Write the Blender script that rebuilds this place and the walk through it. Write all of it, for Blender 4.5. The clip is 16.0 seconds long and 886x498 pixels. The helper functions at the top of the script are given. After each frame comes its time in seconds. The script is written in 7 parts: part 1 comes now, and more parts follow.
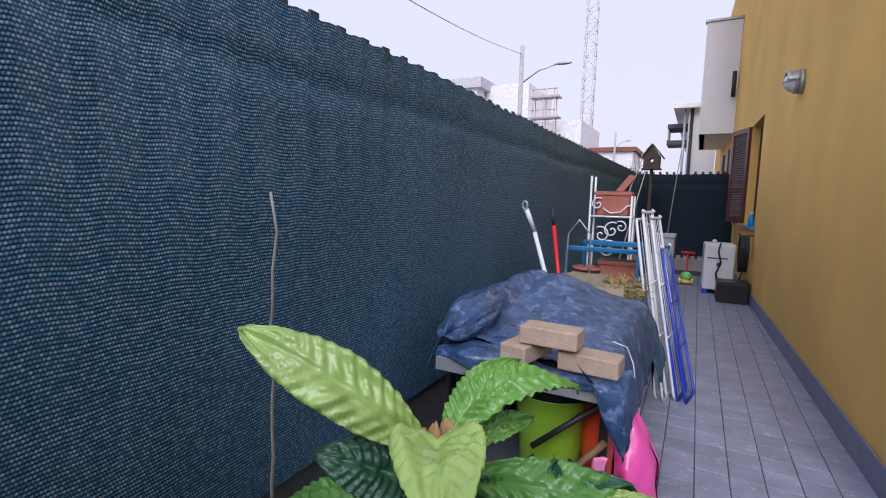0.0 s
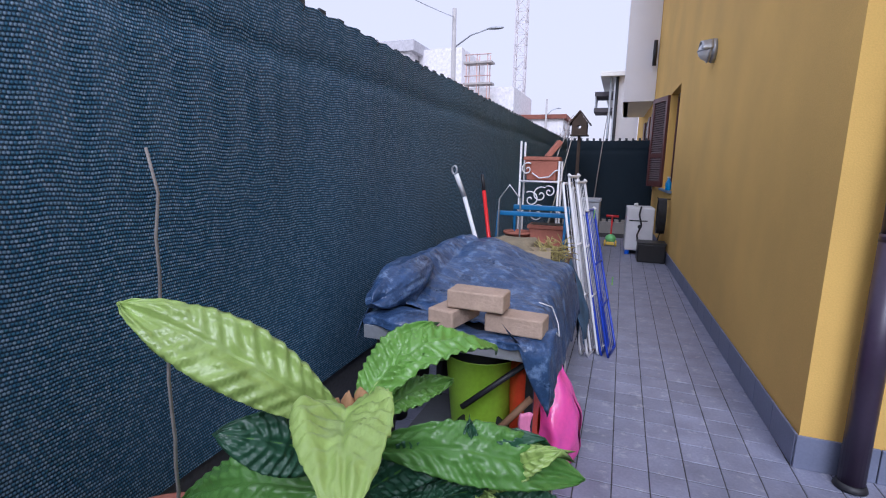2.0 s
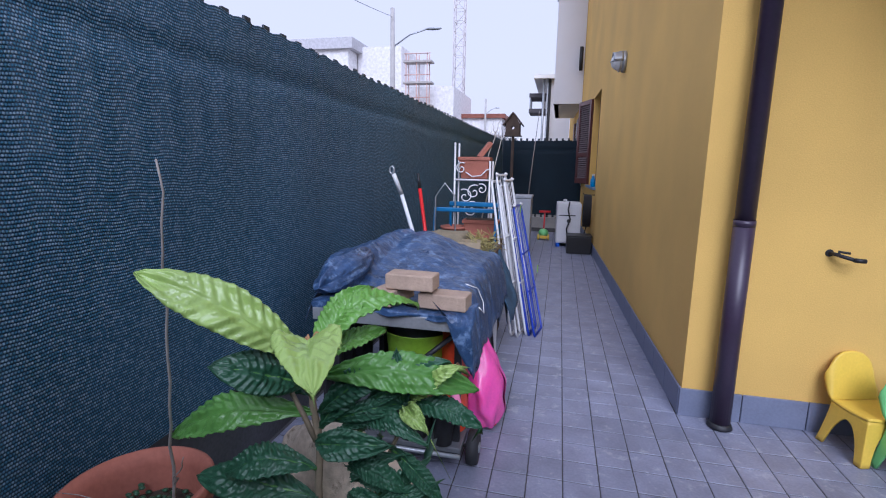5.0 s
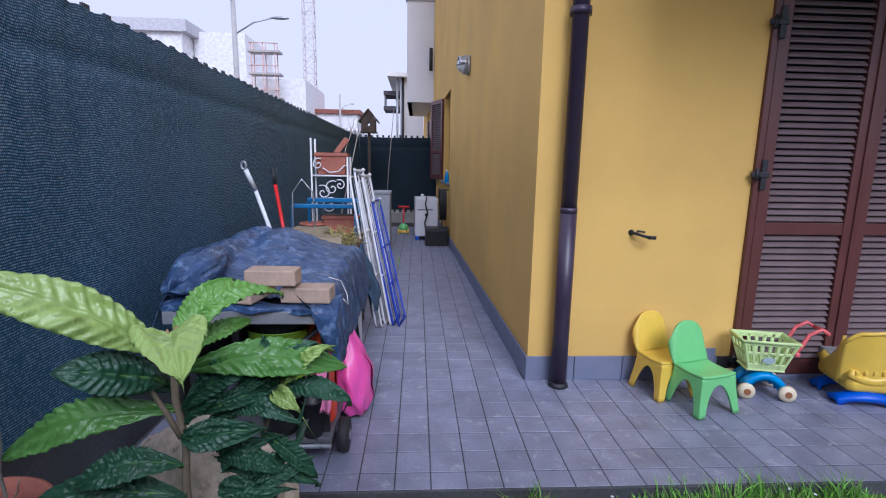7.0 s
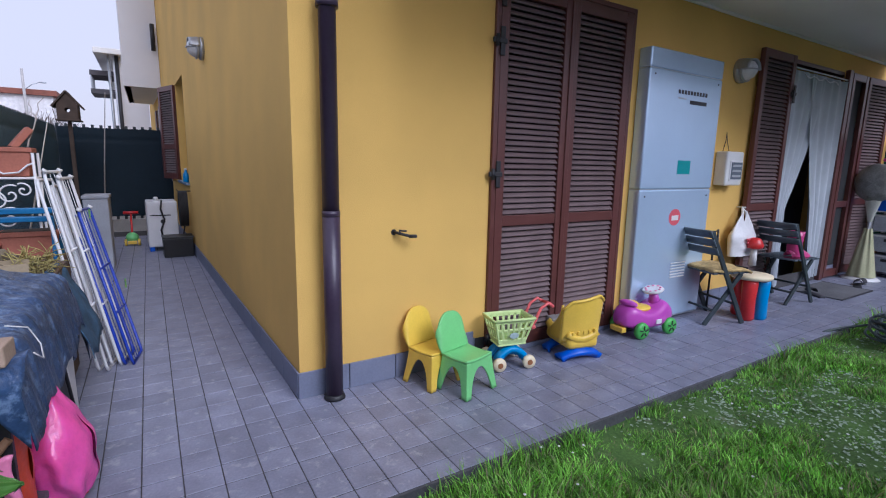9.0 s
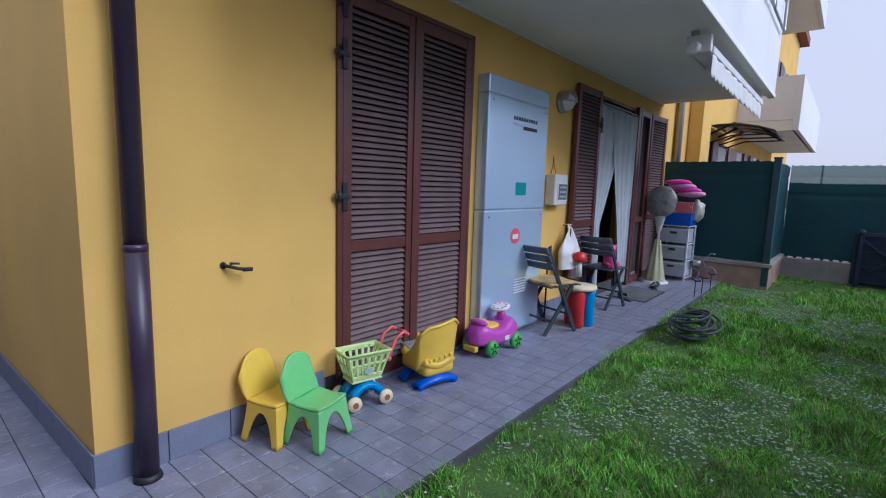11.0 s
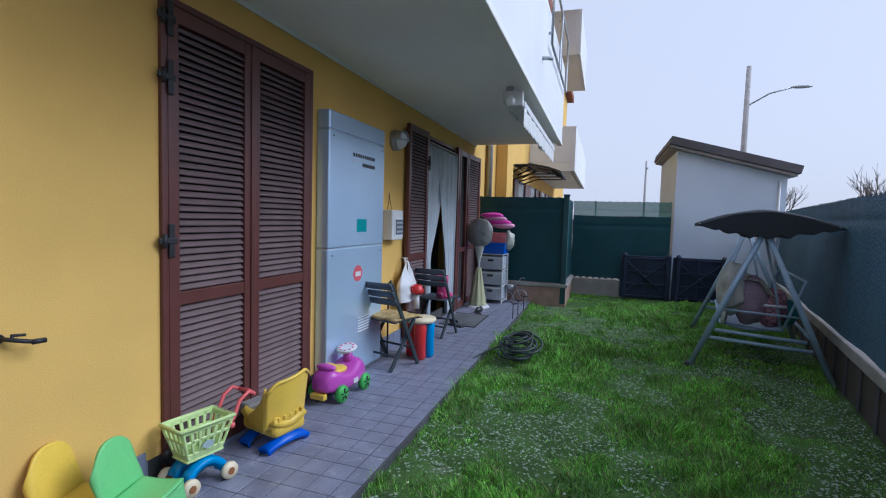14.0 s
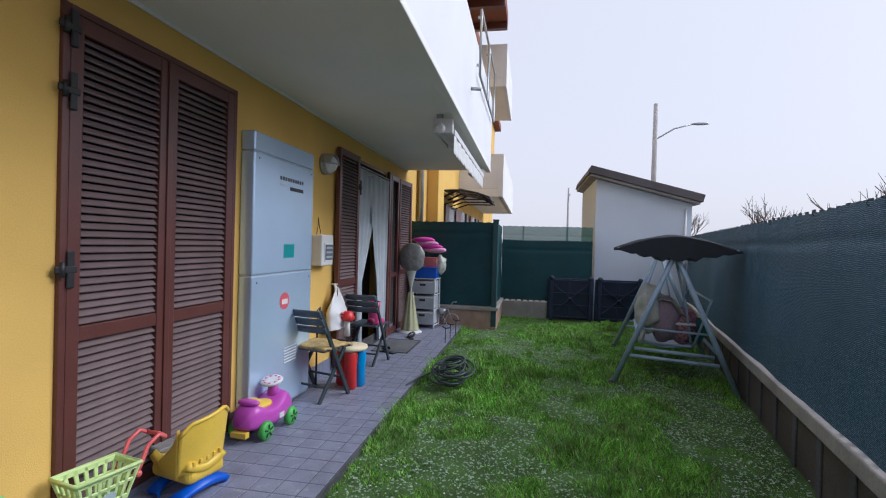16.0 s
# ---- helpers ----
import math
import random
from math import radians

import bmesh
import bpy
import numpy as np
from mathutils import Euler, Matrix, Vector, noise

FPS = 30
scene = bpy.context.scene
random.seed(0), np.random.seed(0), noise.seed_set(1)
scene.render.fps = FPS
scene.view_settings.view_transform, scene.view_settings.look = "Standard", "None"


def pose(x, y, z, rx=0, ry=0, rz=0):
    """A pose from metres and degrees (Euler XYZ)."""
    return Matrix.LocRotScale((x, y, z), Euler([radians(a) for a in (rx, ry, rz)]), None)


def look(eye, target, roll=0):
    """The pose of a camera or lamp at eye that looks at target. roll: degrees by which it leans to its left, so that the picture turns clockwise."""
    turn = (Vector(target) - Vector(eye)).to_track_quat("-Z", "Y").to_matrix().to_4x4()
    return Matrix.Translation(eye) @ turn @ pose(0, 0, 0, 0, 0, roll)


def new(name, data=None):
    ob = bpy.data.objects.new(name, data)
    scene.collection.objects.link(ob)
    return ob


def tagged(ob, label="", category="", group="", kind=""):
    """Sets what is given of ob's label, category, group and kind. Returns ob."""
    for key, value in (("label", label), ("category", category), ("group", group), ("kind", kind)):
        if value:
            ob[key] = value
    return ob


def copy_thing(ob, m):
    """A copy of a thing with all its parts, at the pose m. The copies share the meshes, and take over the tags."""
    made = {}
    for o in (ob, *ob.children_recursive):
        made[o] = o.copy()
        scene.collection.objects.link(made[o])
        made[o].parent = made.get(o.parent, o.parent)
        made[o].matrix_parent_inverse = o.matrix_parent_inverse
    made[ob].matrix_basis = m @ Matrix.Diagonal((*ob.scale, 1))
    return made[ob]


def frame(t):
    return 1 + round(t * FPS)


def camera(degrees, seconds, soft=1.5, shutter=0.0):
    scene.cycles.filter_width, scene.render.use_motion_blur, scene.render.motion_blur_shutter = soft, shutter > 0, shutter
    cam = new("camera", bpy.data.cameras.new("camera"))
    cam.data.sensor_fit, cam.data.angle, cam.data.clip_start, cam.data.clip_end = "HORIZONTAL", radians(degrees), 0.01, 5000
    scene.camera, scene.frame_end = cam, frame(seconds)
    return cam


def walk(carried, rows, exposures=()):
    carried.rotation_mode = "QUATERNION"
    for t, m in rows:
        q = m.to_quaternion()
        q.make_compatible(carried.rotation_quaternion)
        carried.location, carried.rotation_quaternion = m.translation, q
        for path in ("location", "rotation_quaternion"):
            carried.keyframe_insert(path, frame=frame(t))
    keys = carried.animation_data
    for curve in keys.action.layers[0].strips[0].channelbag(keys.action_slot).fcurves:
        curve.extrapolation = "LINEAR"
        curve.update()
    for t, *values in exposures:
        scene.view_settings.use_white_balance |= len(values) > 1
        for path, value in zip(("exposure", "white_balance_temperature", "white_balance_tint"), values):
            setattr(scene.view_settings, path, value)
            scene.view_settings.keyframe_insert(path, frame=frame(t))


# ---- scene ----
cam = camera(85.5, 16.0, soft=1.1)
PATH = [
    (0, (-0.808, -2.337, 1.255), (-1.736, -0.579, 1.039), 1.5),
    (0.5, (-0.801, -2.335, 1.242), (-1.663, -0.549, 0.981), 1.4),
    (1, (-0.792, -2.313, 1.232), (-1.589, -0.504, 0.928), 1.3),
    (1.5, (-0.789, -2.279, 1.226), (-1.518, -0.447, 0.894), 1.2),
    (2, (-0.788, -2.291, 1.241), (-1.468, -0.441, 0.9), 1.2),
    (2.5, (-0.778, -2.292, 1.249), (-1.397, -0.422, 0.904), 1.3),
    (3, (-0.754, -2.323, 1.26), (-1.332, -0.441, 0.911), 1.2),
    (3.5, (-0.727, -2.357, 1.262), (-1.274, -0.465, 0.914), 1.2),
    (6, (-0.659, -2.645, 1.244), (-0.932, -0.693, 0.901), 1.0),
    (6.5, (-0.659, -2.66, 1.242), (-0.762, -0.693, 0.898), 1.1),
    (7, (-0.654, -2.637, 1.245), (-0.545, -0.67, 0.899), 1.0),
    (7.5, (-0.647, -2.593, 1.248), (-0.313, -0.652, 0.901), 1.1),
    (8, (-0.642, -2.554, 1.256), (-0.056, -0.673, 0.909), 1.0),
    (8.5, (-0.648, -2.522, 1.265), (0.184, -0.736, 0.919), 1.1),
    (9, (-0.62, -2.48, 1.268), (0.407, -0.798, 0.925), 1.1),
    (11.5, (-0.508, -2.165, 1.341), (1.124, -1.036, 1.094), 1.8),
    (12, (-0.511, -2.059, 1.375), (1.226, -1.096, 1.143), 1.8),
    (12.5, (-0.522, -2.065, 1.374), (1.281, -1.223, 1.168), 2.0),
    (13, (-0.531, -2.067, 1.374), (1.313, -1.315, 1.194), 1.9),
    (13.5, (-0.551, -2.068, 1.374), (1.318, -1.373, 1.213), 1.9),
    (14, (-0.564, -2.065, 1.372), (1.331, -1.437, 1.244), 1.7),
    (14.5, (-0.569, -2.064, 1.369), (1.35, -1.508, 1.279), 1.7),
    (15, (-0.571, -2.061, 1.372), (1.367, -1.573, 1.316), 1.7),
    (15.5, (-0.565, -2.059, 1.371), (1.389, -1.633, 1.339), 1.5),
    (16, (-0.545, -2.06, 1.381), (1.422, -1.703, 1.361), 1.6),
]
walk(cam, [(r[0], look(r[1], r[2], r[3])) for r in PATH],
     exposures=[(0.0, -0.10, 5100, 19), (1.5, -0.12, 4950, 20), (3.5, -0.12, 4850, 20), (6.0, -0.15, 4730, 20), (8.5, -0.21, 4900, 19), (11.5, -0.34, 4740, 14), (13.5, -0.33, 4650, 11), (16.0, -0.16, 5120, 12)])

# ---- light ----
world = bpy.data.worlds.new("world")
scene.world = world
world.use_nodes = True
wn, wl = world.node_tree.nodes, world.node_tree.links
sky = wn.new("ShaderNodeTexSky")
sky.sky_type, sky.sun_disc = "NISHITA", False
sky.sun_elevation, sky.sun_rotation = radians(37), radians(168)
sky.dust_density, sky.air_density, sky.ozone_density = 6.0, 1.0, 1.0
haze = wn.new("ShaderNodeMix")
haze.data_type = "RGBA"
haze.inputs[0].default_value = 0.75
haze.inputs[7].default_value = (11.35, 9.95, 8.7, 1)
wl.new(sky.outputs[0], haze.inputs[6])
wl.new(haze.outputs[2], wn["Background"].inputs[0])
wn["Background"].inputs[1].default_value = 0.108
sun = new("sun", bpy.data.lights.new("sun", "SUN"))
sun.data.energy, sun.data.angle, sun.data.color = 2.6, radians(35), (1.0, 0.91, 0.77)
sun.matrix_world = look((1.2, -6.0, 4.7), (0, 0, 0))


# ---- materials ----
def node(nt, kind, **inputs):
    n = nt.nodes.new(kind)
    for k, v in inputs.items():
        n.inputs[k.replace("_", " ")].default_value = v
    return n


def ramp(nt, a, b, fac, lo=0.3, hi=0.7):
    r = nt.nodes.new("ShaderNodeValToRGB")
    r.color_ramp.elements[0].position, r.color_ramp.elements[1].position = lo, hi
    r.color_ramp.elements[0].color, r.color_ramp.elements[1].color = (*a, 1), (*b, 1)
    nt.links.new(fac, r.inputs[0])
    return r.outputs[0]


def shade(c, k):
    return tuple(min(1.0, x * k) for x in c)


def material(name, color, rough=0.6, metal=0.0, coarse=3.0, fine=60.0, spread=0.14, relief=0.15, wear_sheen=None, wear_sheen_at=0.62, per_piece=0.0, subsurface=0.0, whole=False):
    """A painted, plastic, stone or metal surface with grain at two scales, optional worn or painted-sheen patches and
    piece to piece variation.
    """
    m = bpy.data.materials.new(name)
    m.use_nodes = True
    nt = m.node_tree
    b = nt.nodes["Principled BSDF"]
    tc = nt.nodes.new("ShaderNodeNewGeometry" if whole else "ShaderNodeTexCoord")
    place = tc.outputs["Position" if whole else "Object"]
    big, small = node(nt, "ShaderNodeTexNoise", Scale=coarse, Detail=4.0), node(nt, "ShaderNodeTexNoise", Scale=fine, Detail=3.0)
    for n in (big, small):
        nt.links.new(place, n.inputs["Vector"])
    c1 = ramp(nt, shade(color, 1 - spread), shade(color, 1 + spread), big.outputs["Fac"])
    mix = nt.nodes.new("ShaderNodeMix")
    mix.data_type, mix.blend_type = "RGBA", "MULTIPLY"
    mix.inputs[0].default_value = 1.0
    nt.links.new(c1, mix.inputs[6])
    nt.links.new(ramp(nt, (1 - spread,) * 3, (1, 1, 1), small.outputs["Fac"]), mix.inputs[7])
    out = mix.outputs[2]
    if wear_sheen:
        wn_ = node(nt, "ShaderNodeTexNoise", Scale=coarse * 2.3, Detail=8.0, Roughness=0.7)
        nt.links.new(place, wn_.inputs["Vector"])
        w = nt.nodes.new("ShaderNodeMix")
        w.data_type = "RGBA"
        nt.links.new(ramp(nt, (0, 0, 0), (1, 1, 1), wn_.outputs["Fac"], wear_sheen_at, wear_sheen_at + 0.12), w.inputs[0])
        nt.links.new(out, w.inputs[6])
        w.inputs[7].default_value = (*wear_sheen, 1)
        out = w.outputs[2]
    if per_piece:
        info = nt.nodes.new("ShaderNodeObjectInfo")
        hsv = nt.nodes.new("ShaderNodeHueSaturation")
        mr = node(nt, "ShaderNodeMapRange")
        mr.inputs[3].default_value, mr.inputs[4].default_value = 1 - per_piece, 1 + per_piece
        nt.links.new(info.outputs["Random"], mr.inputs[0])
        nt.links.new(mr.outputs[0], hsv.inputs["Value"])
        nt.links.new(out, hsv.inputs["Color"])
        out = hsv.outputs[0]
    nt.links.new(out, b.inputs["Base Color"])
    mr = node(nt, "ShaderNodeMapRange")
    mr.inputs[3].default_value, mr.inputs[4].default_value = max(0.02, rough - 0.08), min(1, rough + 0.08)
    nt.links.new(big.outputs["Fac"], mr.inputs[0])
    nt.links.new(mr.outputs[0], b.inputs["Roughness"])
    b.inputs["Metallic"].default_value = metal
    if subsurface:
        b.inputs["Subsurface Weight"].default_value = subsurface
        b.inputs["Subsurface Radius"].default_value = (0.02, 0.02, 0.01)
    if relief:
        bump = node(nt, "ShaderNodeBump", Strength=relief, Distance=0.004)
        nt.links.new(small.outputs["Fac"], bump.inputs["Height"])
        nt.links.new(bump.outputs[0], b.inputs["Normal"])
    return m


def net_material(name, deep, deep2, pale, pale2, see):
    """Knitted shade cloth: level rows of loops with small gaps between them that let a little light through."""
    m = bpy.data.materials.new(name)
    m.use_nodes = True
    nt = m.node_tree
    b, o = nt.nodes["Principled BSDF"], nt.nodes["Material Output"]

    def calc(kind, x, y=0.0):
        n = nt.nodes.new("ShaderNodeMath")
        n.operation = kind
        for i, q in enumerate((x, y)):
            if isinstance(q, float):
                n.inputs[i].default_value = q
            else:
                nt.links.new(q, n.inputs[i])
        return n.outputs[0]

    uv = nt.nodes.new("ShaderNodeTexCoord")
    wob = node(nt, "ShaderNodeTexNoise", Scale=5.0, Detail=3.0)
    nt.links.new(uv.outputs["UV"], wob.inputs["Vector"])
    add = nt.nodes.new("ShaderNodeVectorMath")
    add.operation = "MULTIPLY_ADD"
    add.inputs[1].default_value = (0.008, 0.007, 0)
    nt.links.new(wob.outputs["Color"], add.inputs[0])
    nt.links.new(uv.outputs["UV"], add.inputs[2])
    xyz = nt.nodes.new("ShaderNodeSeparateXYZ")
    nt.links.new(add.outputs[0], xyz.inputs[0])
    row = calc("MULTIPLY", xyz.outputs[1], 1 / 0.0094)
    even = calc("MULTIPLY", calc("FLOOR", row), 0.5)
    ridge = calc("POWER", calc("SINE", calc("MULTIPLY", calc("FRACT", row), math.pi)), 0.8)
    along = calc("ADD", calc("MULTIPLY", xyz.outputs[0], 1 / 0.0072), even)
    loops = calc("ABSOLUTE", calc("SINE", calc("MULTIPLY", along, math.pi)))
    cell = nt.nodes.new("ShaderNodeCombineXYZ")
    nt.links.new(calc("FLOOR", along), cell.inputs[0])
    nt.links.new(calc("FLOOR", row), cell.inputs[1])
    stitch = nt.nodes.new("ShaderNodeTexWhiteNoise")
    nt.links.new(cell.outputs[0], stitch.inputs["Vector"])
    cover = calc("MULTIPLY", ridge, calc("ADD", calc("MULTIPLY", loops, 0.55), 0.45))
    big = node(nt, "ShaderNodeTexNoise", Scale=2.2, Detail=6.0)
    nt.links.new(uv.outputs["UV"], big.inputs["Vector"])
    dark = ramp(nt, deep, deep2, big.outputs["Fac"])
    # Glints on the loops, put into the colour and varied by stitch.
    lit = ramp(nt, pale, pale2, stitch.outputs["Value"], 0.25, 1.0)
    thread = nt.nodes.new("ShaderNodeMapRange")
    thread.inputs[1].default_value, thread.inputs[2].default_value = 0.35, 0.95
    nt.links.new(cover, thread.inputs[0])
    mix = nt.nodes.new("ShaderNodeMix")
    mix.data_type = "RGBA"
    nt.links.new(thread.outputs[0], mix.inputs[0])
    nt.links.new(dark, mix.inputs[6])
    nt.links.new(lit, mix.inputs[7])
    nt.links.new(mix.outputs[2], b.inputs["Base Color"])
    b.inputs["Roughness"].default_value, b.inputs["Specular IOR Level"].default_value = 0.55, 0.25
    bump = node(nt, "ShaderNodeBump", Strength=0.8, Distance=0.002)
    nt.links.new(cover, bump.inputs["Height"])
    nt.links.new(bump.outputs[0], b.inputs["Normal"])
    gap = calc("MULTIPLY", calc("SUBTRACT", 1.0, cover), see)
    tr = nt.nodes.new("ShaderNodeBsdfTransparent")
    ms = nt.nodes.new("ShaderNodeMixShader")
    nt.links.new(gap, ms.inputs[0])
    nt.links.new(b.outputs[0], ms.inputs[1])
    nt.links.new(tr.outputs[0], ms.inputs[2])
    nt.links.new(ms.outputs[0], o.inputs[0])
    return m


def glass_material():
    m = bpy.data.materials.new("window_glass")
    m.use_nodes = True
    b = m.node_tree.nodes["Principled BSDF"]
    b.inputs["Base Color"].default_value = (0.9, 0.95, 0.95, 1)
    b.inputs["Roughness"].default_value, b.inputs["Transmission Weight"].default_value = 0.02, 1.0
    return m


STUCCO = material("yellow_stucco", (0.75, 0.485, 0.12), 0.9, coarse=1.3, fine=160, spread=0.09, relief=0.35)
WHITE_WALL = material("white_render", (0.80, 0.80, 0.83), 0.9, coarse=1.0, fine=120, spread=0.05, relief=0.2)
SOFFIT = material("soffit_plaster", (0.87, 0.86, 0.83), 0.9, coarse=1.0, fine=120, spread=0.05, relief=0.15)
TILE = material("floor_tile", (0.255, 0.265, 0.355), 0.42, coarse=6, fine=90, spread=0.2, relief=0.15, wear_sheen=(0.38, 0.385, 0.45), wear_sheen_at=0.56, per_piece=0.1, whole=True)
TILE_REST = material("floor_tile_far", (0.255, 0.265, 0.355), 0.42, coarse=6, fine=90, spread=0.2, relief=0.15, wear_sheen=(0.38, 0.385, 0.45), wear_sheen_at=0.56)
GROUT = material("grout", (0.07, 0.068, 0.072), 0.95, coarse=4, fine=120, spread=0.2)
SKIRT = material("skirting_tile", (0.20, 0.22, 0.31), 0.5, coarse=5, fine=90, spread=0.12, per_piece=0.05)
SHUTTER = material("shutter_paint", (0.115, 0.04, 0.034), 0.38, coarse=4, fine=120, spread=0.14, relief=0.08)
BLACK_IRON = material("black_iron", (0.02, 0.02, 0.024), 0.5, coarse=8, fine=90, spread=0.2)
PIPE = material("downpipe_paint", (0.05, 0.034, 0.062), 0.35, coarse=3, fine=60, spread=0.15, relief=0.05)
BOILER = material("boiler_cabinet_steel", (0.58, 0.73, 0.94), 0.24, 0.45, coarse=1.5, fine=180, spread=0.06, relief=0.05)
CONCRETE = material("concrete", (0.36, 0.34, 0.32), 0.9, coarse=3, fine=60, spread=0.2, relief=0.4, wear_sheen=(0.22, 0.20, 0.18))
DARK_CONCRETE = material("dark_concrete", (0.10, 0.10, 0.11), 0.9, coarse=3, fine=60, spread=0.3, relief=0.4)
BROWN_CONCRETE = material("stained_concrete", (0.095, 0.08, 0.07), 0.9, coarse=3, fine=60, spread=0.3, relief=0.4, wear_sheen=(0.07, 0.065, 0.06), wear_sheen_at=0.52)
STONE_PINK = material("porphyry", (0.42, 0.28, 0.22), 0.85, coarse=6, fine=60, spread=0.25, relief=0.3)
SOIL = material("soil", (0.055, 0.042, 0.03), 1.0, coarse=8, fine=90, spread=0.4, relief=0.8)
YARD = material("gravel_yard", (0.20, 0.19, 0.17), 1.0, coarse=0.4, fine=30, spread=0.25, relief=0.6, wear_sheen=(0.10, 0.15, 0.06), wear_sheen_at=0.6)
# White render with the blue of its shaded side put into the colour.
SHED_WALL = material("shade_blue_white_render", (0.66, 0.73, 0.86), 0.9, coarse=1.0, fine=120, spread=0.05, relief=0.2)
LAWN = material("lawn_soil", (0.08, 0.16, 0.03), 1.0, coarse=3, fine=70, spread=0.4, relief=0.8, wear_sheen=(0.20, 0.21, 0.14), wear_sheen_at=0.6)
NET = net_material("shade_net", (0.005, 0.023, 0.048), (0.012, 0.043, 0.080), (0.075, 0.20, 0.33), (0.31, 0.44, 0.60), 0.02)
# Copy of the fence net with the alley's deep shade put into its colour.
NET_SHADED = net_material("net_in_alley_shade", (0.002, 0.007, 0.014), (0.004, 0.013, 0.024), (0.008, 0.024, 0.04), (0.02, 0.042, 0.062), 0.0)
NET_GREEN = net_material("green_net", (0.003, 0.018, 0.026), (0.007, 0.036, 0.048), (0.016, 0.085, 0.105), (0.06, 0.17, 0.20), 0.004)
NET_THIN = net_material("thin_green_net", (0.01, 0.08, 0.07), (0.03, 0.14, 0.12), (0.06, 0.22, 0.19), (0.14, 0.34, 0.30), 0.4)
# Shutter paint made paler and greyer: the sky's sheen put into the colour.
SLAT = material("slat_sky_sheen", (0.165, 0.118, 0.118), 0.4, coarse=6, fine=140, spread=0.12, relief=0.06, per_piece=0.08)
GLASS = glass_material()
WHITE_PAINT = material("white_enamel", (0.72, 0.72, 0.74), 0.35, coarse=5, fine=90, spread=0.06)
WHITE_PLASTIC = material("white_plastic", (0.70, 0.70, 0.70), 0.4, coarse=5, fine=90, spread=0.06)
GREY_METAL = material("grey_metal", (0.42, 0.44, 0.47), 0.4, 0.6, coarse=6, fine=90, spread=0.12)
# Near black: shade indoors and behind slats, put into the colour.
SHADE_BLACK = material("shade_black", (0.03, 0.032, 0.035), 0.9)


# ---- mesh helpers ----
def link(name, bm, mat, parent=None, label="", smooth=False):
    me = bpy.data.meshes.new(name)
    bm.normal_update()
    bm.to_mesh(me)
    bm.free()
    if smooth:
        me.polygons.foreach_set("use_smooth", [True] * len(me.polygons))
    for x in (mat if isinstance(mat, (list, tuple)) else [mat]):
        me.materials.append(x)
    ob = new(name, me)
    if parent is not None:
        ob.parent = parent
    if label:
        ob["label"] = label
    return ob


def part(name, bm, mat, parent, label="", smooth=False):
    return link(name, bm, mat, parent, label, smooth)


def thing(name, label, category, m=None, group="", kind=""):
    ob = new(name)
    ob.empty_display_size = 0.1
    if m is not None:
        ob.matrix_basis = m
    return tagged(ob, label, category, group, kind)


def setting(ob, label="", category=""):
    return tagged(ob, label, category, kind="structure")


def box(x0, x1, y0, y1, z0, z1, bevel=0.0, seg=2, bm=None, m=None):
    """A box between two corners, bevelled."""
    own = bmesh.new()
    bmesh.ops.create_cube(own, size=1, matrix=Matrix.LocRotScale(((x0 + x1) / 2, (y0 + y1) / 2, (z0 + z1) / 2), None, (abs(x1 - x0), abs(y1 - y0), abs(z1 - z0))))
    if bevel:
        bmesh.ops.bevel(own, geom=own.edges[:], offset=bevel, segments=seg, profile=0.5, affect="EDGES")
    return merge(own, bm, m)


def merge(own, bm, m=None):
    if m is not None:
        own.transform(m)
    if bm is None:
        return own
    me = bpy.data.meshes.new("tmp")
    own.to_mesh(me)
    own.free()
    bm.from_mesh(me)
    bpy.data.meshes.remove(me)
    return bm


def tube(points, r, bm=None, n=8, r2=None, closed=False, m=None):
    """A round bar along a line of points."""
    own = bmesh.new()
    pts = [Vector(p) for p in points]
    rings = []
    side = None
    for i, p in enumerate(pts):
        a = pts[i - 1] if (i or closed) else p
        b = pts[(i + 1) % len(pts)] if (i < len(pts) - 1 or closed) else p
        d = (b - a).normalized()
        if side is None:
            side = d.orthogonal().normalized()
        side = (side - d * side.dot(d)).normalized()
        up = d.cross(side)
        k = r if r2 is None else r + (r2 - r) * i / max(1, len(pts) - 1)
        rings.append([own.verts.new(p + (side * math.cos(2 * math.pi * j / n) + up * math.sin(2 * math.pi * j / n)) * k) for j in range(n)])
    span = len(rings) if closed else len(rings) - 1
    for i in range(span):
        a, b = rings[i], rings[(i + 1) % len(rings)]
        for j in range(n):
            own.faces.new((a[j], a[(j + 1) % n], b[(j + 1) % n], b[j]))
    if not closed:
        own.faces.new(rings[0][::-1])
        own.faces.new(rings[-1])
    for f in own.faces:
        f.smooth = len(f.verts) == 4
    return merge(own, bm, m)


def lathe(profile, bm=None, n=24, m=None, cap=True):
    """A turned shape from (radius, height) pairs."""
    own = bmesh.new()
    rings = [[own.verts.new((r * math.cos(2 * math.pi * j / n), r * math.sin(2 * math.pi * j / n), z)) for j in range(n)] for r, z in profile]
    for a, b in zip(rings, rings[1:]):
        for j in range(n):
            own.faces.new((a[j], a[(j + 1) % n], b[(j + 1) % n], b[j])).smooth = True
    if cap:
        own.faces.new(rings[0][::-1])
        own.faces.new(rings[-1])
    bmesh.ops.recalc_face_normals(own, faces=own.faces[:])
    return merge(own, bm, m)


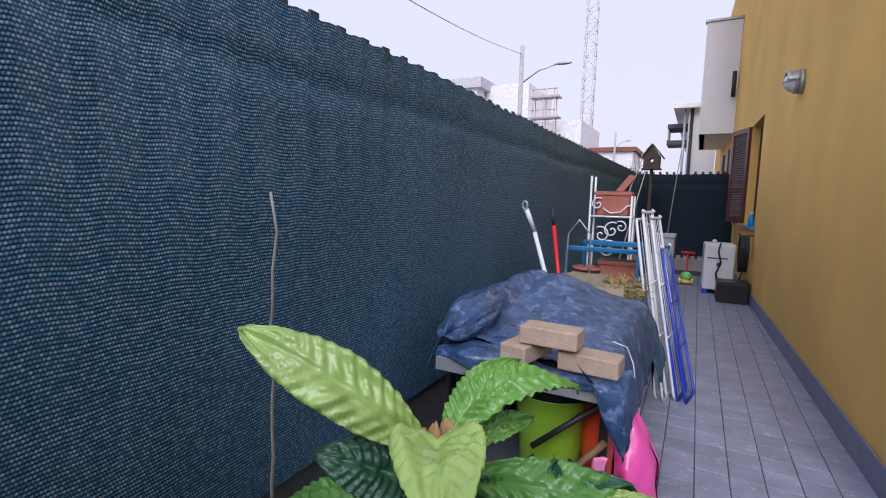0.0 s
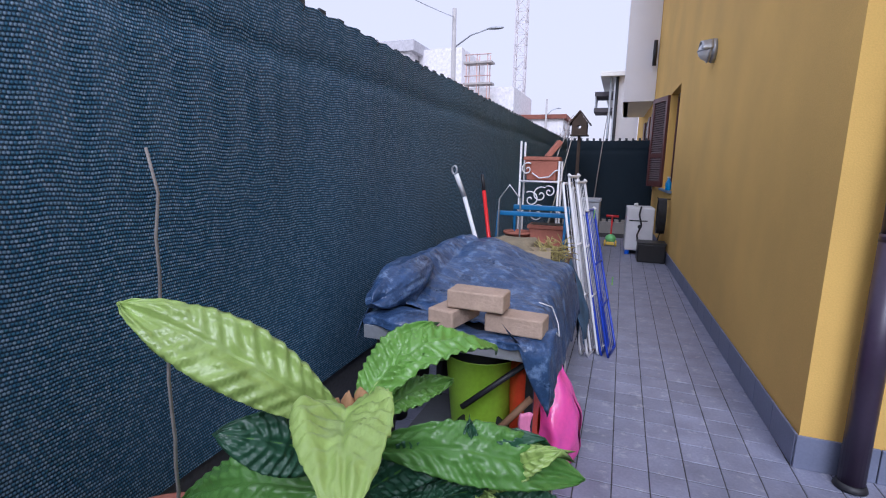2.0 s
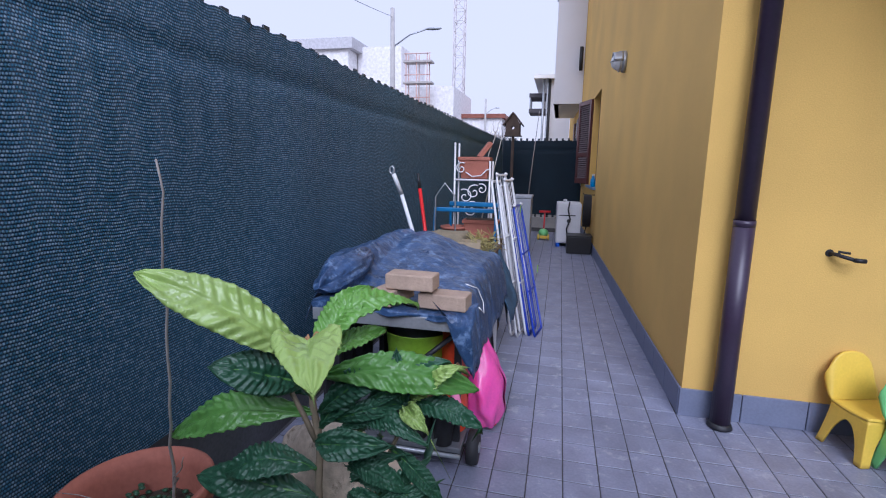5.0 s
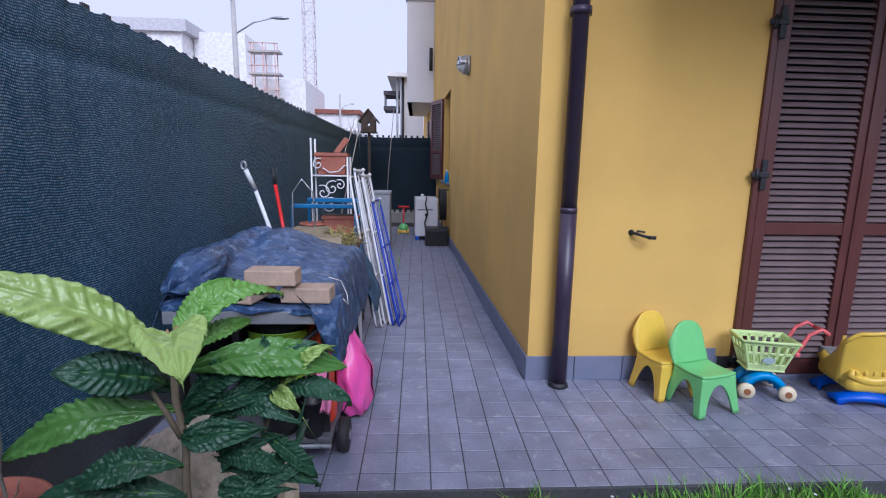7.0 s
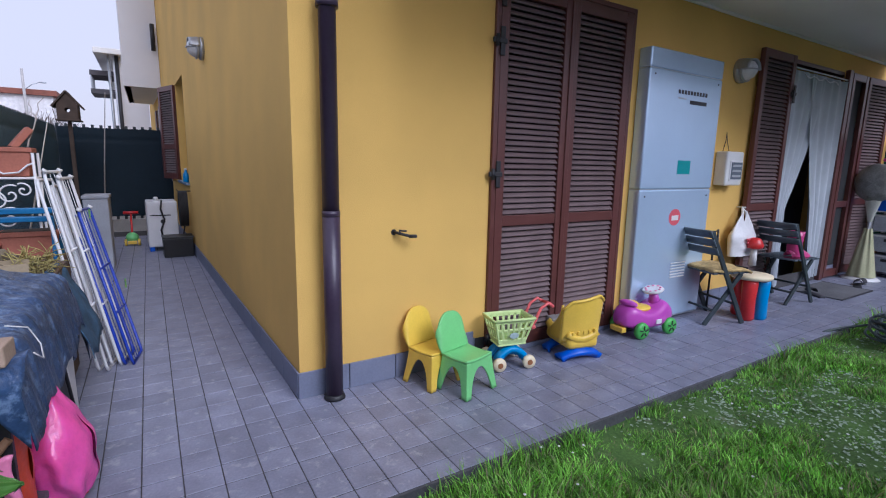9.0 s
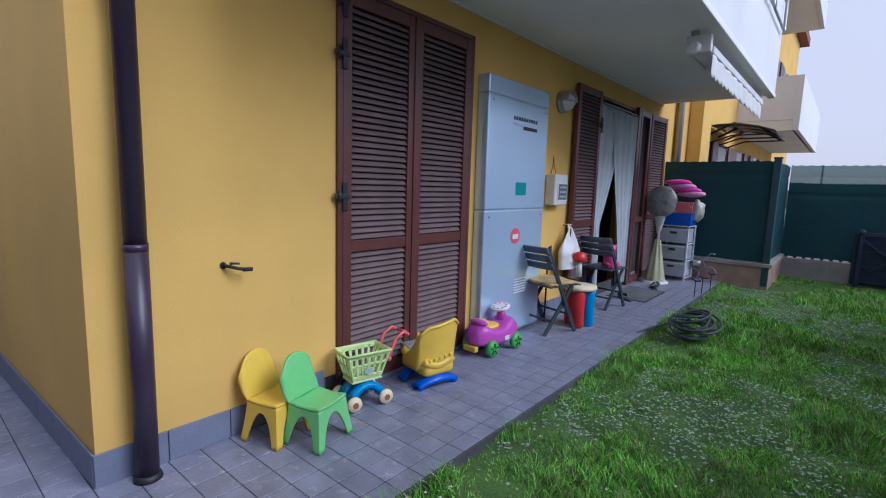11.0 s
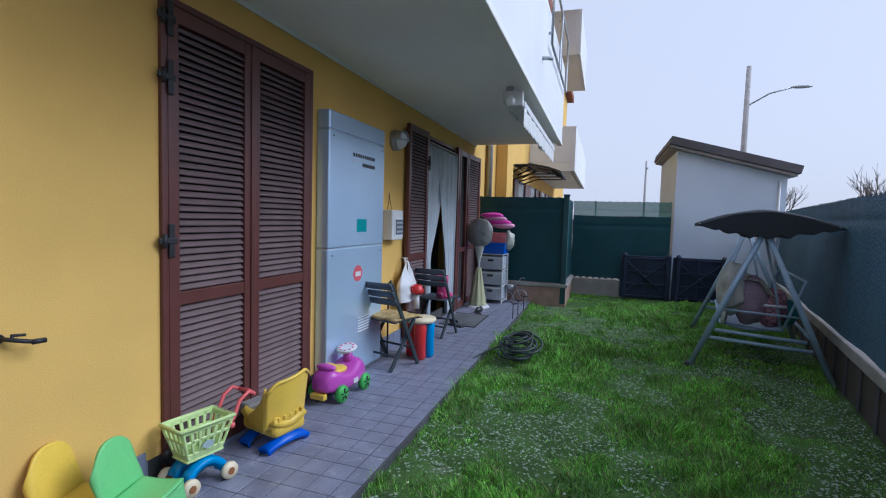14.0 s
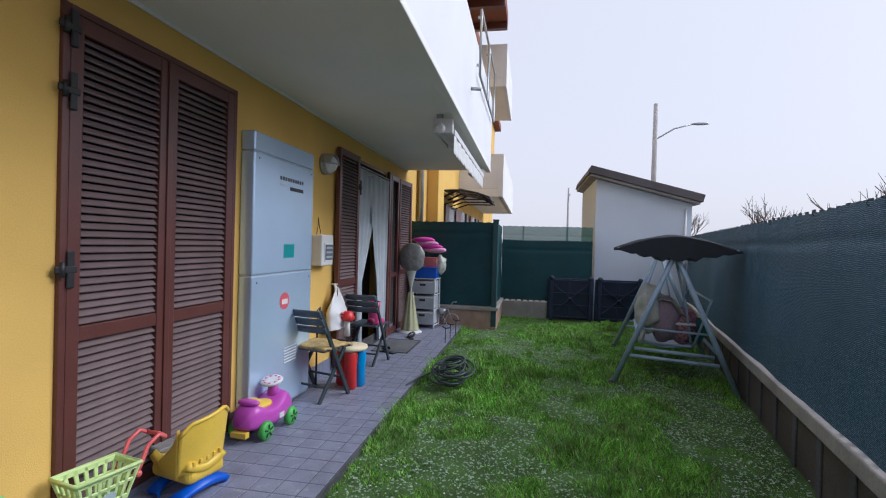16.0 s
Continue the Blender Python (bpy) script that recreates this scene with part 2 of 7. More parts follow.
def blob(x, y, z, rx, ry, rz, bm=None, sub=2, rough=0.0, m=None, seed=0.0):
    """A rounded, uneven lump."""
    own = bmesh.new()
    bmesh.ops.create_icosphere(own, subdivisions=sub, radius=1)
    for v in own.verts:
        k = 1 + rough * noise.noise(v.co * 1.7 + Vector((seed, seed * 2, 0)))
        v.co = Vector((x + v.co.x * rx * k, y + v.co.y * ry * k, z + v.co.z * rz * k))
    for f in own.faces:
        f.smooth = True
    return merge(own, bm, m)


def sheet(fn, nu, nv, thick=0.0, bm=None, uv=None):
    """A surface from fn(u, v) -> point, u and v in 0..1, thickened when asked."""
    own = bmesh.new()
    grid = [[own.verts.new(fn(i / nu, j / nv)) for j in range(nv + 1)] for i in range(nu + 1)]
    lay = own.loops.layers.uv.new("UVMap") if uv else None
    for i in range(nu):
        for j in range(nv):
            f = own.faces.new((grid[i][j], grid[i + 1][j], grid[i + 1][j + 1], grid[i][j + 1]))
            f.smooth = True
            if uv:
                for lp, (a, b) in zip(f.loops, ((i, j), (i + 1, j), (i + 1, j + 1), (i, j + 1))):
                    lp[lay].uv = (a / nu * uv[0], b / nv * uv[1])
    if thick:
        bmesh.ops.recalc_face_normals(own, faces=own.faces[:])
        bmesh.ops.solidify(own, geom=own.faces[:], thickness=thick)
    return merge(own, bm)


def panel_with_hole(w, h, holes, t, m):
    """A wall of width w, height h and thickness t (behind the front face at y = 0), with rectangular openings (x0, x1, z0, z1)."""
    xs = sorted({0, w, *[v for o in holes for v in o[:2]]})
    zs = sorted({0, h, *[v for o in holes for v in o[2:]]})
    bm = bmesh.new()
    for a, b in zip(xs, xs[1:]):
        for c, d in zip(zs, zs[1:]):
            if not any(o[0] <= a and b <= o[1] and o[2] <= c and d <= o[3] for o in holes):
                box(a, b, 0, t, c, d, bm=bm)
    bmesh.ops.remove_doubles(bm, verts=bm.verts[:], dist=1e-5)
    seen = {}
    for f in bm.faces:
        seen.setdefault(tuple(round(x, 4) for x in f.calc_center_median()), []).append(f)
    bmesh.ops.delete(bm, geom=[f for fs in seen.values() if len(fs) > 1 for f in fs], context="FACES")
    bm.transform(m)
    return bm


# ---- the house ----
SIDE = math.degrees(math.atan(0.03))  # the alley's wall leans a little off square
D1 = (1.23, 2.50, 0.0, 2.41)          # shuttered door
D2 = (4.86, 6.12, 0.0, 2.38)          # open door with curtains
front = link("wall_front", panel_with_hole(8.0, 6.4, [D1, D2], 0.3, pose(0, 0, 0)), STUCCO)
setting(front, "ochre yellow stucco house wall facing the lawn", "wall")
WIN = (5.05, 6.15, 0.97, 2.40)
side = link("wall_side", panel_with_hole(15.0, 6.4, [WIN], 0.3, Matrix.Translation((0, 0, 0)) @ pose(0, 0, 0, 0, 0, SIDE) @ Matrix(((0, 1, 0, 0), (1, 0, 0, 0), (0, 0, 1, 0), (0, 0, 0, 1)))), STUCCO)
side.data.flip_normals()
setting(side, "pale yellow stucco side wall along the tiled alley", "wall")
# Shallow stand-in room; its lack of light is painted on.
inner = link("wall_inner", box(0.3, 7.9, 0.9, 0.96, 0, 2.7), SHADE_BLACK)
setting(inner, "room wall, near black to hold the room's shade", "wall")
setting(link("ceiling_room", box(0.3, 7.9, 0.3, 0.9, 2.7, 2.76), SHADE_BLACK), "room ceiling, near black to hold the room's shade", "ceiling")
setting(link("floor_room", box(0.3, 7.9, 0.301, 0.9, -0.1, -0.004), SHADE_BLACK), "room floor, near black to hold the room's shade", "floor")
setting(link("roof", box(-0.6, 8.2, -0.6, 9, 6.4, 6.6), material("roof_tile", (0.25, 0.09, 0.06), 0.8)), "reddish tiled roof slab over the house", "roof")
AL = pose(0, 0, 0, 0, 0, SIDE)        # x < 0 is out from the side wall, y runs along it

# skirting, in tiles
P = 0.1437
skirt_f = link("baseboard_front", box(0.0, 8.0, -0.003, 0.0, 0.0, 0.14), GROUT)
setting(skirt_f, "blue-grey tile skirting along the front wall", "skirting")
skirt_s = link("baseboard_side", box(-0.003, 0.0, 0, 7.7, 0.0, 0.14, m=AL), GROUT)
setting(skirt_s, "blue-grey tile skirting along the alley wall", "skirting")
tile_f = box(0.002, 0.288, -0.014, -0.003, 0.0, 0.148, 0.002, 1)
tile_me = bpy.data.meshes.new("skirting_tile")
tile_f.to_mesh(tile_me)
tile_me.materials.append(SKIRT)


def piece(name, me, parent, m):
    ob = new(name, me)
    ob.parent = parent
    ob.matrix_basis = m
    return ob


for i in range(28):
    x = i * 0.29 - 0.012
    if not (D1[0] - 0.3 < x < D1[1]) and not (D2[0] - 0.3 < x < D2[1]):
        piece("skirting_tile", tile_me, skirt_f, pose(x, 0, 0))
for i in range(26):
    piece("skirting_tile", tile_me, skirt_s, AL @ pose(0, (i + 1) * 0.29, 0, 0, 0, -90))

# downpipe at the corner
pipe = thing("downpipe", "dark plum-brown painted metal downpipe at the house corner", "downpipe", pose(0.165, -0.085, 0))
part("pipe", tube([(0, 0, 0.0), (0, 0, 1.03)], 0.046, n=20), PIPE, pipe)
part("upper_pipe", tube([(0, 0, 1.0), (0, 0, 6.3)], 0.043, n=20), PIPE, pipe)
part("joint", tube([(0, 0, 1.0), (0, 0, 1.03)], 0.0470, n=20), PIPE, pipe)
part("foot", lathe([(0.047, 0.0), (0.058, 0.004), (0.055, 0.015), (0.048, 0.03)]), BLACK_IRON, pipe)
for z in (2.02, 4.6):
    c = part("bracket", tube([(0, 0, z - 0.018), (0, 0, z + 0.018)], 0.055, n=20), PIPE, pipe)
    part("bracket_arm", box(-0.012, 0.012, 0.04, 0.085, z - 0.012, z + 0.012, 0.003), BLACK_IRON, c)

# balcony over the lawn side
balcony = thing("balcony", "white rendered balcony with grey soffit over the patio", "balcony", kind="structure")
part("soffit", box(0.5, 7.25, -1.36, -0.002, 2.60, 2.84), SOFFIT, balcony, "grey plaster soffit")
part("drip_edge", box(0.49, 7.26, -1.40, -1.32, 2.565, 2.62, 0.006), SOFFIT, balcony, "grey drip edge")
part("parapet", box(0.49, 7.26, -1.39, -1.25, 2.62, 3.75, 0.006), WHITE_WALL, balcony)
part("parapet", box(7.12, 7.255, -1.25, -0.002, 2.842, 3.75, 0.006), WHITE_WALL, balcony)
part("parapet", box(0.495, 0.62, -1.25, -0.002, 2.842, 3.75, 0.006), WHITE_WALL, balcony)
part("coving", box(0.5, 7.25, -0.02, -0.003, 2.575, 2.60, 0.004), SOFFIT, balcony)

# patio slab and lawn
EDGE = -0.962
slab = link("floor", box(-1.9, 7.62, EDGE, 0.0, -0.25, -0.0025), GROUT)
setting(slab, "grey square ceramic tiles of the patio and alley", "floor")
slab2 = link("floor_alley", box(-1.9, -0.001, 0.0, 7.75, -0.25, -0.0025), GROUT)
setting(slab2, "grey square ceramic tiles along the alley", "floor")
kerb = link("trim", box(-1.9, 7.62, EDGE - 0.012, EDGE - 0.001, -0.2, -0.003), DARK_CONCRETE)
setting(kerb, "rough grey concrete edge of the patio", "kerb")
ground = link("ground", sheet(lambda u, v: (-60 + 180 * u, -80 + 180 * v, -0.30), 4, 4), YARD)
setting(ground, "dusty grey ground with thin grass around the houses", "ground")
lawn = link("lawn", sheet(lambda u, v: (-1.88 + 11.5 * u, EDGE - 0.012 - 4.2 * v, -0.055 + 0.02 * noise.noise((u * 22, v * 9, 0)) + 0.012 * noise.noise((u * 70, v * 30, 3))), 150, 60), LAWN)
setting(lawn, "green lawn with thin pale patches beside the patio", "lawn")


# ---- fences ----
FX, FTOP = -1.88, 1.80


def net(name, p, q, z0, z1, label, sag=0.02, wave=0.018, seed=0.0, nu=None, mat=None):
    p, q = Vector(p), Vector(q)
    length, d = (q - p).length, (q - p).normalized()
    side_ = Vector((-d.y, d.x, 0))

    def at(u, v):
        s = u * length
        top = z1 - sag * (0.5 - 0.5 * math.cos(2 * math.pi * s / 0.135)) * 0.5 - 0.02 * abs(noise.noise((s * 0.8, seed, 0)))
        z = z0 + (top - z0) * v
        w = wave * (noise.noise((s * 1.3, z * 1.1, seed)) * 1.6 + 0.25 * noise.noise((s * 5, z * 1.2, seed + 4)))
        w += 0.012 * math.exp(-((z - (z1 - 0.2 - 0.03 * noise.noise((s * 0.9, 2, seed)))) / 0.03) ** 2)
        return p + d * s + side_ * w + Vector((0, 0, z))

    ob = link(name, sheet(at, nu or int(length * 30), 44, uv=(length, z1 - z0)), mat or NET)
    for k in range(max(1, int(length / 1.8))):
        s = 0.4 + 1.8 * k
        part("panel_seam", sheet(lambda u, v, s=s: at(min(1.0, (s + 0.03 * u) / length), v) + side_ * 0.004, 2, 30, uv=(0.03, z1 - z0)), mat or NET, ob)
        for q_ in (0.0, 0.54, 1.08):
            part("tie", tube([at(min(1.0, (s + q_) / length), 1.0) + side_ * (0.012 * math.cos(a)) + Vector((0, 0, 0.014 * math.sin(a) - 0.012)) for a in [i * math.pi / 4 for i in range(8)]], 0.002, n=4, closed=True), BLACK_IRON, ob)
    return tagged(ob, label, "shade net")


def railing(name, p, q, z0, z1, step, label):
    p, q = Vector(p), Vector(q)
    d = (q - p).normalized()
    ang = math.degrees(math.atan2(d.y, d.x))
    f = thing(name, label, "fence", kind="structure")
    n = int((q - p).length / step)
    me = bpy.data.meshes.new("picket")
    box(-0.022, 0.022, -0.006, 0.006, z0, z1, 0.002, 1).to_mesh(me)
    me.materials.append(FENCE_PAINT)
    for i in range(n + 1):
        c = p + d * (i * step)
        piece("picket", me, f, pose(c.x, c.y, 0.012 * noise.noise((i * 3.1, 0, 0)), 0, 0, ang))
    L = (q - p).length
    for z in (z0 + 0.12, z1 - 0.22):
        part("rail", box(0, L, -0.02, -0.008, z, z + 0.04, 0.002, m=pose(p.x, p.y, 0, 0, 0, ang)), FENCE_PAINT, f)
    return f


FENCE_PAINT = material("fence_paint", (0.05, 0.06, 0.07), 0.6)
low = link("wall_low_left", box(-2.06, -1.90, -4.0, 8.0, -0.3, 0.40, 0.008), DARK_CONCRETE)
setting(low, "dark concrete low wall under the fence", "low wall")
railing("fence_left", (-1.95, -3.0, 0), (-1.95, 7.7, 0), 0.40, FTOP + 0.035, 0.135, "dark metal picket fence behind the shade net")
net("shade_net", (FX, -3.0, 0), (FX, 7.66, 0), 0.36, FTOP, "dark blue-green knitted shade net hung along the fence")
FY = 7.7
setting(link("wall_low_far", box(-1.89, -0.25, FY, FY + 0.15, -0.3, 0.22, 0.008), CONCRETE), "low concrete wall at the alley's end", "low wall")
railing("fence_far", (-1.86, FY + 0.06, 0), (-0.26, FY + 0.06, 0), 0.2, 1.84, 0.12, "metal fence closing the alley behind a net")
net("shade_net", (-1.86, FY, 0), (-0.25, FY - 0.02, 0), 0.28, 1.80, "shade net closing the alley's end, coloured near black for the deep shade there", seed=5, mat=NET_SHADED)


def rf(x, off=0.0):
    return (x + off * 0.187, -3.72 - 0.19 * (x - 2.7) + off * 0.982, 0)


ra = math.degrees(math.atan(-0.19))
rl = link("wall_low_right", box(-4.7, 7.2, -0.16, 0.0, -0.3, 0.30, 0.006, m=pose(2.7, -3.80, 0, 0, 0, ra)), BROWN_CONCRETE)
for i in range(26):
    part("rib", box(-4.6 + 0.45 * i, -4.53 + 0.45 * i, 0.001, 0.014, -0.3, 0.298, 0.003, 1, m=pose(2.7, -3.80, 0, 0, 0, ra)), DARK_CONCRETE, rl)
setting(rl, "stained dark concrete low wall under the lawn fence", "low wall")
cope = link("coping", box(-4.7, 7.2, -0.18, 0.03, 0.302, 0.40, 0.01, m=pose(2.7, -3.80, 0, 0, 0, ra)), CONCRETE)
setting(cope, "pale concrete coping on the low wall", "coping")
railing("fence_right", rf(-1.8, -0.14), rf(9.6, -0.14), 0.38, 1.68, 0.135, "metal picket fence behind the net along the lawn")
net("shade_net", rf(9.6, -0.07), rf(-1.8, -0.07), 0.42, 1.66, "dark grey-green shade net along the lawn fence", seed=9)
setting(link("wall_low_end", box(9.28, 9.42, -3.3, -1.5, -0.3, 0.27, 0.006), CONCRETE), "low concrete wall at the lawn's end", "low wall")
railing("fence_end", (9.40, -3.25, 0), (9.40, -1.5, 0), 0.27, 1.50, 0.12, "metal fence behind the green net at the lawn's end")
net("shade_net", (9.34, -1.5, 0), (9.34, -3.28, 0), 0.30, 1.52, "green shade net closing the lawn's end", seed=12, mat=NET_GREEN)
net("shade_net", (9.35, -1.5, 0), (9.35, -3.28, 0), 1.50, 1.80, "thin see-through top band of the green net", seed=21, mat=NET_THIN)
net("shade_net", (7.66, 0.0, 0), (7.66, -1.46, 0), 0.34, 1.78, "green shade net beside the door end of the patio", seed=15, mat=NET_GREEN)
net("shade_net", (7.66, -1.47, 0), (9.33, -1.49, 0), 0.34, 1.78, "green shade net round the raised planter", seed=17, mat=NET_GREEN)
railing("fence_jog", (7.72, 0, 0), (7.72, -1.4, 0), 0.33, 1.70, 0.12, "metal fence behind the green net")
plinth = link("plinth", box(7.60, 9.30, -1.53, 0.0, -0.3, 0.27, 0.01), STONE_PINK)
setting(plinth, "pinkish stone plinth below the neighbour's fence", "plinth")
setting(link("plinth_cap", box(7.57, 9.27, -1.56, 0.0, 0.272, 0.33, 0.008), CONCRETE), "grey stone cap on the plinth", "coping")
post = thing("fence_post", "fence post wrapped in green net at the corner of the raised planter", "post", pose(7.64, -1.48, 0.0), kind="structure")
part("shaft", box(-0.045, 0.045, -0.045, 0.045, 0.0, 1.80, 0.008), material("grey_post", (0.035, 0.085, 0.095), 0.85, spread=0.2), post)
part("cap", box(-0.052, 0.052, -0.052, 0.052, 1.802, 1.825, 0.006), bpy.data.materials["grey_post"], post)


# ---- doors and shutters ----
def shutter_leaf(w, h, parent, m, rail=0.885, name="shutter_leaf"):
    """A louvred leaf from x = 0 to w, its outer face at y = -0.02."""
    leaf = part(name, box(0, 0.065, -0.022, 0.022, 0, h, 0.004), SHUTTER, parent)
    leaf.matrix_basis = m
    part("stile", box(w - 0.065, w, -0.022, 0.022, 0, h, 0.004), SHUTTER, leaf)
    for a, b in ((0.0, 0.09), (rail - 0.035, rail + 0.035), (h - 0.075, h)):
        part("rail", box(0.0652, w - 0.0652, -0.019, 0.019, a, b, 0.003), SHUTTER, leaf)
    # Black sheet added behind the slats as the shade in their gaps.
    part("shade_sheet", box(0.06, w - 0.06, 0.0225, 0.0255, 0.05, h - 0.05), SHADE_BLACK, leaf)
    return leaf


def louvred(parent, w, h, m, rail=0.885):
    leaf = shutter_leaf(w, h, parent, m, rail)
    me = bpy.data.meshes.new("slat")
    box(0.0655, w - 0.0655, -0.0185, 0.0185, -0.0045, 0.0045, 0.002, 1, m=None).to_mesh(me)
    me.materials.append(SLAT)
    for z0, z1 in ((0.092, rail - 0.037), (rail + 0.037, h - 0.077)):
        n = int((z1 - z0) / 0.0365)
        for i in range(n):
            piece("slat", me, leaf, pose(0, 0, z0 + (z1 - z0) * (i + 0.5) / n, 47 + 1.5 * noise.noise((i * 1.7, z0, w)), 0, 0))
    return leaf


def hinge(parent, x, y, z):
    b = bmesh.new()
    box(-0.018, 0.018, -0.012, 0.0, -0.085, 0.085, 0.006, bm=b)
    box(-0.075, 0.03, -0.014, -0.002, -0.016, 0.016, 0.005, bm=b)
    tube([(-0.045, -0.012, -0.035), (-0.045, -0.012, 0.035)], 0.013, b)
    b.transform(pose(x, y, z))
    part("hinge", b, BLACK_IRON, parent, "black iron hinge")


door1 = thing("door_1", "closed dark brown louvred shutter door with two leaves", "shutter door", kind="structure")
for x0, x1, z0, z1 in ((D1[0], D1[0] + 0.035, 0, D1[3]), (D1[1] - 0.035, D1[1], 0, D1[3]), (D1[0] + 0.0352, D1[1] - 0.0352, D1[3] - 0.035, D1[3])):
    part("frame", box(x0, x1, -0.022, 0.1, z0, z1, 0.004), SHUTTER, door1)
part("sill", box(D1[0] - 0.02, D1[1] + 0.02, -0.03, 0.3, 0.0, 0.03, 0.004), SKIRT, door1, "grey stone door sill")
lw = (D1[1] - D1[0] - 0.074) / 2
louvred(door1, lw, 2.34, pose(D1[0] + 0.036, 0.0, 0.033))
louvred(door1, lw, 2.34, pose(D1[0] + 0.038 + lw, 0.0, 0.033))
part("astragal", box(D1[0] + 0.037 + lw - 0.018, D1[0] + 0.037 + lw + 0.018, -0.032, -0.0225, 0.04, 2.37, 0.003), SHUTTER, door1)
for z in (2.30, 2.02, 1.22, 0.13):
    hinge(door1, D1[0] + 0.045, -0.024, z)

door2 = thing("door_2", "open doorway with brown shutters folded back and pale curtains", "door", kind="structure")
for x0, x1, z0, z1 in ((D2[0], D2[0] + 0.04, 0, D2[3]), (D2[1] - 0.04, D2[1], 0, D2[3]), (D2[0] + 0.0402, D2[1] - 0.0402, D2[3] - 0.04, D2[3])):
    part("frame", box(x0, x1, 0.0, 0.12, z0, z1, 0.004), SHUTTER, door2)
louvred(door2, 0.60, 2.34, pose(D2[0] - 0.625, -0.05, 0.04))
louvred(door2, 0.60, 2.34, pose(D2[1] + 0.56, -0.03, 0.04, 0, 0, -4))
shutter_leaf(0.42, 2.36, door2, pose(D2[1] + 0.10, -0.03, 0.02))
part("jamb_post", box(D2[1] + 0.002, D2[1] + 0.09, -0.05, -0.002, 0.0, 2.40, 0.005), SHUTTER, door2)
hinge(door2, D2[0] - 0.02, -0.075, 2.02)
hinge(door2, D2[0] - 0.02, -0.075, 0.3)
part("glass_door", box(D2[0] + 0.62, D2[1] - 0.06, 0.2, 0.24, 0.02, 2.3, 0.004), material("dark_frame", (0.02, 0.025, 0.035), 0.3), door2, "dark glazed inner door")
part("shutter_stop", tube([(D2[0] - 0.66, 0, 0.93), (D2[0] - 0.66, -0.085, 0.93)], 0.008), WHITE_PLASTIC, door2)

CURTAIN = material("curtain_cloth", (0.48, 0.52, 0.57), 0.8, coarse=5, fine=150, spread=0.08)


def curtain(x_out, x_in_top, x_in_mid, x_in_low, label, seed):
    """One curtain drawn back: its outer edge hangs straight, its inner edge sweeps aside."""
    def at(u, v):
        z = 2.27 - 2.22 * v
        k = min(1, v / 0.62)
        e = x_in_top + (x_in_mid - x_in_top) * k ** 1.6 if v < 0.62 else x_in_mid + (x_in_low - x_in_mid) * (v - 0.62) / 0.38
        x = x_out + (e - x_out) * u
        fold = 0.028 * math.sin(u * 26 + seed + 1.2 * noise.noise((u * 3, v * 2, seed))) * (0.5 + 0.6 * v)
        return (x, -0.03 + 0.8 * fold - 0.03 * v * math.sin(u * 3 + seed), z + 0.01 * noise.noise((u * 9, seed, 0)))
    return tagged(link("curtain", sheet(at, 70, 40), CURTAIN), label, "curtain", group="doorway curtains")


curtain(D2[0] - 0.03, D2[0] + 0.80, D2[0] + 0.24, D2[0] + 0.30, "thin grey-white curtain drawn aside in the doorway", 1.0)
curtain(D2[1] + 0.03, D2[0] + 0.42, D2[0] + 0.72, D2[0] + 0.86, "thin grey-white curtain gathered beside the doorway", 4.0)
rod = thing("curtain_rod", "white wire curtain rod across the top of the doorway", "curtain rod")
part("rod", tube([(D2[0] - 0.02, -0.03, 2.29), (D2[1] + 0.02, -0.03, 2.29)], 0.008), WHITE_PAINT, rod)
part("valance_wire", tube([(D2[0] + 0.2 + 0.8 * t / 12, -0.05, 2.25 - 0.04 * abs(math.sin(t * 0.9))) for t in range(13)], 0.006), WHITE_PAINT, rod)

# ---- things on the front wall ----
boiler = thing("boiler_cabinet", "brushed steel boiler cabinet fixed to the yellow wall", "boiler cabinet", pose(2.58, -0.001, 0))
part("lower_panel", box(0, 0.95, -0.108, 0.0, 0.03, 1.112, 0.012, 3), BOILER, boiler)
part("upper_panel", box(0, 0.95, -0.11, 0.0, 1.118, 2.012, 0.012, 3), BOILER, boiler)
part("top_panel", box(0, 0.95, -0.11, 0.0, 2.018, 2.16, 0.012, 3), BOILER, boiler)
part("body", box(0.01, 0.94, -0.1, 0.0, 0.02, 2.15), GREY_METAL, boiler)
TEAL, RED, PINKRED = material("teal_label", (0.01, 0.27, 0.29), 0.6), material("red_plastic", (0.62, 0.03, 0.03), 0.35, subsurface=0.0), material("red_label", (0.62, 0.10, 0.13), 0.5)
part("sticker", box(0.44, 0.61, -0.1125, -0.1102, 1.235, 1.345), TEAL, boiler, "teal square sticker")
part("sticker", lathe([(0.085, 0), (0.085, 0.002)], n=28, m=Matrix.Translation((0.475, -0.108, 0.885)) @ pose(0, 0, 0) @ pose(0, 0, 0, 90) @ Matrix.Diagonal((0.9, 0.8, 1, 1))), PINKRED, boiler, "round red warning sticker")
part("sticker_mark", box(0.430, 0.520, -0.1125, -0.1107, 0.86, 0.90), WHITE_PLASTIC, boiler)
INK = material("dark_ink", (0.03, 0.03, 0.04), 0.6)
for i in range(10):
    x = 0.36 + i * 0.04
    part("letter_bar", box(x, x + 0.028, -0.1115, -0.1102, 1.855, 1.885), INK, boiler)
part("letter_bar", box(0.36, 0.47, -0.1115, -0.1102, 1.815, 1.828), material("grey_ink", (0.3, 0.32, 0.36), 0.6), boiler)
part("letter_bar", box(0.52, 0.75, -0.1115, -0.1102, 1.785, 1.815), INK, boiler)
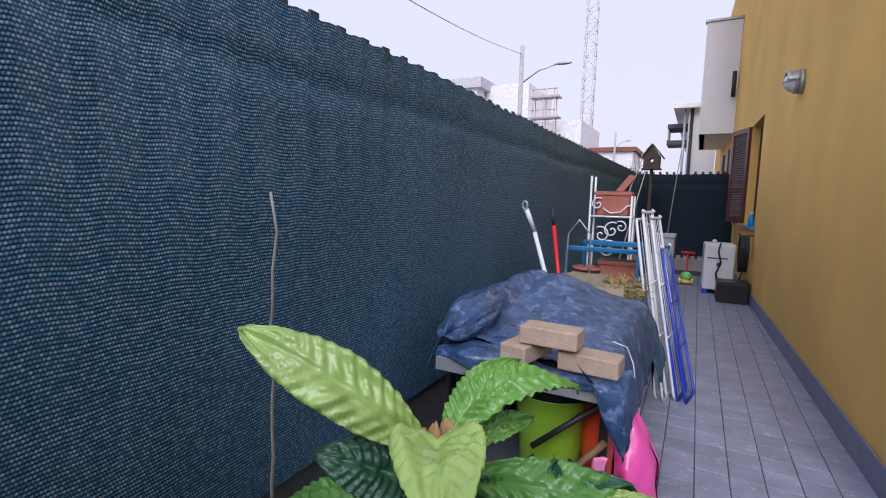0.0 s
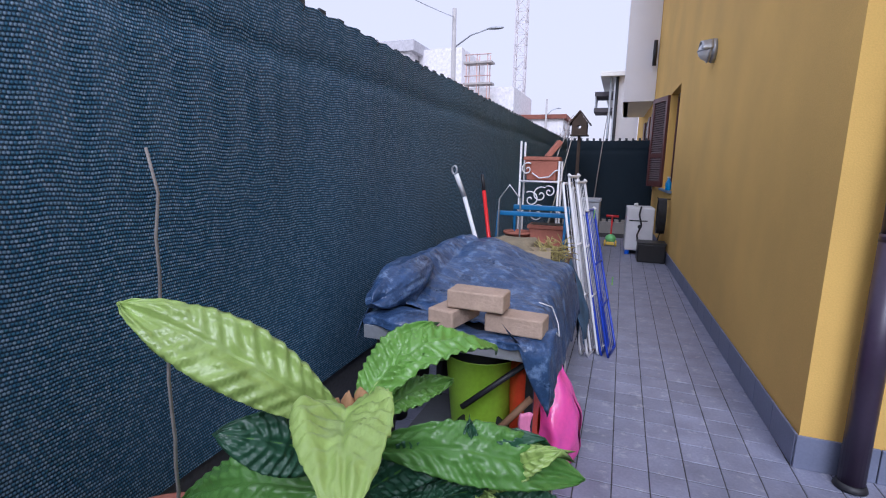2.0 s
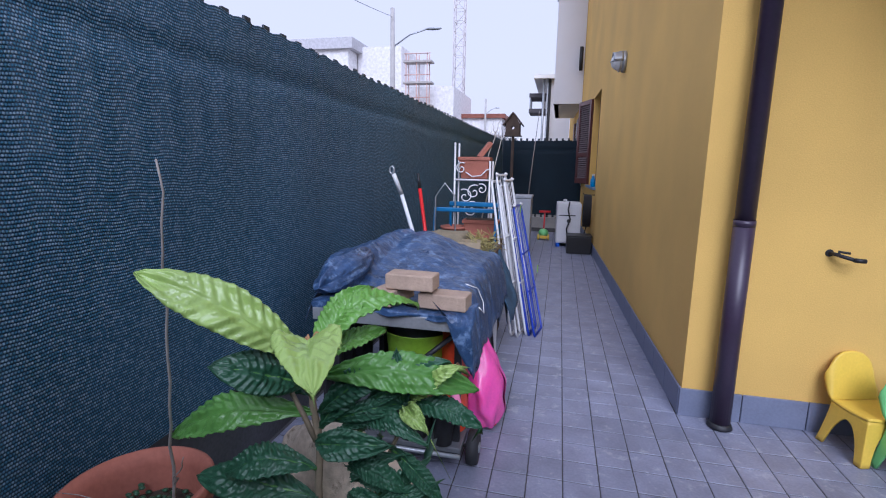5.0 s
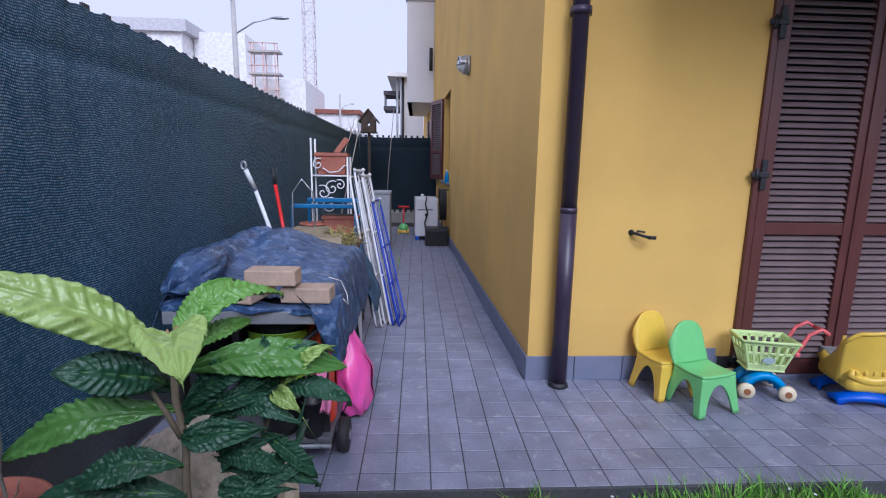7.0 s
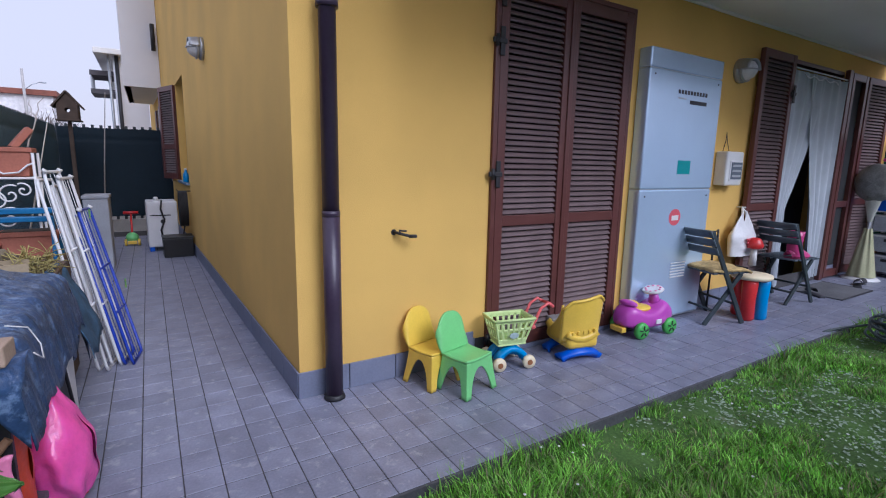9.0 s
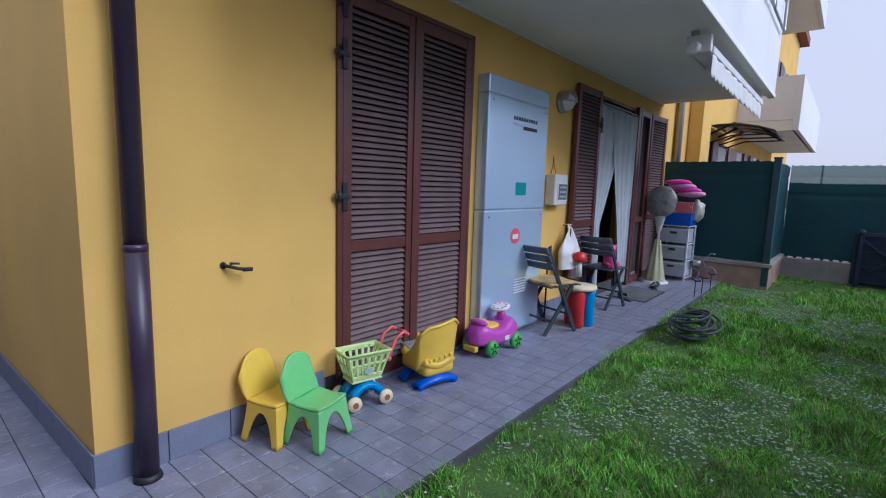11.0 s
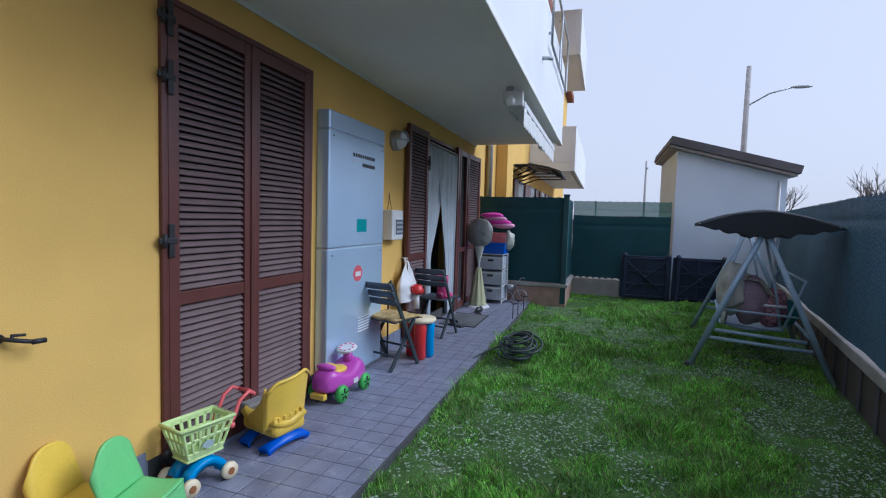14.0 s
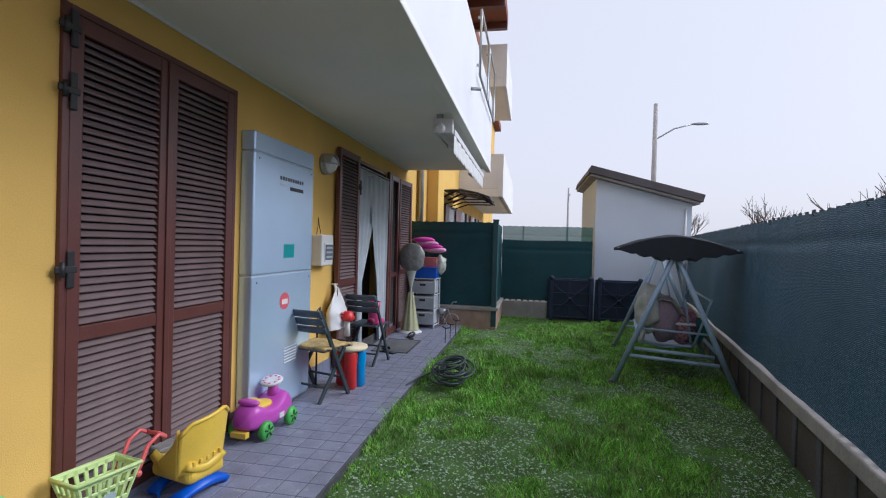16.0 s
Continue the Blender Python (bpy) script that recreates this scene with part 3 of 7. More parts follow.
for z in (1.97, 1.06):
    for x in (0.06, 0.89):
        part("screw", lathe([(0.007, 0), (0.006, 0.003)], n=10, m=Matrix.Translation((x, -0.1105, z)) @ pose(0, 0, 0, 90)), BLACK_IRON, boiler)

for i in range(6):
    part("vent_slot", box(0.48, 0.68, -0.1165, -0.1085, 0.37 + i * 0.024, 0.381 + i * 0.024, 0.002, 1), WHITE_PLASTIC, boiler, "pale ventilation slot")
meter = thing("meter_box", "white plastic meter box with a grey window", "meter box", pose(3.74, 0, 1.14))
part("case", box(0, 0.27, -0.11, 0, 0, 0.30, 0.015, 3), WHITE_PLASTIC, meter)
part("rim", box(0.05, 0.25, -0.118, -0.1105, 0.04, 0.22, 0.004), WHITE_PAINT, meter)
part("window", box(0.065, 0.235, -0.1215, -0.1185, 0.055, 0.205), material("smoked_window", (0.16, 0.18, 0.22), 0.15), meter)
for i in range(3):
    part("bar", box(0.08, 0.22, -0.1245, -0.122, 0.075 + i * 0.045, 0.095 + i * 0.045), material("meter_bar", (0.35, 0.37, 0.4), 0.4), meter)
part("hanging_wire", tube([(0.09, -0.01, 0.30), (0.12, -0.012, 0.40), (0.125, -0.01, 0.47), (0.14, -0.012, 0.40), (0.19, -0.01, 0.31)], 0.003), BLACK_IRON, meter)


def bulkhead(m, label):
    l = thing("wall_lamp", label, "wall lamp", m, group="bulkhead lamps")
    part("base_plate", lathe([(0.105, 0.0), (0.105, 0.03), (0.09, 0.045)], n=32, m=pose(0, 0, 0, 90)), GREY_METAL, l)
    dome = part("glass", lathe([(0.09, 0.04), (0.088, 0.07), (0.07, 0.11), (0.04, 0.135), (0.004, 0.142)], n=32, m=pose(0, 0, 0, 90)), material("frosted_glass", (0.62, 0.64, 0.66), 0.3), l, "frosted glass dome")
    part("guard_ring", tube([(0.094 * math.cos(a * math.pi / 12), -0.06, 0.094 * math.sin(a * math.pi / 12)) for a in range(24)], 0.009, closed=True), GREY_METAL, l)
    part("hood", sheet(lambda u, v: (0.105 * math.cos(math.pi * u), -0.03 - 0.10 * v, 0.105 * math.sin(math.pi * u) * (1 - 0.15 * v)), 24, 4, 0.006), GREY_METAL, l)
    part("guard_bar", tube([(0.09 * math.cos(a), -0.05 - 0.095 * math.sin(a), 0) for a in [math.pi * k / 12 for k in range(13)]], 0.007), GREY_METAL, l)
    return l


bulkhead(pose(3.97, 0, 2.15), "grey round bulkhead lamp on the yellow wall")
bulkhead(AL @ pose(0, 2.90, 2.33, 0, 0, -90), "grey round bulkhead lamp on the alley wall")

tap = thing("garden_tap", "dark metal garden tap sticking out of the wall", "tap", pose(0.56, 0, 0.885) @ Matrix.Scale(0.8, 4))
part("flange", lathe([(0.022, 0), (0.02, 0.006)], n=16, m=pose(0, 0, 0, 90)), BLACK_IRON, tap)
part("pipe", tube([(0, 0, 0), (0.01, -0.05, 0.0), (0.05, -0.08, -0.012), (0.09, -0.09, -0.022)], 0.011), BLACK_IRON, tap)
part("spout", tube([(0.08, -0.09, -0.022), (0.135, -0.095, -0.024)], 0.013), BLACK_IRON, tap)
part("handle", tube([(0.015, -0.055, 0.018), (0.07, -0.065, 0.012)], 0.007), BLACK_IRON, tap)
part("stem", tube([(0.02, -0.056, 0), (0.02, -0.056, 0.018)], 0.007), BLACK_IRON, tap)
vent = thing("wall_vent", "small grey cover plate beside the door sill", "cover plate", pose(1.04, -0.015, 0.0))
part("plate", box(0, 0.085, -0.012, 0, 0.0, 0.2, 0.004), SKIRT, vent)

# ---- toys along the wall ----
YEL = material("yellow_plastic", (0.80, 0.55, 0.06), 0.35, coarse=5, fine=90, spread=0.07, relief=0.04)
GRN = material("green_plastic", (0.23, 0.62, 0.21), 0.35, coarse=5, fine=90, spread=0.07, relief=0.04)
LIME = material("lime_plastic", (0.64, 0.80, 0.33), 0.35, coarse=5, fine=90, spread=0.07, relief=0.04)
BLUE = material("blue_plastic", (0.01, 0.10, 0.62), 0.35, coarse=5, fine=90, spread=0.07, relief=0.04)
SKYBLUE = material("sky_blue_plastic", (0.02, 0.27, 0.66), 0.35, coarse=5, fine=90, spread=0.07, relief=0.04)
PURPLE = material("purple_plastic", (0.50, 0.08, 0.47), 0.3, coarse=5, fine=90, spread=0.08, relief=0.04)
PINK = material("pink_plastic", (0.80, 0.25, 0.45), 0.35, coarse=5, fine=90, spread=0.08, relief=0.04)
CREAM = material("cream_plastic", (0.78, 0.68, 0.46), 0.4, coarse=5, fine=90, spread=0.06, relief=0.04)
WHEELG = material("wheel_green", (0.10, 0.45, 0.08), 0.4)
CORAL = material("coral_plastic", (0.75, 0.14, 0.14), 0.4)


def kid_chair(m, mat, label):
    """A moulded child's chair with arched sides, facing +x."""
    c = thing("child_chair", label, "child's chair", m @ Matrix.Scale(0.94, 4), group="children's chairs")
    hx, hy, hz = 0.10, 0.115, 0.215
    part("seat", sheet(lambda u, v: (-hx + 2 * hx * u, -hy + 2 * hy * v, hz + 0.006 + 0.008 * (2 * v - 1) ** 2 - 0.008 * math.sin(math.pi * u)), 14, 14, 0.014), mat, c)

    def back(u, v):
        a = math.sin(math.pi * (u - 0.5))
        return (-hx - 0.004 - 0.05 * v - 0.014 * (1 - a * a), 0.116 * a * (1 - 0.06 * v), hz - 0.005 + 0.24 * v * (0.45 + 0.55 * math.sqrt(max(0.0, 1 - abs(a) ** 2.6))))
    part("backrest", sheet(back, 18, 22, 0.016), mat, c)
    for ang, half, dist in ((0, hy, hx), (90, hx, hy), (180, hy, hx), (270, hx, hy)):
        def side_panel(u, v, half=half, dist=dist):
            a = (2 * u - 1)
            arch = 0.168 * math.sqrt(max(0.0, 1 - (a / 0.68) ** 2))
            z = hz + (arch - hz) * v
            k = 1 - z / hz
            return (dist + 0.028 * k ** 1.3, a * (half + 0.028 * k ** 1.3), z)
        part("leg_panel", sheet(side_panel, 40, 10, 0.012), mat, c).matrix_basis = pose(0, 0, 0, 0, 0, ang)
    return c


kid_chair(pose(0.745, -0.155, 0.004, 0, 0, -74), YEL, "yellow moulded plastic child's chair against the wall")
kid_chair(pose(0.865, -0.335, 0.004, 0, 0, -75), GRN, "green moulded plastic child's chair in front of the yellow one")

cart = thing("toy_shopping_cart", "toy shopping cart with lime basket and blue base", "toy cart", pose(1.29, -0.18, 0, 0, 0, -12) @ Matrix.Scale(0.9, 4))


def basket_taper(z):
    return 1 - 0.36 * (0.36 - z) / 0.19


for ang, dist, ln in ((0, 0.095, 0.15), (180, 0.095, 0.15), (90, 0.15, 0.095), (270, 0.15, 0.095)):
    n = 6 if ln > 0.1 else 4
    bars = [(-ln, ln, z0, z1) for z0, z1 in ((0.335, 0.365), (0.275, 0.293), (0.175, 0.215))]
    bars += [(-ln + 2 * ln * i / n - 0.011, -ln + 2 * ln * i / n + 0.011, 0.18, 0.36) for i in range(n + 1)]
    for x0, x1, z0, z1 in bars:
        b = box(x0, x1, -0.006, 0.006, z0, z1, 0.003, 1)
        for v in b.verts:
            v.co.x *= basket_taper(v.co.z)
            v.co.y -= dist * basket_taper(v.co.z)
        b.transform(pose(0, 0, 0, 0, 0, ang))
        part("basket_bar", b, LIME, cart)
part("basket_floor", box(-0.11, 0.11, -0.07, 0.07, 0.165, 0.178, 0.004), LIME, cart)
part("rim", tube([(-0.155, -0.1, 0.36), (0.155, -0.1, 0.36), (0.155, 0.1, 0.36), (-0.155, 0.1, 0.36)], 0.011, closed=True), LIME, cart)
part("badge", lathe([(0.028, 0), (0.026, 0.004)], n=20, m=Matrix.Translation((0, -0.09, 0.245)) @ pose(0, 0, 0, 90) @ Matrix.Diagonal((1.3, 0.8, 1, 1))), material("badge_grey", (0.4, 0.5, 0.5), 0.4), cart)
for sy in (-1, 1):
    part("base", sheet(lambda u, v, sy=sy: (-0.125 + 0.25 * u, sy * (0.02 + 0.075 * v), 0.075 + 0.085 * math.sin(math.pi * u) ** 0.6 - 0.012 * (2 * v - 1) ** 2), 20, 6, 0.05), SKYBLUE, cart)
    for sx in (-1, 1):
        w = part("wheel", lathe([(0.012, -0.018), (0.046, -0.016), (0.05, 0), (0.046, 0.016), (0.012, 0.018)], n=24, m=Matrix.Translation((sx * 0.115, sy * 0.112, 0.05)) @ pose(0, 0, 0, 90)), CREAM, cart)
        part("hub", lathe([(0.02, -0.021), (0.02, 0.021)], n=16, m=Matrix.Translation((sx * 0.115, sy * 0.112, 0.05)) @ pose(0, 0, 0, 90)), material("hub_brown", (0.30, 0.12, 0.04), 0.5), w)
for sy in (-1, 1):
    part("handle_arm", tube([(0.14, sy * 0.075, 0.29), (0.17, sy * 0.075, 0.33), (0.21, sy * 0.075, 0.42), (0.27, sy * 0.075, 0.455), (0.31, sy * 0.075, 0.43)], 0.011), CORAL, cart)
    part("joint", blob(0.15, sy * 0.09, 0.295, 0.018, 0.012, 0.018), CORAL, cart)
part("handle_bar", tube([(0.31, -0.075, 0.43), (0.325, 0, 0.43), (0.31, 0.075, 0.43)], 0.012), CORAL, cart)

rocker = thing("toy_baby_seat", "yellow toy seat on blue rocker feet facing the shutters", "toy seat", pose(1.80, -0.25, 0, 0, 0, -103))
part("seat", sheet(lambda u, v: (-0.19 + 0.33 * u, (-0.135 + 0.27 * v) * (0.62 + 0.38 * math.sin(math.pi * (0.12 + 0.62 * u))), 0.13 + 0.045 * (2 * v - 1) ** 2 - 0.035 * math.sin(math.pi * u)), 18, 12, 0.045), YEL, rocker)


def rk_back(u, v):
    a = 2 * u - 1
    top = 0.295 + 0.025 * a - 0.22 * max(0.0, abs(a) - 0.6) ** 1.6
    return (0.125 + 0.030 * v - 0.045 * a * a, 0.145 * a * (1 + 0.06 * v), 0.13 + top * v)


part("backrest", sheet(rk_back, 20, 14, 0.016), YEL, rocker)
for sy in (-1, 1):
    part("side_wing", sheet(lambda u, v, sy=sy: (0.082 - 0.17 * u, sy * (0.148 - 0.025 * u), 0.12 + (0.26 - 0.20 * u ** 0.6) * v), 12, 8, 0.016), YEL, rocker)
part("top_lip", tube([(0.155 - 0.045 * a * a, 0.145 * a * 1.06, 0.425 + 0.025 * a - 0.22 * max(0.0, abs(a) - 0.6) ** 1.6) for a in [k / 8 for k in range(-8, 9)]], 0.011, n=8), YEL, rocker)
part("footrest", box(-0.265, -0.17, -0.07, 0.07, 0.125, 0.185, 0.014, 3, m=pose(0, 0, 0, 0, 6, 0)), material("grey_plastic", (0.30, 0.29, 0.28), 0.5), rocker)
for i in range(5):
    part("notch", box(0.112, 0.138, -0.09 + i * 0.042, -0.072 + i * 0.042, 0.178 + 0.003 * i, 0.202 + 0.003 * i, 0.004), YEL, rocker)
for sx in (-1, 1):
    part("foot", sheet(lambda u, v, sx=sx: (sx * 0.085 + sx * 0.03 * math.sin(math.pi * u) + (-0.045 + 0.09 * v), -0.16 + 0.32 * u, 0.028 + 0.06 * math.sin(math.pi * u) ** 0.7 * (1 - 0.6 * (2 * v - 1) ** 2)), 20, 8, 0.048), BLUE, rocker)
part("seat_shell", box(-0.17, 0.135, -0.115, 0.125, 0.075, 0.165, 0.038, 4), YEL, rocker)
part("foot_bar", box(-0.1, 0.1, -0.04, 0.04, 0.06, 0.11, 0.01, 3), BLUE, rocker)

car = thing("toy_ride_on_car", "purple plastic ride-on toy car with green wheels", "toy car", pose(2.63, -0.20, 0, 0, 0, -4))


def car_body(u, v):
    a = 2 * math.pi * v
    x = -0.27 + 0.54 * u
    h = 0.07 + 0.075 * math.exp(-((u - 0.13) / 0.14) ** 2) + 0.075 * math.exp(-((u - 0.80) / 0.17) ** 2)
    e = math.sin(math.pi * min(1, max(0, u))) ** 0.28 if 0 < u < 1 else 0.02
    return (x, 0.125 * e * math.copysign(abs(math.cos(a)) ** 0.6, math.cos(a)), 0.13 + (h if math.sin(a) > 0 else 0.075) * e * math.copysign(abs(math.sin(a)) ** 0.7, math.sin(a)))


part("body", sheet(car_body, 40, 32), PURPLE, car)
part("seat", blob(-0.05, 0, 0.205, 0.10, 0.075, 0.028, sub=3), YEL, car, "yellow seat pad")
part("backrest", blob(-0.175, 0, 0.255, 0.04, 0.085, 0.025, sub=3), PURPLE, car)
part("backrest_pad", blob(-0.14, 0, 0.255, 0.045, 0.06, 0.02, sub=3), YEL, car)
part("steering_post", tube([(0.12, 0, 0.22), (0.095, 0, 0.32)], 0.052, r2=0.026, n=16), PURPLE, car)
part("steering_wheel", lathe([(0.03, -0.007), (0.072, -0.011), (0.082, 0.0), (0.072, 0.011), (0.03, 0.007)], n=28, m=Matrix.Translation((0.09, 0, 0.335)) @ pose(0, 0, 0, 0, -14, 0)), WHITE_PLASTIC, car, "white steering wheel with pink dots")
for k in range(9):
    a = 2 * math.pi * k / 9
    part("sticker", blob(0.09 + 0.055 * math.cos(a), 0.055 * math.sin(a), 0.346 + 0.014 * math.cos(a), 0.015, 0.013, 0.005, sub=1), PINK, car)
part("licence_plate", box(-0.285, -0.24, -0.06, 0.06, 0.045, 0.085, 0.006), YEL, car, "yellow rear step")
part("side_decal", box(0.0, 0.06, -0.130, -0.122, 0.10, 0.135, 0.001), WHITE_PLASTIC, car)
for sx in (-0.145, 0.165):
    for sy in (-1, 1):
        w = part("wheel", lathe([(0.02, -0.024), (0.058, -0.022), (0.065, -0.008), (0.065, 0.008), (0.058, 0.022), (0.02, 0.024)], n=28, m=Matrix.Translation((sx, sy * 0.118, 0.065)) @ pose(0, 0, 0, 90)), WHEELG, car, "green wheel")
        for k in range(5):
            a = 2 * math.pi * k / 5
            part("spoke", box(-0.005, 0.005, -0.003, 0.003, 0.012, 0.045, 0.001, 1, m=Matrix.Translation((sx, sy * 0.145, 0.065)) @ pose(0, 0, 0, 0, math.degrees(a), 0)), BLACK_IRON, w)

# ---- folding chairs and what lies on them ----
CHAIRW = material("green_black_wood", (0.035, 0.048, 0.055), 0.5, coarse=8, fine=120, spread=0.2)
CHAIRS = material("blue_grey_slat", (0.075, 0.10, 0.125), 0.5, coarse=8, fine=120, spread=0.2)


def bar(p, q, w, t, bm=None):
    """A flat board from p to q."""
    p, q = Vector(p), Vector(q)
    d = q - p
    m = Matrix.Translation((p + q) / 2) @ d.to_track_quat("Z", "Y").to_matrix().to_4x4()
    return box(-w / 2, w / 2, -t / 2, t / 2, -d.length / 2, d.length / 2, 0.004, bm=bm, m=m)


def folding_chair(m, label):
    """A slatted folding chair, facing +x."""
    c = thing("folding_chair", label, "folding chair", m, group="folding chairs")
    for sy in (-1, 1):
        part("back_leg", bar((0.21, sy * 0.19, 0.0), (-0.20, sy * 0.19, 0.79), 0.02, 0.038), CHAIRW, c)
        part("front_leg", bar((-0.16, sy * 0.165, 0.0), (0.17, sy * 0.165, 0.43), 0.02, 0.036), CHAIRW, c)
    for i in range(6):
        x = -0.14 + i * 0.066
        part("seat_slat", box(x, x + 0.052, -0.19, 0.19, 0.432, 0.448, 0.005), CHAIRS, c)
    for k in range(3):
        z = 0.60 + k * 0.072
        x = -0.20 + (0.79 - z) * 0.519
        part("back_slat", sheet(lambda u, v, x=x, z=z: (x - 0.012 - 0.03 * math.sin(math.pi * u) - 0.03 * v, -0.2 + 0.4 * u, z + 0.056 * v), 10, 3, 0.014), CHAIRS, c)
    for x, z in ((0.12, 0.173), (-0.07, 0.118)):
        part("stretcher", tube([(x, -0.18, z), (x, 0.18, z)], 0.011), CHAIRW, c)
    return c


folding_chair(pose(3.43, -0.235, 0, 0, 0, -16), "dark slatted folding chair with a cushion on its seat")
folding_chair(pose(4.72, -0.24, 0, 0, 0, -8), "dark slatted folding chair with a boot on it")
arm = thing("iron_bracket", "black iron loop bracket standing by the boiler cabinet", "bracket", pose(3.66, -0.12, 0.0))
part("loop", tube([(0, 0, 0.0), (0, 0, 0.73), (0.05, 0, 0.75), (0.06, 0, 0.62), (0.01, 0, 0.56)], 0.009), BLACK_IRON, arm)
CUSH = material("floral_cushion", (0.50, 0.36, 0.14), 0.9, coarse=14, fine=60, spread=0.35, wear_sheen=(0.10, 0.07, 0.05), wear_sheen_at=0.58)
cushion = thing("seat_cushion", "worn yellow-brown patterned cushion on the folding chair", "cushion", pose(3.47, -0.245, 0.449, 0, 0, -16))
part("pad", sheet(lambda u, v: (-0.19 + 0.40 * u, -0.2 + 0.4 * v, 0.022 + 0.02 * math.sin(math.pi * u) * math.sin(math.pi * v) + 0.008 * noise.noise((u * 6, v * 6, 0)) - 0.03 * max(0, u - 0.85) * 6), 18, 18, 0.02), CUSH, cushion)
part("tie", tube([(0.2, -0.15, 0.02), (0.24, -0.12, 0.01), (0.22, -0.02, 0.015), (0.25, 0.05, -0.01)], 0.008), INK, cushion)
BOOT = material("pink_rubber", (0.55, 0.06, 0.22), 0.35, coarse=6, fine=80, spread=0.1)
boot = thing("rubber_boot", "pink child's rubber boot standing on a folding chair", "boot", pose(4.69, -0.33, 0.4495, 0, 0, -15) @ Matrix.Scale(1.2, 4))
part("shaft", lathe([(0.05, 0.03), (0.052, 0.10), (0.056, 0.16), (0.06, 0.215), (0.054, 0.215), (0.05, 0.16)], n=24, cap=False), BOOT, boot)
part("foot", sheet(lambda u, v: (-0.06 + 0.20 * u, 0.05 * math.cos(math.pi * v) * (1 - 0.25 * abs(2 * u - 1) ** 3), 0.01 + (0.085 - 0.035 * u) * math.sin(math.pi * v) * math.sin(math.pi * (0.06 + 0.88 * u)) ** 0.4), 18, 14), BOOT, boot)
part("sole", sheet(lambda u, v: (-0.06 + 0.20 * u, (-0.05 + 0.1 * v) * math.sin(math.pi * (0.1 + 0.8 * u)) ** 0.4, 0.002), 14, 6, 0.012), material("boot_sole", (0.30, 0.03, 0.12), 0.6), boot)
ktable = thing("play_table", "cream play table with red, blue and yellow legs", "play table", pose(3.80, -0.40, 0))
part("top", lathe([(0.02, 0.355), (0.15, 0.355), (0.165, 0.37), (0.16, 0.392), (0.02, 0.395)], n=36), CREAM, ktable)
for k, (mt, a) in enumerate(((RED, 205), (SKYBLUE, 300), (RED, 75))):
    part("leg", lathe([(0.045, 0.0), (0.06, 0.02), (0.055, 0.18), (0.062, 0.33), (0.05, 0.354)], n=24, m=Matrix.Translation((0.09 * math.cos(radians(a)), 0.09 * math.sin(radians(a)), 0))), mt, ktable)
BAG = material("white_film", (0.72, 0.72, 0.74), 0.35, coarse=9, fine=70, spread=0.06, relief=0.3)
bag = thing("plastic_bag", "white plastic carrier bag hanging on the shutter stop", "bag", pose(4.17, -0.10, 0.93) @ Matrix.Diagonal((1.45, 1.3, 1.25, 1)))
part("body", sheet(lambda u, v: ((0.02 + 0.15 * min(1, v * 1.7) * (1 - 0.25 * v)) * math.cos(2 * math.pi * u) * (1 + 0.10 * noise.noise((u * 7, v * 4, 1))), 0.055 * min(1, v * 2) * math.sin(2 * math.pi * u) * (1 + 0.3 * noise.noise((u * 9, v * 5, 2))), -0.06 - 0.30 * v + 0.04 * (1 - v) * math.cos(4 * math.pi * u)), 40, 20), BAG, bag)
part("handle", tube([(-0.03, 0, -0.10), (-0.015, 0.01, -0.03), (0.0, 0.03, 0.0), (0.02, 0.01, -0.03), (0.03, 0, -0.1)], 0.008), BAG, bag)
for i, (w, z) in enumerate(((0.11, -0.235), (0.09, -0.26))):
    part("print_bar", box(-w / 2, w / 2, -0.068, -0.062, z, z + 0.012), PINKRED, bag)
hammer = thing("toy_watering_rose", "red and white toy hanging below the carrier bag", "toy", pose(4.19, -0.21, 0.396))
part("head", lathe([(0.045, 0.16), (0.07, 0.17), (0.075, 0.20), (0.05, 0.25), (0.035, 0.26)], n=20), RED, hammer)
part("handle", tube([(0, 0, 0.0), (0, 0, 0.17)], 0.032, r2=0.026, n=14), WHITE_PLASTIC, hammer)

# ---- the alley ----
# side window with its shutter
win = thing("window_1", "side window with one brown louvred shutter folded open", "window", kind="structure")
wm = AL @ pose(0, 0, 0, 0, 0, -90)     # x runs towards the lawn end, y into the house


def wbox(s0, s1, d0, d1, z0, z1, bevel=0.003):
    """A box at the side wall: s along the wall from the corner, d into the house."""
    return box(-s1, -s0, d0, d1, z0, z1, bevel, m=wm)


part("sill", wbox(WIN[0] - 0.08, WIN[1] + 0.08, -0.05, 0.3, WIN[2] - 0.035, WIN[2] - 0.001), material("sill_stone", (0.20, 0.27, 0.38), 0.5), win, "blue-grey stone sill")
for a, b, c, d in ((WIN[0], WIN[0] + 0.05, WIN[2], WIN[3]), (WIN[1] - 0.05, WIN[1], WIN[2], WIN[3]), (WIN[0] + 0.051, WIN[1] - 0.051, WIN[3] - 0.05, WIN[3]), (WIN[0] + 0.051, WIN[1] - 0.051, WIN[2], WIN[2] + 0.05)):
    part("window_frame", wbox(a, b, 0.1, 0.16, c, d), SHUTTER, win)
part("pane", wbox(WIN[0] + 0.052, WIN[1] - 0.052, 0.125, 0.131, WIN[2] + 0.051, WIN[3] - 0.051, 0), GLASS, win)
# Black sheet added as the unlit room behind the pane.
part("room_shade_sheet", wbox(WIN[0] - 0.1, WIN[1] + 0.1, 0.5, 0.52, WIN[2] - 0.2, WIN[3] + 0.1, 0), SHADE_BLACK, win)
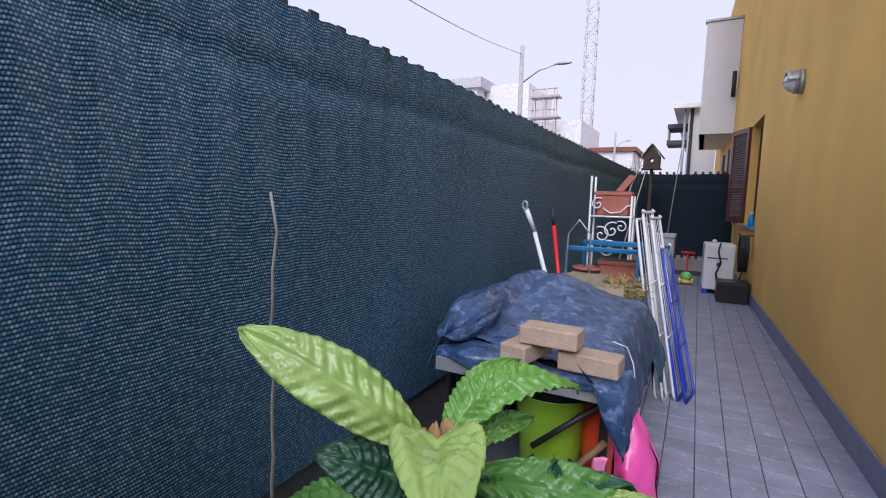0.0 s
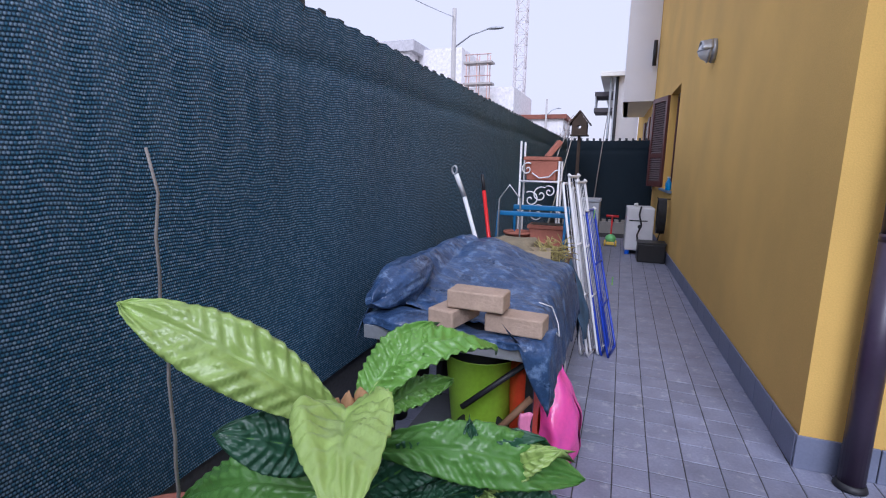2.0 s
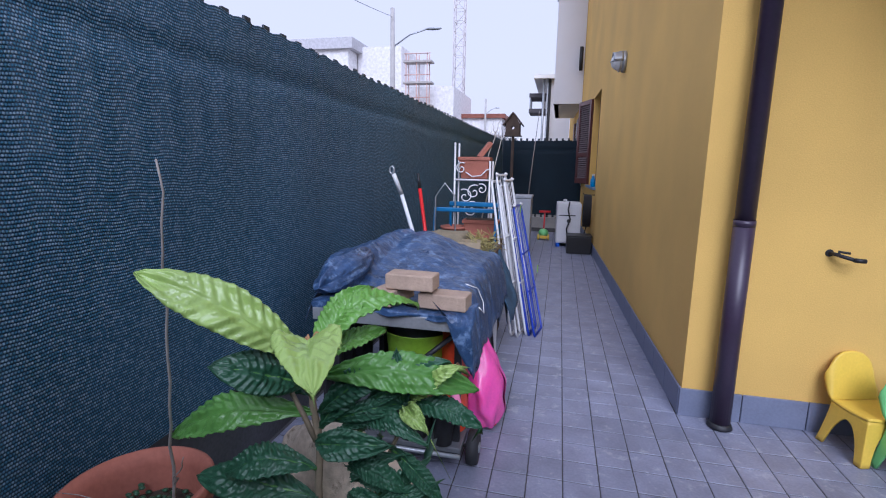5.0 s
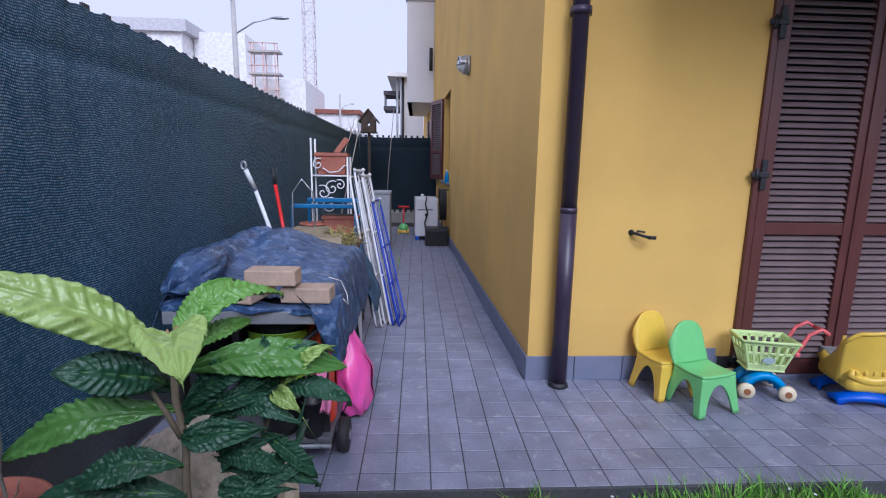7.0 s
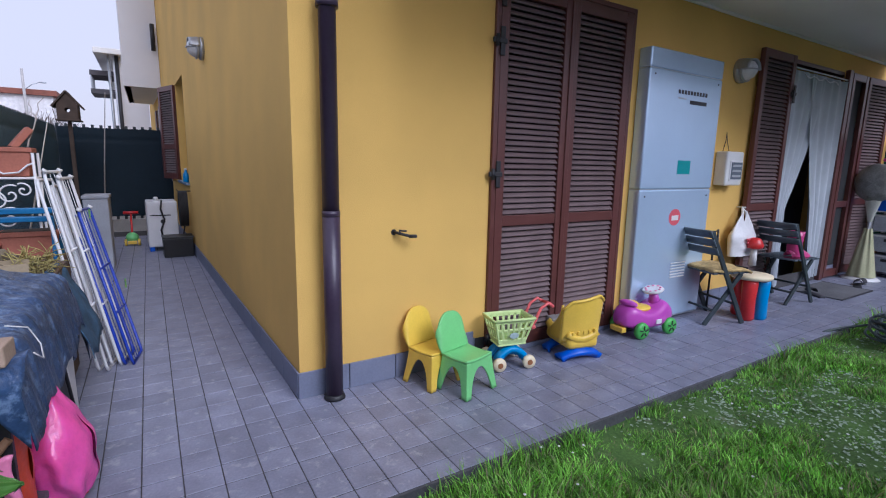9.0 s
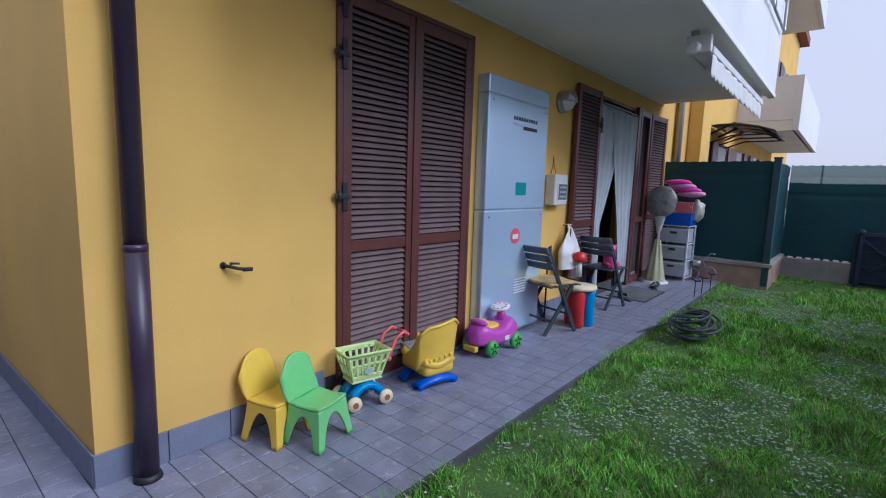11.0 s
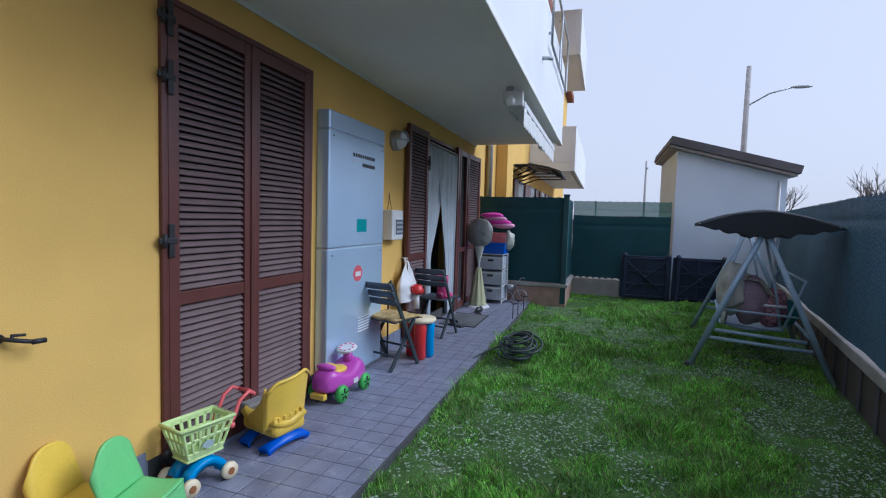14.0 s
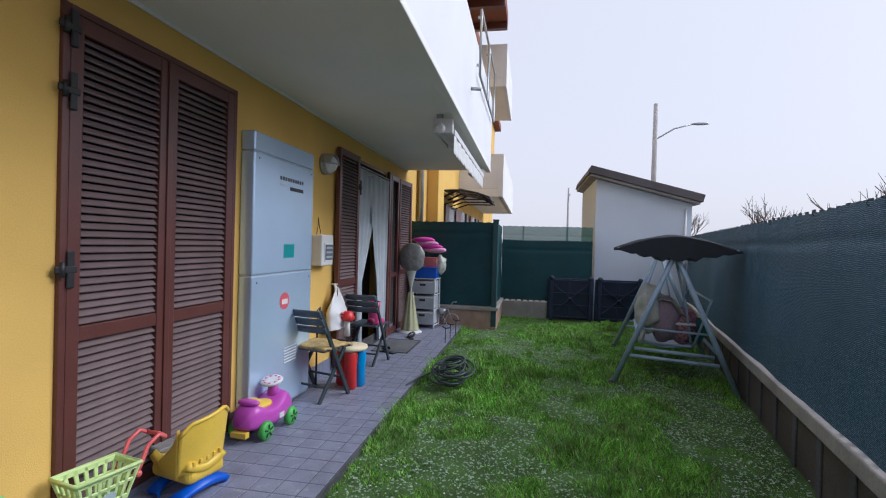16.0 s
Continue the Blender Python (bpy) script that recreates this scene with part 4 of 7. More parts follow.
louvred(win, 0.55, 1.42, AL @ pose(-0.19, WIN[1] + 0.545, WIN[2] + 0.01, 0, 0, 288), rail=0.5)
bottle = thing("spray_bottle", "blue and white cleaning bottle on the window sill", "bottle", AL @ pose(-0.02, WIN[0] + 0.12, WIN[2]))
part("body", lathe([(0.03, 0), (0.034, 0.01), (0.034, 0.10), (0.015, 0.14), (0.012, 0.17)], n=16), SKYBLUE, bottle)
part("cap", lathe([(0.016, 0.168), (0.016, 0.19)], n=12), WHITE_PLASTIC, bottle)
bottle2 = copy_thing(bottle, AL @ pose(-0.02, WIN[0] + 0.22, WIN[2]))

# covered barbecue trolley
# The lighter blue patches are the cloth's streaky sheen, painted into its colour.
TARP = material("blue_black_tarpaulin", (0.045, 0.085, 0.19), 0.3, coarse=9, fine=70, spread=0.3, relief=1.0, wear_sheen=(0.15, 0.22, 0.37), wear_sheen_at=0.52)
# Near black, for the added shade sheets, the bucket's rim and chair webbing.
NEAR_BLACK = material("near_black", (0.02, 0.02, 0.024), 0.5)
trolley = thing("trolley", "dark metal garden trolley under a tarpaulin", "trolley", pose(0, 0, 0))
for x in (-1.56, -1.03):
    for y in (-0.74, -0.2):
        part("leg", box(x - 0.014, x + 0.014, y - 0.014, y + 0.014, 0.06 if x > -1.2 else 0.0, 0.654, 0.003), BLACK_IRON, trolley)
part("shelf", box(-1.60, -1.025, -0.86, -0.15, 0.655, 0.685, 0.006), BLACK_IRON, trolley, "black metal top shelf")
part("shelf_edge", box(-1.60, -1.025, -0.872, -0.862, 0.64, 0.69, 0.002), GREY_METAL, trolley)
part("lower_shelf", box(-1.58, -1.0, -0.80, -0.18, 0.10, 0.125, 0.006), material("grey_shelf", (0.12, 0.125, 0.14), 0.5), trolley)
part("lower_edge", tube([(-1.58, -0.805, 0.092), (-1.0, -0.805, 0.092)], 0.01), GREY_METAL, trolley)
for y in (-0.69, -0.21):
    part("axle", tube([(-1.03, y, 0.075), (-0.97, y, 0.075)], 0.008), BLACK_IRON, trolley)
    w = part("wheel", lathe([(0.02, -0.024), (0.07, -0.022), (0.075, 0), (0.07, 0.022), (0.02, 0.024)], n=28, m=Matrix.Translation((-0.965, y, 0.075)) @ pose(0, 0, 0, 0, 90, 0)), material("tyre_rubber", (0.025, 0.025, 0.028), 0.7), trolley)
    part("hub", lathe([(0.022, -0.028), (0.022, 0.028)], n=14, m=Matrix.Translation((-0.965, y, 0.075)) @ pose(0, 0, 0, 0, 90, 0)), GREY_METAL, w)


def tarp_z(x, y):
    """Height of the load under the tarpaulin."""
    a = 0.17 * math.exp(-(((x + 1.42) / 0.30) ** 2 + ((y - 0.05) / 0.42) ** 2))
    b = 0.10 * math.exp(-(((x + 1.66) / 0.17) ** 2 + ((y + 0.45) / 0.32) ** 2))
    return 0.695 + a + b


def tarp(u, v):
    y = -0.74 + 1.35 * v
    x = -1.72 + 0.78 * u
    z = tarp_z(x, y)
    fall = max(0.0, (x + 1.06) / 0.12)
    z -= 0.34 * fall ** 2.2 * (0.85 + 0.30 * noise.noise((y * 3, 1, 0)))
    x = x - 0.045 * max(0, fall - 0.45)
    roll = max(0.0, min(1.0, (-1.50 - x) / 0.22))
    z += 0.05 * math.sin(math.pi * roll) - 0.13 * roll ** 3 * (1 + 0.3 * noise.noise((y * 4, 2, 0)))
    z -= 0.05 * roll * max(0.0, 1 - v * 5)
    back = max(0.0, (v - 0.85) / 0.15)
    z -= 0.25 * back ** 2
    loose = 0.5 + 1.1 * roll + 0.5 * min(1, fall) + 0.5 * max(0.0, 1 - v * 4)
    n = noise.noise((x * 4, y * 3, 0)) * 0.016 + loose * (noise.noise((x * 9 + 5 * y, y * 16 - 6 * x, 3)) * 0.014 + abs(noise.noise((x * 22 + 9 * y, y * 38, 5))) * 0.012)
    n += 0.020 * loose * abs(noise.noise((x * 2.6 + 1.2 * y, y * 8.5 + 3 * x, 11))) - 0.010 * loose * abs(noise.noise((x * 13, y * 5, 17)))
    crease = 0.022 * loose * abs(noise.noise((x * 5 - 3 * y, y * 13 + 4 * x, 7)))
    return (x + n * 0.6, y + 0.03 * noise.noise((x * 5, 9, 0)), z + n + crease)


cover = thing("tarpaulin", "crumpled blue-black tarpaulin thrown over the trolley's load", "tarpaulin")
part("sheet", sheet(tarp, 110, 130, 0.003), TARP, cover)


def bundle(u, v):
    """The rolled-up end of the tarpaulin, gathered at the fence side."""
    a, y = 2 * math.pi * u, -0.86 + 0.46 * v
    e = math.sin(math.pi * v) ** 0.4 if 0 < v < 1 else 0.0
    r = e * (1 + 0.22 * noise.noise((math.cos(a) * 1.8, math.sin(a) * 1.8, y * 7)) + 0.16 * abs(noise.noise((math.cos(a) * 5, math.sin(a) * 5, y * 4 + 3))) + 0.05 * noise.noise((a * 7, y * 30, 2)))
    return (-1.565 + 0.085 * r * math.cos(a), y + 0.02 * math.sin(3 * a), 0.770 + 0.075 * r * math.sin(a) + 0.05 * v)


part("rolled_end", sheet(bundle, 72, 44), TARP, cover)


def flap(u, v):
    x = -1.60 + 0.65 * u
    drop = 0.025 + 0.21 * max(0.0, (u - 0.86) / 0.14) ** 0.7 + 0.02 * noise.noise((u * 6, 0, 4))
    k = v
    return (x + 0.012 * noise.noise((u * 8, v * 4, 1)), -0.755 - 0.13 * math.sin(min(1, k * 1.4) * math.pi / 2) + 0.015 * math.sin(u * 19 + v), 0.712 + 0.025 * math.sin(u * 7) * (1 - k) + 0.012 * math.sin(math.pi * k) - drop * k ** 2)


# Two black sheets added so that the space under the shelf is dark.
part("side_drape", sheet(lambda u, v: (-1.615 + 0.012 * math.sin(u * 30) - 0.02 * v, -0.74 + 0.60 * u, 0.70 - (0.58 + 0.05 * noise.noise((u * 5, 3, 0))) * v), 40, 10, 0.003), NEAR_BLACK, cover, "black sheet added to darken the space under the trolley shelf")
part("back_drape", sheet(lambda u, v: (-1.61 + 0.60 * u, -0.12 + 0.012 * math.sin(u * 28) + 0.02 * v, 0.70 - (0.58 + 0.05 * noise.noise((u * 5, 7, 0))) * v), 40, 10, 0.003), NEAR_BLACK, cover, "black sheet added to darken the space under the trolley shelf")
part("front_flap", sheet(flap, 60, 24, 0.003), TARP, cover)
part("cord", tube([(-1.05, -0.5, 0.735), (-1.01, -0.42, 0.70), (-0.985, -0.40, 0.63), (-0.97, -0.47, 0.60), (-0.985, -0.52, 0.64)], 0.0025), WHITE_PLASTIC, cover)

BRICK = material("pale_clay_paver", (0.46, 0.34, 0.25), 0.9, coarse=12, fine=120, spread=0.14, relief=0.6, per_piece=0.08)


def paver(m, label):
    b = tagged(link("paver", box(-0.095, 0.095, -0.048, 0.048, 0, 0.06, 0.006, 2), BRICK), label, "paver", group="pavers on the trolley")
    b.matrix_basis = m
    return b


paver(pose(-1.29, -0.795, 0.722, 0, 0, 78), "pale clay paver holding the tarpaulin down")
paver(pose(-1.075, -0.80, 0.714, 0, 0, -4), "pale clay paver holding the tarpaulin down")
paver(pose(-1.20, -0.82, 0.786, 0, 0, -2), "pale clay paver lying across two others")

bucket = thing("garden_bucket", "lime green plastic bucket on the trolley's lower shelf", "bucket", pose(-1.24, -0.60, 0.126, 0, 0, 0))
part("body", lathe([(0.10, 0.0), (0.14, 0.42), (0.15, 0.43), (0.138, 0.42), (0.095, 0.01)], n=32, cap=False), material("lime_bucket", (0.35, 0.60, 0.03), 0.4), bucket)
part("dark_rim", lathe([(0.132, 0.40), (0.128, 0.455), (0.115, 0.48), (0.05, 0.49)], n=28), NEAR_BLACK, bucket)
redbag = thing("plastic_bag", "orange-red plastic bag standing behind the tools", "bag", pose(-1.065, -0.62, 0.126))
part("body", sheet(lambda u, v: (0.055 * (1 + 0.2 * noise.noise((u * 6, v * 4, 0))) * math.cos(2 * math.pi * u), 0.08 * math.sin(2 * math.pi * u), 0.50 * v), 28, 12), material("orange_red_film", (0.70, 0.07, 0.02), 0.35, relief=0.4), redbag)
PLANTPOT = material("black_nursery_pot", (0.015, 0.015, 0.016), 0.45)


def nursery_pot(m, label, r=0.09):
    p = thing("nursery_pot", label, "plant pot", m, group="black nursery pots")
    part("body", lathe([(r * 0.75, 0), (r, 0.15), (r * 1.07, 0.15), (r * 1.07, 0.165), (r * 0.98, 0.165), (r * 0.72, 0.01)], n=28, cap=False), PLANTPOT, p)
    part("bottom", lathe([(r * 0.76, 0.002), (r * 0.7, 0.008)], n=28), PLANTPOT, p)
    return p


nursery_pot(pose(-1.22, -0.735, 0.126), "black plastic nursery pot on the lower shelf", 0.085)
nursery_pot(pose(-1.20, -0.74, 0.165, 6, 0, 20), "black plastic nursery pot nested in another", 0.085)
nursery_pot(pose(-1.08, -0.77, 0.126, 0, 0, 0), "small black nursery pot with tools in it", 0.05)
tool = thing("garden_tool", "wooden-handled garden tool leaning in the trolley", "garden tool", pose(0, 0, 0))
part("shaft", tube([(-1.26, -0.78, 0.40), (-1.05, -0.74, 0.58)], 0.011), BLACK_IRON, tool)
part("grip", tube([(-1.15, -0.80, 0.32), (-1.02, -0.76, 0.47)], 0.012), material("worn_wood", (0.22, 0.12, 0.06), 0.7), tool)
fig = thing("pink_ribbon", "pale pink rag hanging from the trolley's corner", "rag", pose(-1.02, -0.83, 0.25))
part("strip", sheet(lambda u, v: (-0.02 + 0.04 * u + 0.01 * math.sin(v * 6), 0.01 * math.sin(u * 5 + v * 4), 0.20 * v), 8, 12, 0.004), PINK, fig)
HOTPINK = material("hot_pink_film", (0.98, 0.12, 0.48), 0.22, coarse=10, fine=60, spread=0.08, relief=0.5, subsurface=0.5)
pinkbag = thing("rubbish_bag", "bright pink plastic bag beside the trolley", "bag", pose(-0.955, -0.36, 0.0))


def pb(u, v):
    r = 0.02 + 0.085 * math.sin(math.pi * (0.10 + 0.86 * v)) ** 0.7 * (1.15 - 0.45 * v)
    k = 1 + 0.16 * noise.noise((math.cos(2 * math.pi * u) * 2, math.sin(2 * math.pi * u) * 2, v * 5)) + 0.05 * math.sin(u * 40 + v * 5)
    return (r * k * math.cos(2 * math.pi * u) - 0.05 * v, 1.5 * r * k * math.sin(2 * math.pi * u), 0.03 + 0.42 * v)


part("body", sheet(pb, 48, 30), HOTPINK, pinkbag)
part("knot", blob(0.0, 0, 0.022, 0.03, 0.02, 0.02, rough=0.6), RED, pinkbag)
part("tail", sheet(lambda u, v: (0.0 + 0.05 * u, -0.03 + 0.05 * v, 0.004 + 0.016 * math.sin(u * 5) ** 2), 8, 6, 0.003), RED, pinkbag)

# heap behind the trolley
crate = thing("crate", "dark slatted crate under the heap behind the trolley", "crate", pose(-1.33, 0.72, 0))
for z in (0.05, 0.22, 0.39, 0.56):
    for y in (-0.28, 0.28):
        part("slat", box(-0.26, 0.26, y - 0.01, y + 0.01, z, z + 0.11, 0.003), material("old_crate_wood", (0.12, 0.08, 0.05), 0.8), crate)
    for x in (-0.26, 0.26):
        part("slat", box(x - 0.01, x + 0.01, -0.265, 0.265, z, z + 0.11, 0.003), bpy.data.materials["old_crate_wood"], crate)
part("top", box(-0.27, 0.27, -0.29, 0.29, 0.675, 0.69, 0.003), bpy.data.materials["old_crate_wood"], crate)
sack = tagged(link("sack", blob(-1.40, 0.62, 0.755, 0.22, 0.16, 0.065, sub=3, rough=0.45), material("burlap", (0.24, 0.20, 0.13), 0.95, coarse=10, fine=120, spread=0.25)), "brown burlap sack lying on the crate", "sack")
card = thing("cardboard_tray", "flattened tan cardboard tray lying on the heap", "cardboard", pose(-1.34, 0.44, 0.71, 0, 0, 8))
part("base", box(-0.20, 0.20, -0.07, 0.07, 0.0, 0.006, 0.002, 1), material("tan_card", (0.34, 0.27, 0.17), 0.9, coarse=10, spread=0.2), card)
for sy in (-1, 1):
    part("side", box(-0.20, 0.20, sy * 0.07 - 0.003, sy * 0.07 + 0.003, 0.007, 0.07, 0.001, 1), bpy.data.materials["tan_card"], card)
straw = tagged(link("straw", bmesh.new(), material("dry_straw", (0.42, 0.36, 0.12), 0.8, spread=0.3)), "dry yellow straw lying loose on the heap", "straw")
b = bmesh.new()
rs = random.Random(4)
for i in range(150):
    p = Vector((-1.15 + rs.uniform(-0.07, 0.07), 0.60 + rs.uniform(-0.12, 0.12), 0.69 + rs.uniform(0, 0.08)))
    d = Vector((rs.uniform(-1, 1), rs.uniform(-1, 1), rs.uniform(-0.4, 0.8))).normalized() * rs.uniform(0.05, 0.12)
    tube([p, p + d * 0.5 + Vector((0, 0, 0.01)), p + d], 0.0025, b, n=3)
b.to_mesh(straw.data)
b.free()
cloth = tagged(link("blue_cloth", sheet(lambda u, v: (-1.10 + 0.18 * u + 0.02 * noise.noise((u * 4, v * 4, 0)), 0.36 + 0.5 * v, 0.70 - 0.42 * u ** 1.5 + 0.03 * noise.noise((u * 5, v * 5, 2))), 24, 24, 0.004), material("blue_cloth", (0.05, 0.11, 0.20), 0.85, coarse=8, spread=0.3)), "dark blue cloth hanging over the heap's side", "cloth")
tub = thing("foam_tub", "white foam tub half hidden behind the tarpaulin", "tub", pose(-1.06, 0.32, 0.0))
part("body", box(-0.07, 0.05, -0.09, 0.09, 0.0, 0.60, 0.01, 3), WHITE_PLASTIC, tub)
dark = thing("garden_chair_folded", "folded dark garden seat leaning behind the trolley", "garden chair", pose(-1.0, 0.1, 0))
part("frame", tube([(0.0, -0.12, 0.0), (-0.05, -0.1, 0.55), (-0.05, 0.12, 0.55), (0.0, 0.14, 0.0)], 0.012), BLACK_IRON, dark)
part("web", sheet(lambda u, v: (-0.005 - 0.042 * v, -0.1 + 0.2 * u, 0.1 + 0.42 * v), 8, 8, 0.006), NEAR_BLACK, dark)

# poles against the fence
pole = thing("white_pole", "white metal pole with a hanging eye leaning on the fence", "pole")
part("shaft", tube([(-1.36, 0.55, 0.0), (-1.60, 0.24, 1.08)], 0.012, n=10), WHITE_PAINT, pole)
part("grip", tube([(-1.60, 0.24, 1.08), (-1.635, 0.195, 1.20)], 0.0135, n=10), WHITE_PLASTIC, pole)
part("eye", tube([(-1.643 + 0.014 * math.cos(a), 0.19, 1.222 + 0.022 * math.sin(a)) for a in [k * math.pi / 6 for k in range(12)]], 0.006, closed=True), GREY_METAL, pole)
rpole = thing("red_pole", "red broom handle with a black tip leaning on the fence", "pole")
part("shaft", tube([(-1.40, 0.50, 0.0), (-1.575, 0.55, 1.10)], 0.012, n=10), material("red_enamel", (0.65, 0.02, 0.02), 0.35), rpole)
part("tip", tube([(-1.575, 0.55, 1.10), (-1.59, 0.555, 1.20)], 0.012, r2=0.008, n=10), BLACK_IRON, rpole)
arch = thing("wire_arch", "thin grey wire arch standing by the net", "wire arch")
part("wire", tube([(-1.68, 1.35, 0.0), (-1.67, 1.35, 1.0), (-1.60, 1.38, 1.11), (-1.52, 1.42, 1.0), (-1.50, 1.44, 0.0)], 0.007), GREY_METAL, arch)

# blue trestle, plant stand and pots
BLUEP = material("blue_enamel", (0.02, 0.16, 0.38), 0.45, coarse=8, spread=0.2)
trestle = thing("trestle", "blue painted metal trestle behind the heap", "trestle", pose(-1.43, 1.42, 0))
part("top_bar", box(-0.27, 0.27, -0.02, 0.02, 0.87, 0.905, 0.006), BLUEP, trestle)
part("back_bar", box(-0.19, 0.27, 0.22, 0.26, 0.90, 0.94, 0.006), BLUEP, trestle)
for x in (-0.26, 0.26):
    part("leg", bar((x, 0.0, 0.88), (x, -0.12, 0.0), 0.022, 0.022), BLUEP, trestle)
    part("leg", bar((x if x > 0 else -0.18, 0.24, 0.91), (x if x > 0 else -0.18, 0.30, 0.0), 0.022, 0.022), BLUEP, trestle)
TERRA = material("terracotta", (0.40, 0.145, 0.095), 0.8, coarse=5, fine=70, spread=0.16, wear_sheen=(0.52, 0.24, 0.16), wear_sheen_at=0.62)
stand = thing("plant_stand", "white scrolled wrought-iron plant stand", "plant stand", pose(-1.44, 1.85, 0))
for x in (-0.16, 0.16):
    for y in (-0.09, 0.09):
        part("leg", tube([(x, y, 0), (x, y, 1.46 if x < 0 else 1.30)], 0.009), WHITE_PAINT, stand)
for z in (0.55, 1.13):
    for y in (-0.09, 0.09):
        part("rail", tube([(-0.16, y, z), (0.16, y, z)], 0.008), WHITE_PAINT, stand)
    for x in (-0.16, 0.16):
        part("rail", tube([(x, -0.09, z), (x, 0.09, z)], 0.008), WHITE_PAINT, stand)


def scroll(cx, cz, r, turns, sgn, start=0.0):
    return [(cx + sgn * r * (1 - k / 40) * math.cos(start + turns * 2 * math.pi * k / 40), -0.095, cz + r * (1 - k / 40) * math.sin(start + turns * 2 * math.pi * k / 40)) for k in range(38)]


for cx, cz, r, s in ((-0.10, 1.23, 0.055, 1), (0.02, 1.02, 0.07, 1), (-0.06, 0.98, 0.07, -1), (0.09, 1.05, 0.05, -1), (0.0, 0.86, 0.08, 1), (0.0, 0.66, 0.07, -1)):
    part("scroll", tube(scroll(cx, cz, r, 1.4, s, 1.0), 0.006, n=6), WHITE_PAINT, stand)
part("scroll", tube([(-0.06, -0.095, 1.20), (0.0, -0.095, 1.16), (0.08, -0.095, 1.17), (0.13, -0.095, 1.22), (0.16, -0.095, 1.23)], 0.006, n=6), WHITE_PAINT, stand)


def trough(m, label, w=0.28, h=0.19, d=0.16):
    p = thing("planter", label, "planter", m, group="terracotta planters")
    b = bmesh.new()
    box(-w / 2, w / 2, -d / 2, d / 2, 0, h, 0.008, bm=b)
    for v in b.verts:
        k = 0.84 + 0.16 * v.co.z / h
        v.co.x, v.co.y = v.co.x * k, v.co.y * k
    part("body", b, TERRA, p)
    part("rim", box(-w / 2 - 0.008, w / 2 + 0.008, -d / 2 - 0.008, d / 2 + 0.008, h - 0.028, h + 0.004, 0.006), TERRA, p)
    part("soil", box(-w / 2 + 0.012, w / 2 - 0.012, -d / 2 + 0.012, d / 2 - 0.012, h + 0.0045, h + 0.008), SOIL, p)
    return p


trough(pose(-1.43, 1.85, 1.14), "terracotta planter on top of the plant stand")
trough(pose(-1.32, 1.62, 0.62), "terracotta planter on a low shelf by the stand", 0.30, 0.17, 0.18)
shelf = thing("low_bench", "rough wooden bench carrying terracotta pots", "bench", pose(-1.40, 1.60, 0))
part("board", box(-0.30, 0.28, -0.12, 0.12, 0.595, 0.62, 0.004), bpy.data.materials["old_crate_wood"], shelf)
for x in (-0.26, 0.24):
    part("leg", box(x - 0.02, x + 0.02, -0.1, 0.1, 0, 0.594, 0.004), bpy.data.materials["old_crate_wood"], shelf)
pot_low = thing("terracotta_bowl", "low terracotta bowl beside the planter", "plant pot", pose(-1.56, 1.58, 0.62))
part("body", lathe([(0.07, 0), (0.11, 0.09), (0.12, 0.09), (0.12, 0.11), (0.10, 0.11), (0.06, 0.02)], n=28, cap=False), TERRA, pot_low)
part("soil", lathe([(0.10, 0.085), (0.02, 0.095)], n=20), SOIL, pot_low)
shard = thing("terracotta_saucer", "reddish terracotta slab leaning in the planter", "slab", pose(-1.40, 1.86, 1.33, 0, 38, 20))
part("slab", box(-0.02, 0.02, -0.05, 0.05, 0.0, 0.17, 0.006), TERRA, shard)
TWIG = material("grey_twig", (0.38, 0.34, 0.31), 0.9, spread=0.25)


def twig(name, pts, r, label, mat=None):
    t = thing(name, label, "twig")
    part("stem", tube(pts, r, n=6, r2=r * 0.4), mat or TWIG, t)
    return t


def wander(p, q, n=9, amp=0.02, seed=0.0):
    p, q = Vector(p), Vector(q)
    return [p.lerp(q, k / n) + Vector((noise.noise((k * 0.7, seed, 1)), noise.noise((k * 0.7, seed, 5)), 0)) * amp for k in range(n + 1)]


tw = twig("bare_twig", wander((-1.33, 1.86, 1.3), (-1.22, 1.95, 1.68), amp=0.03, seed=2), 0.007, "bare branching twig rising from the planter")
part("branch", tube(wander((-1.26, 1.92, 1.52), (-1.30, 1.95, 1.66), 5, 0.02, 7), 0.004, n=5, r2=0.002), TWIG, tw)
cane = twig("cane", [(-1.38, 1.9, 0.7), (-1.22, 2.05, 1.52)], 0.008, "pale cane leaning on the plant stand", material("pale_cane", (0.45, 0.42, 0.36), 0.7))

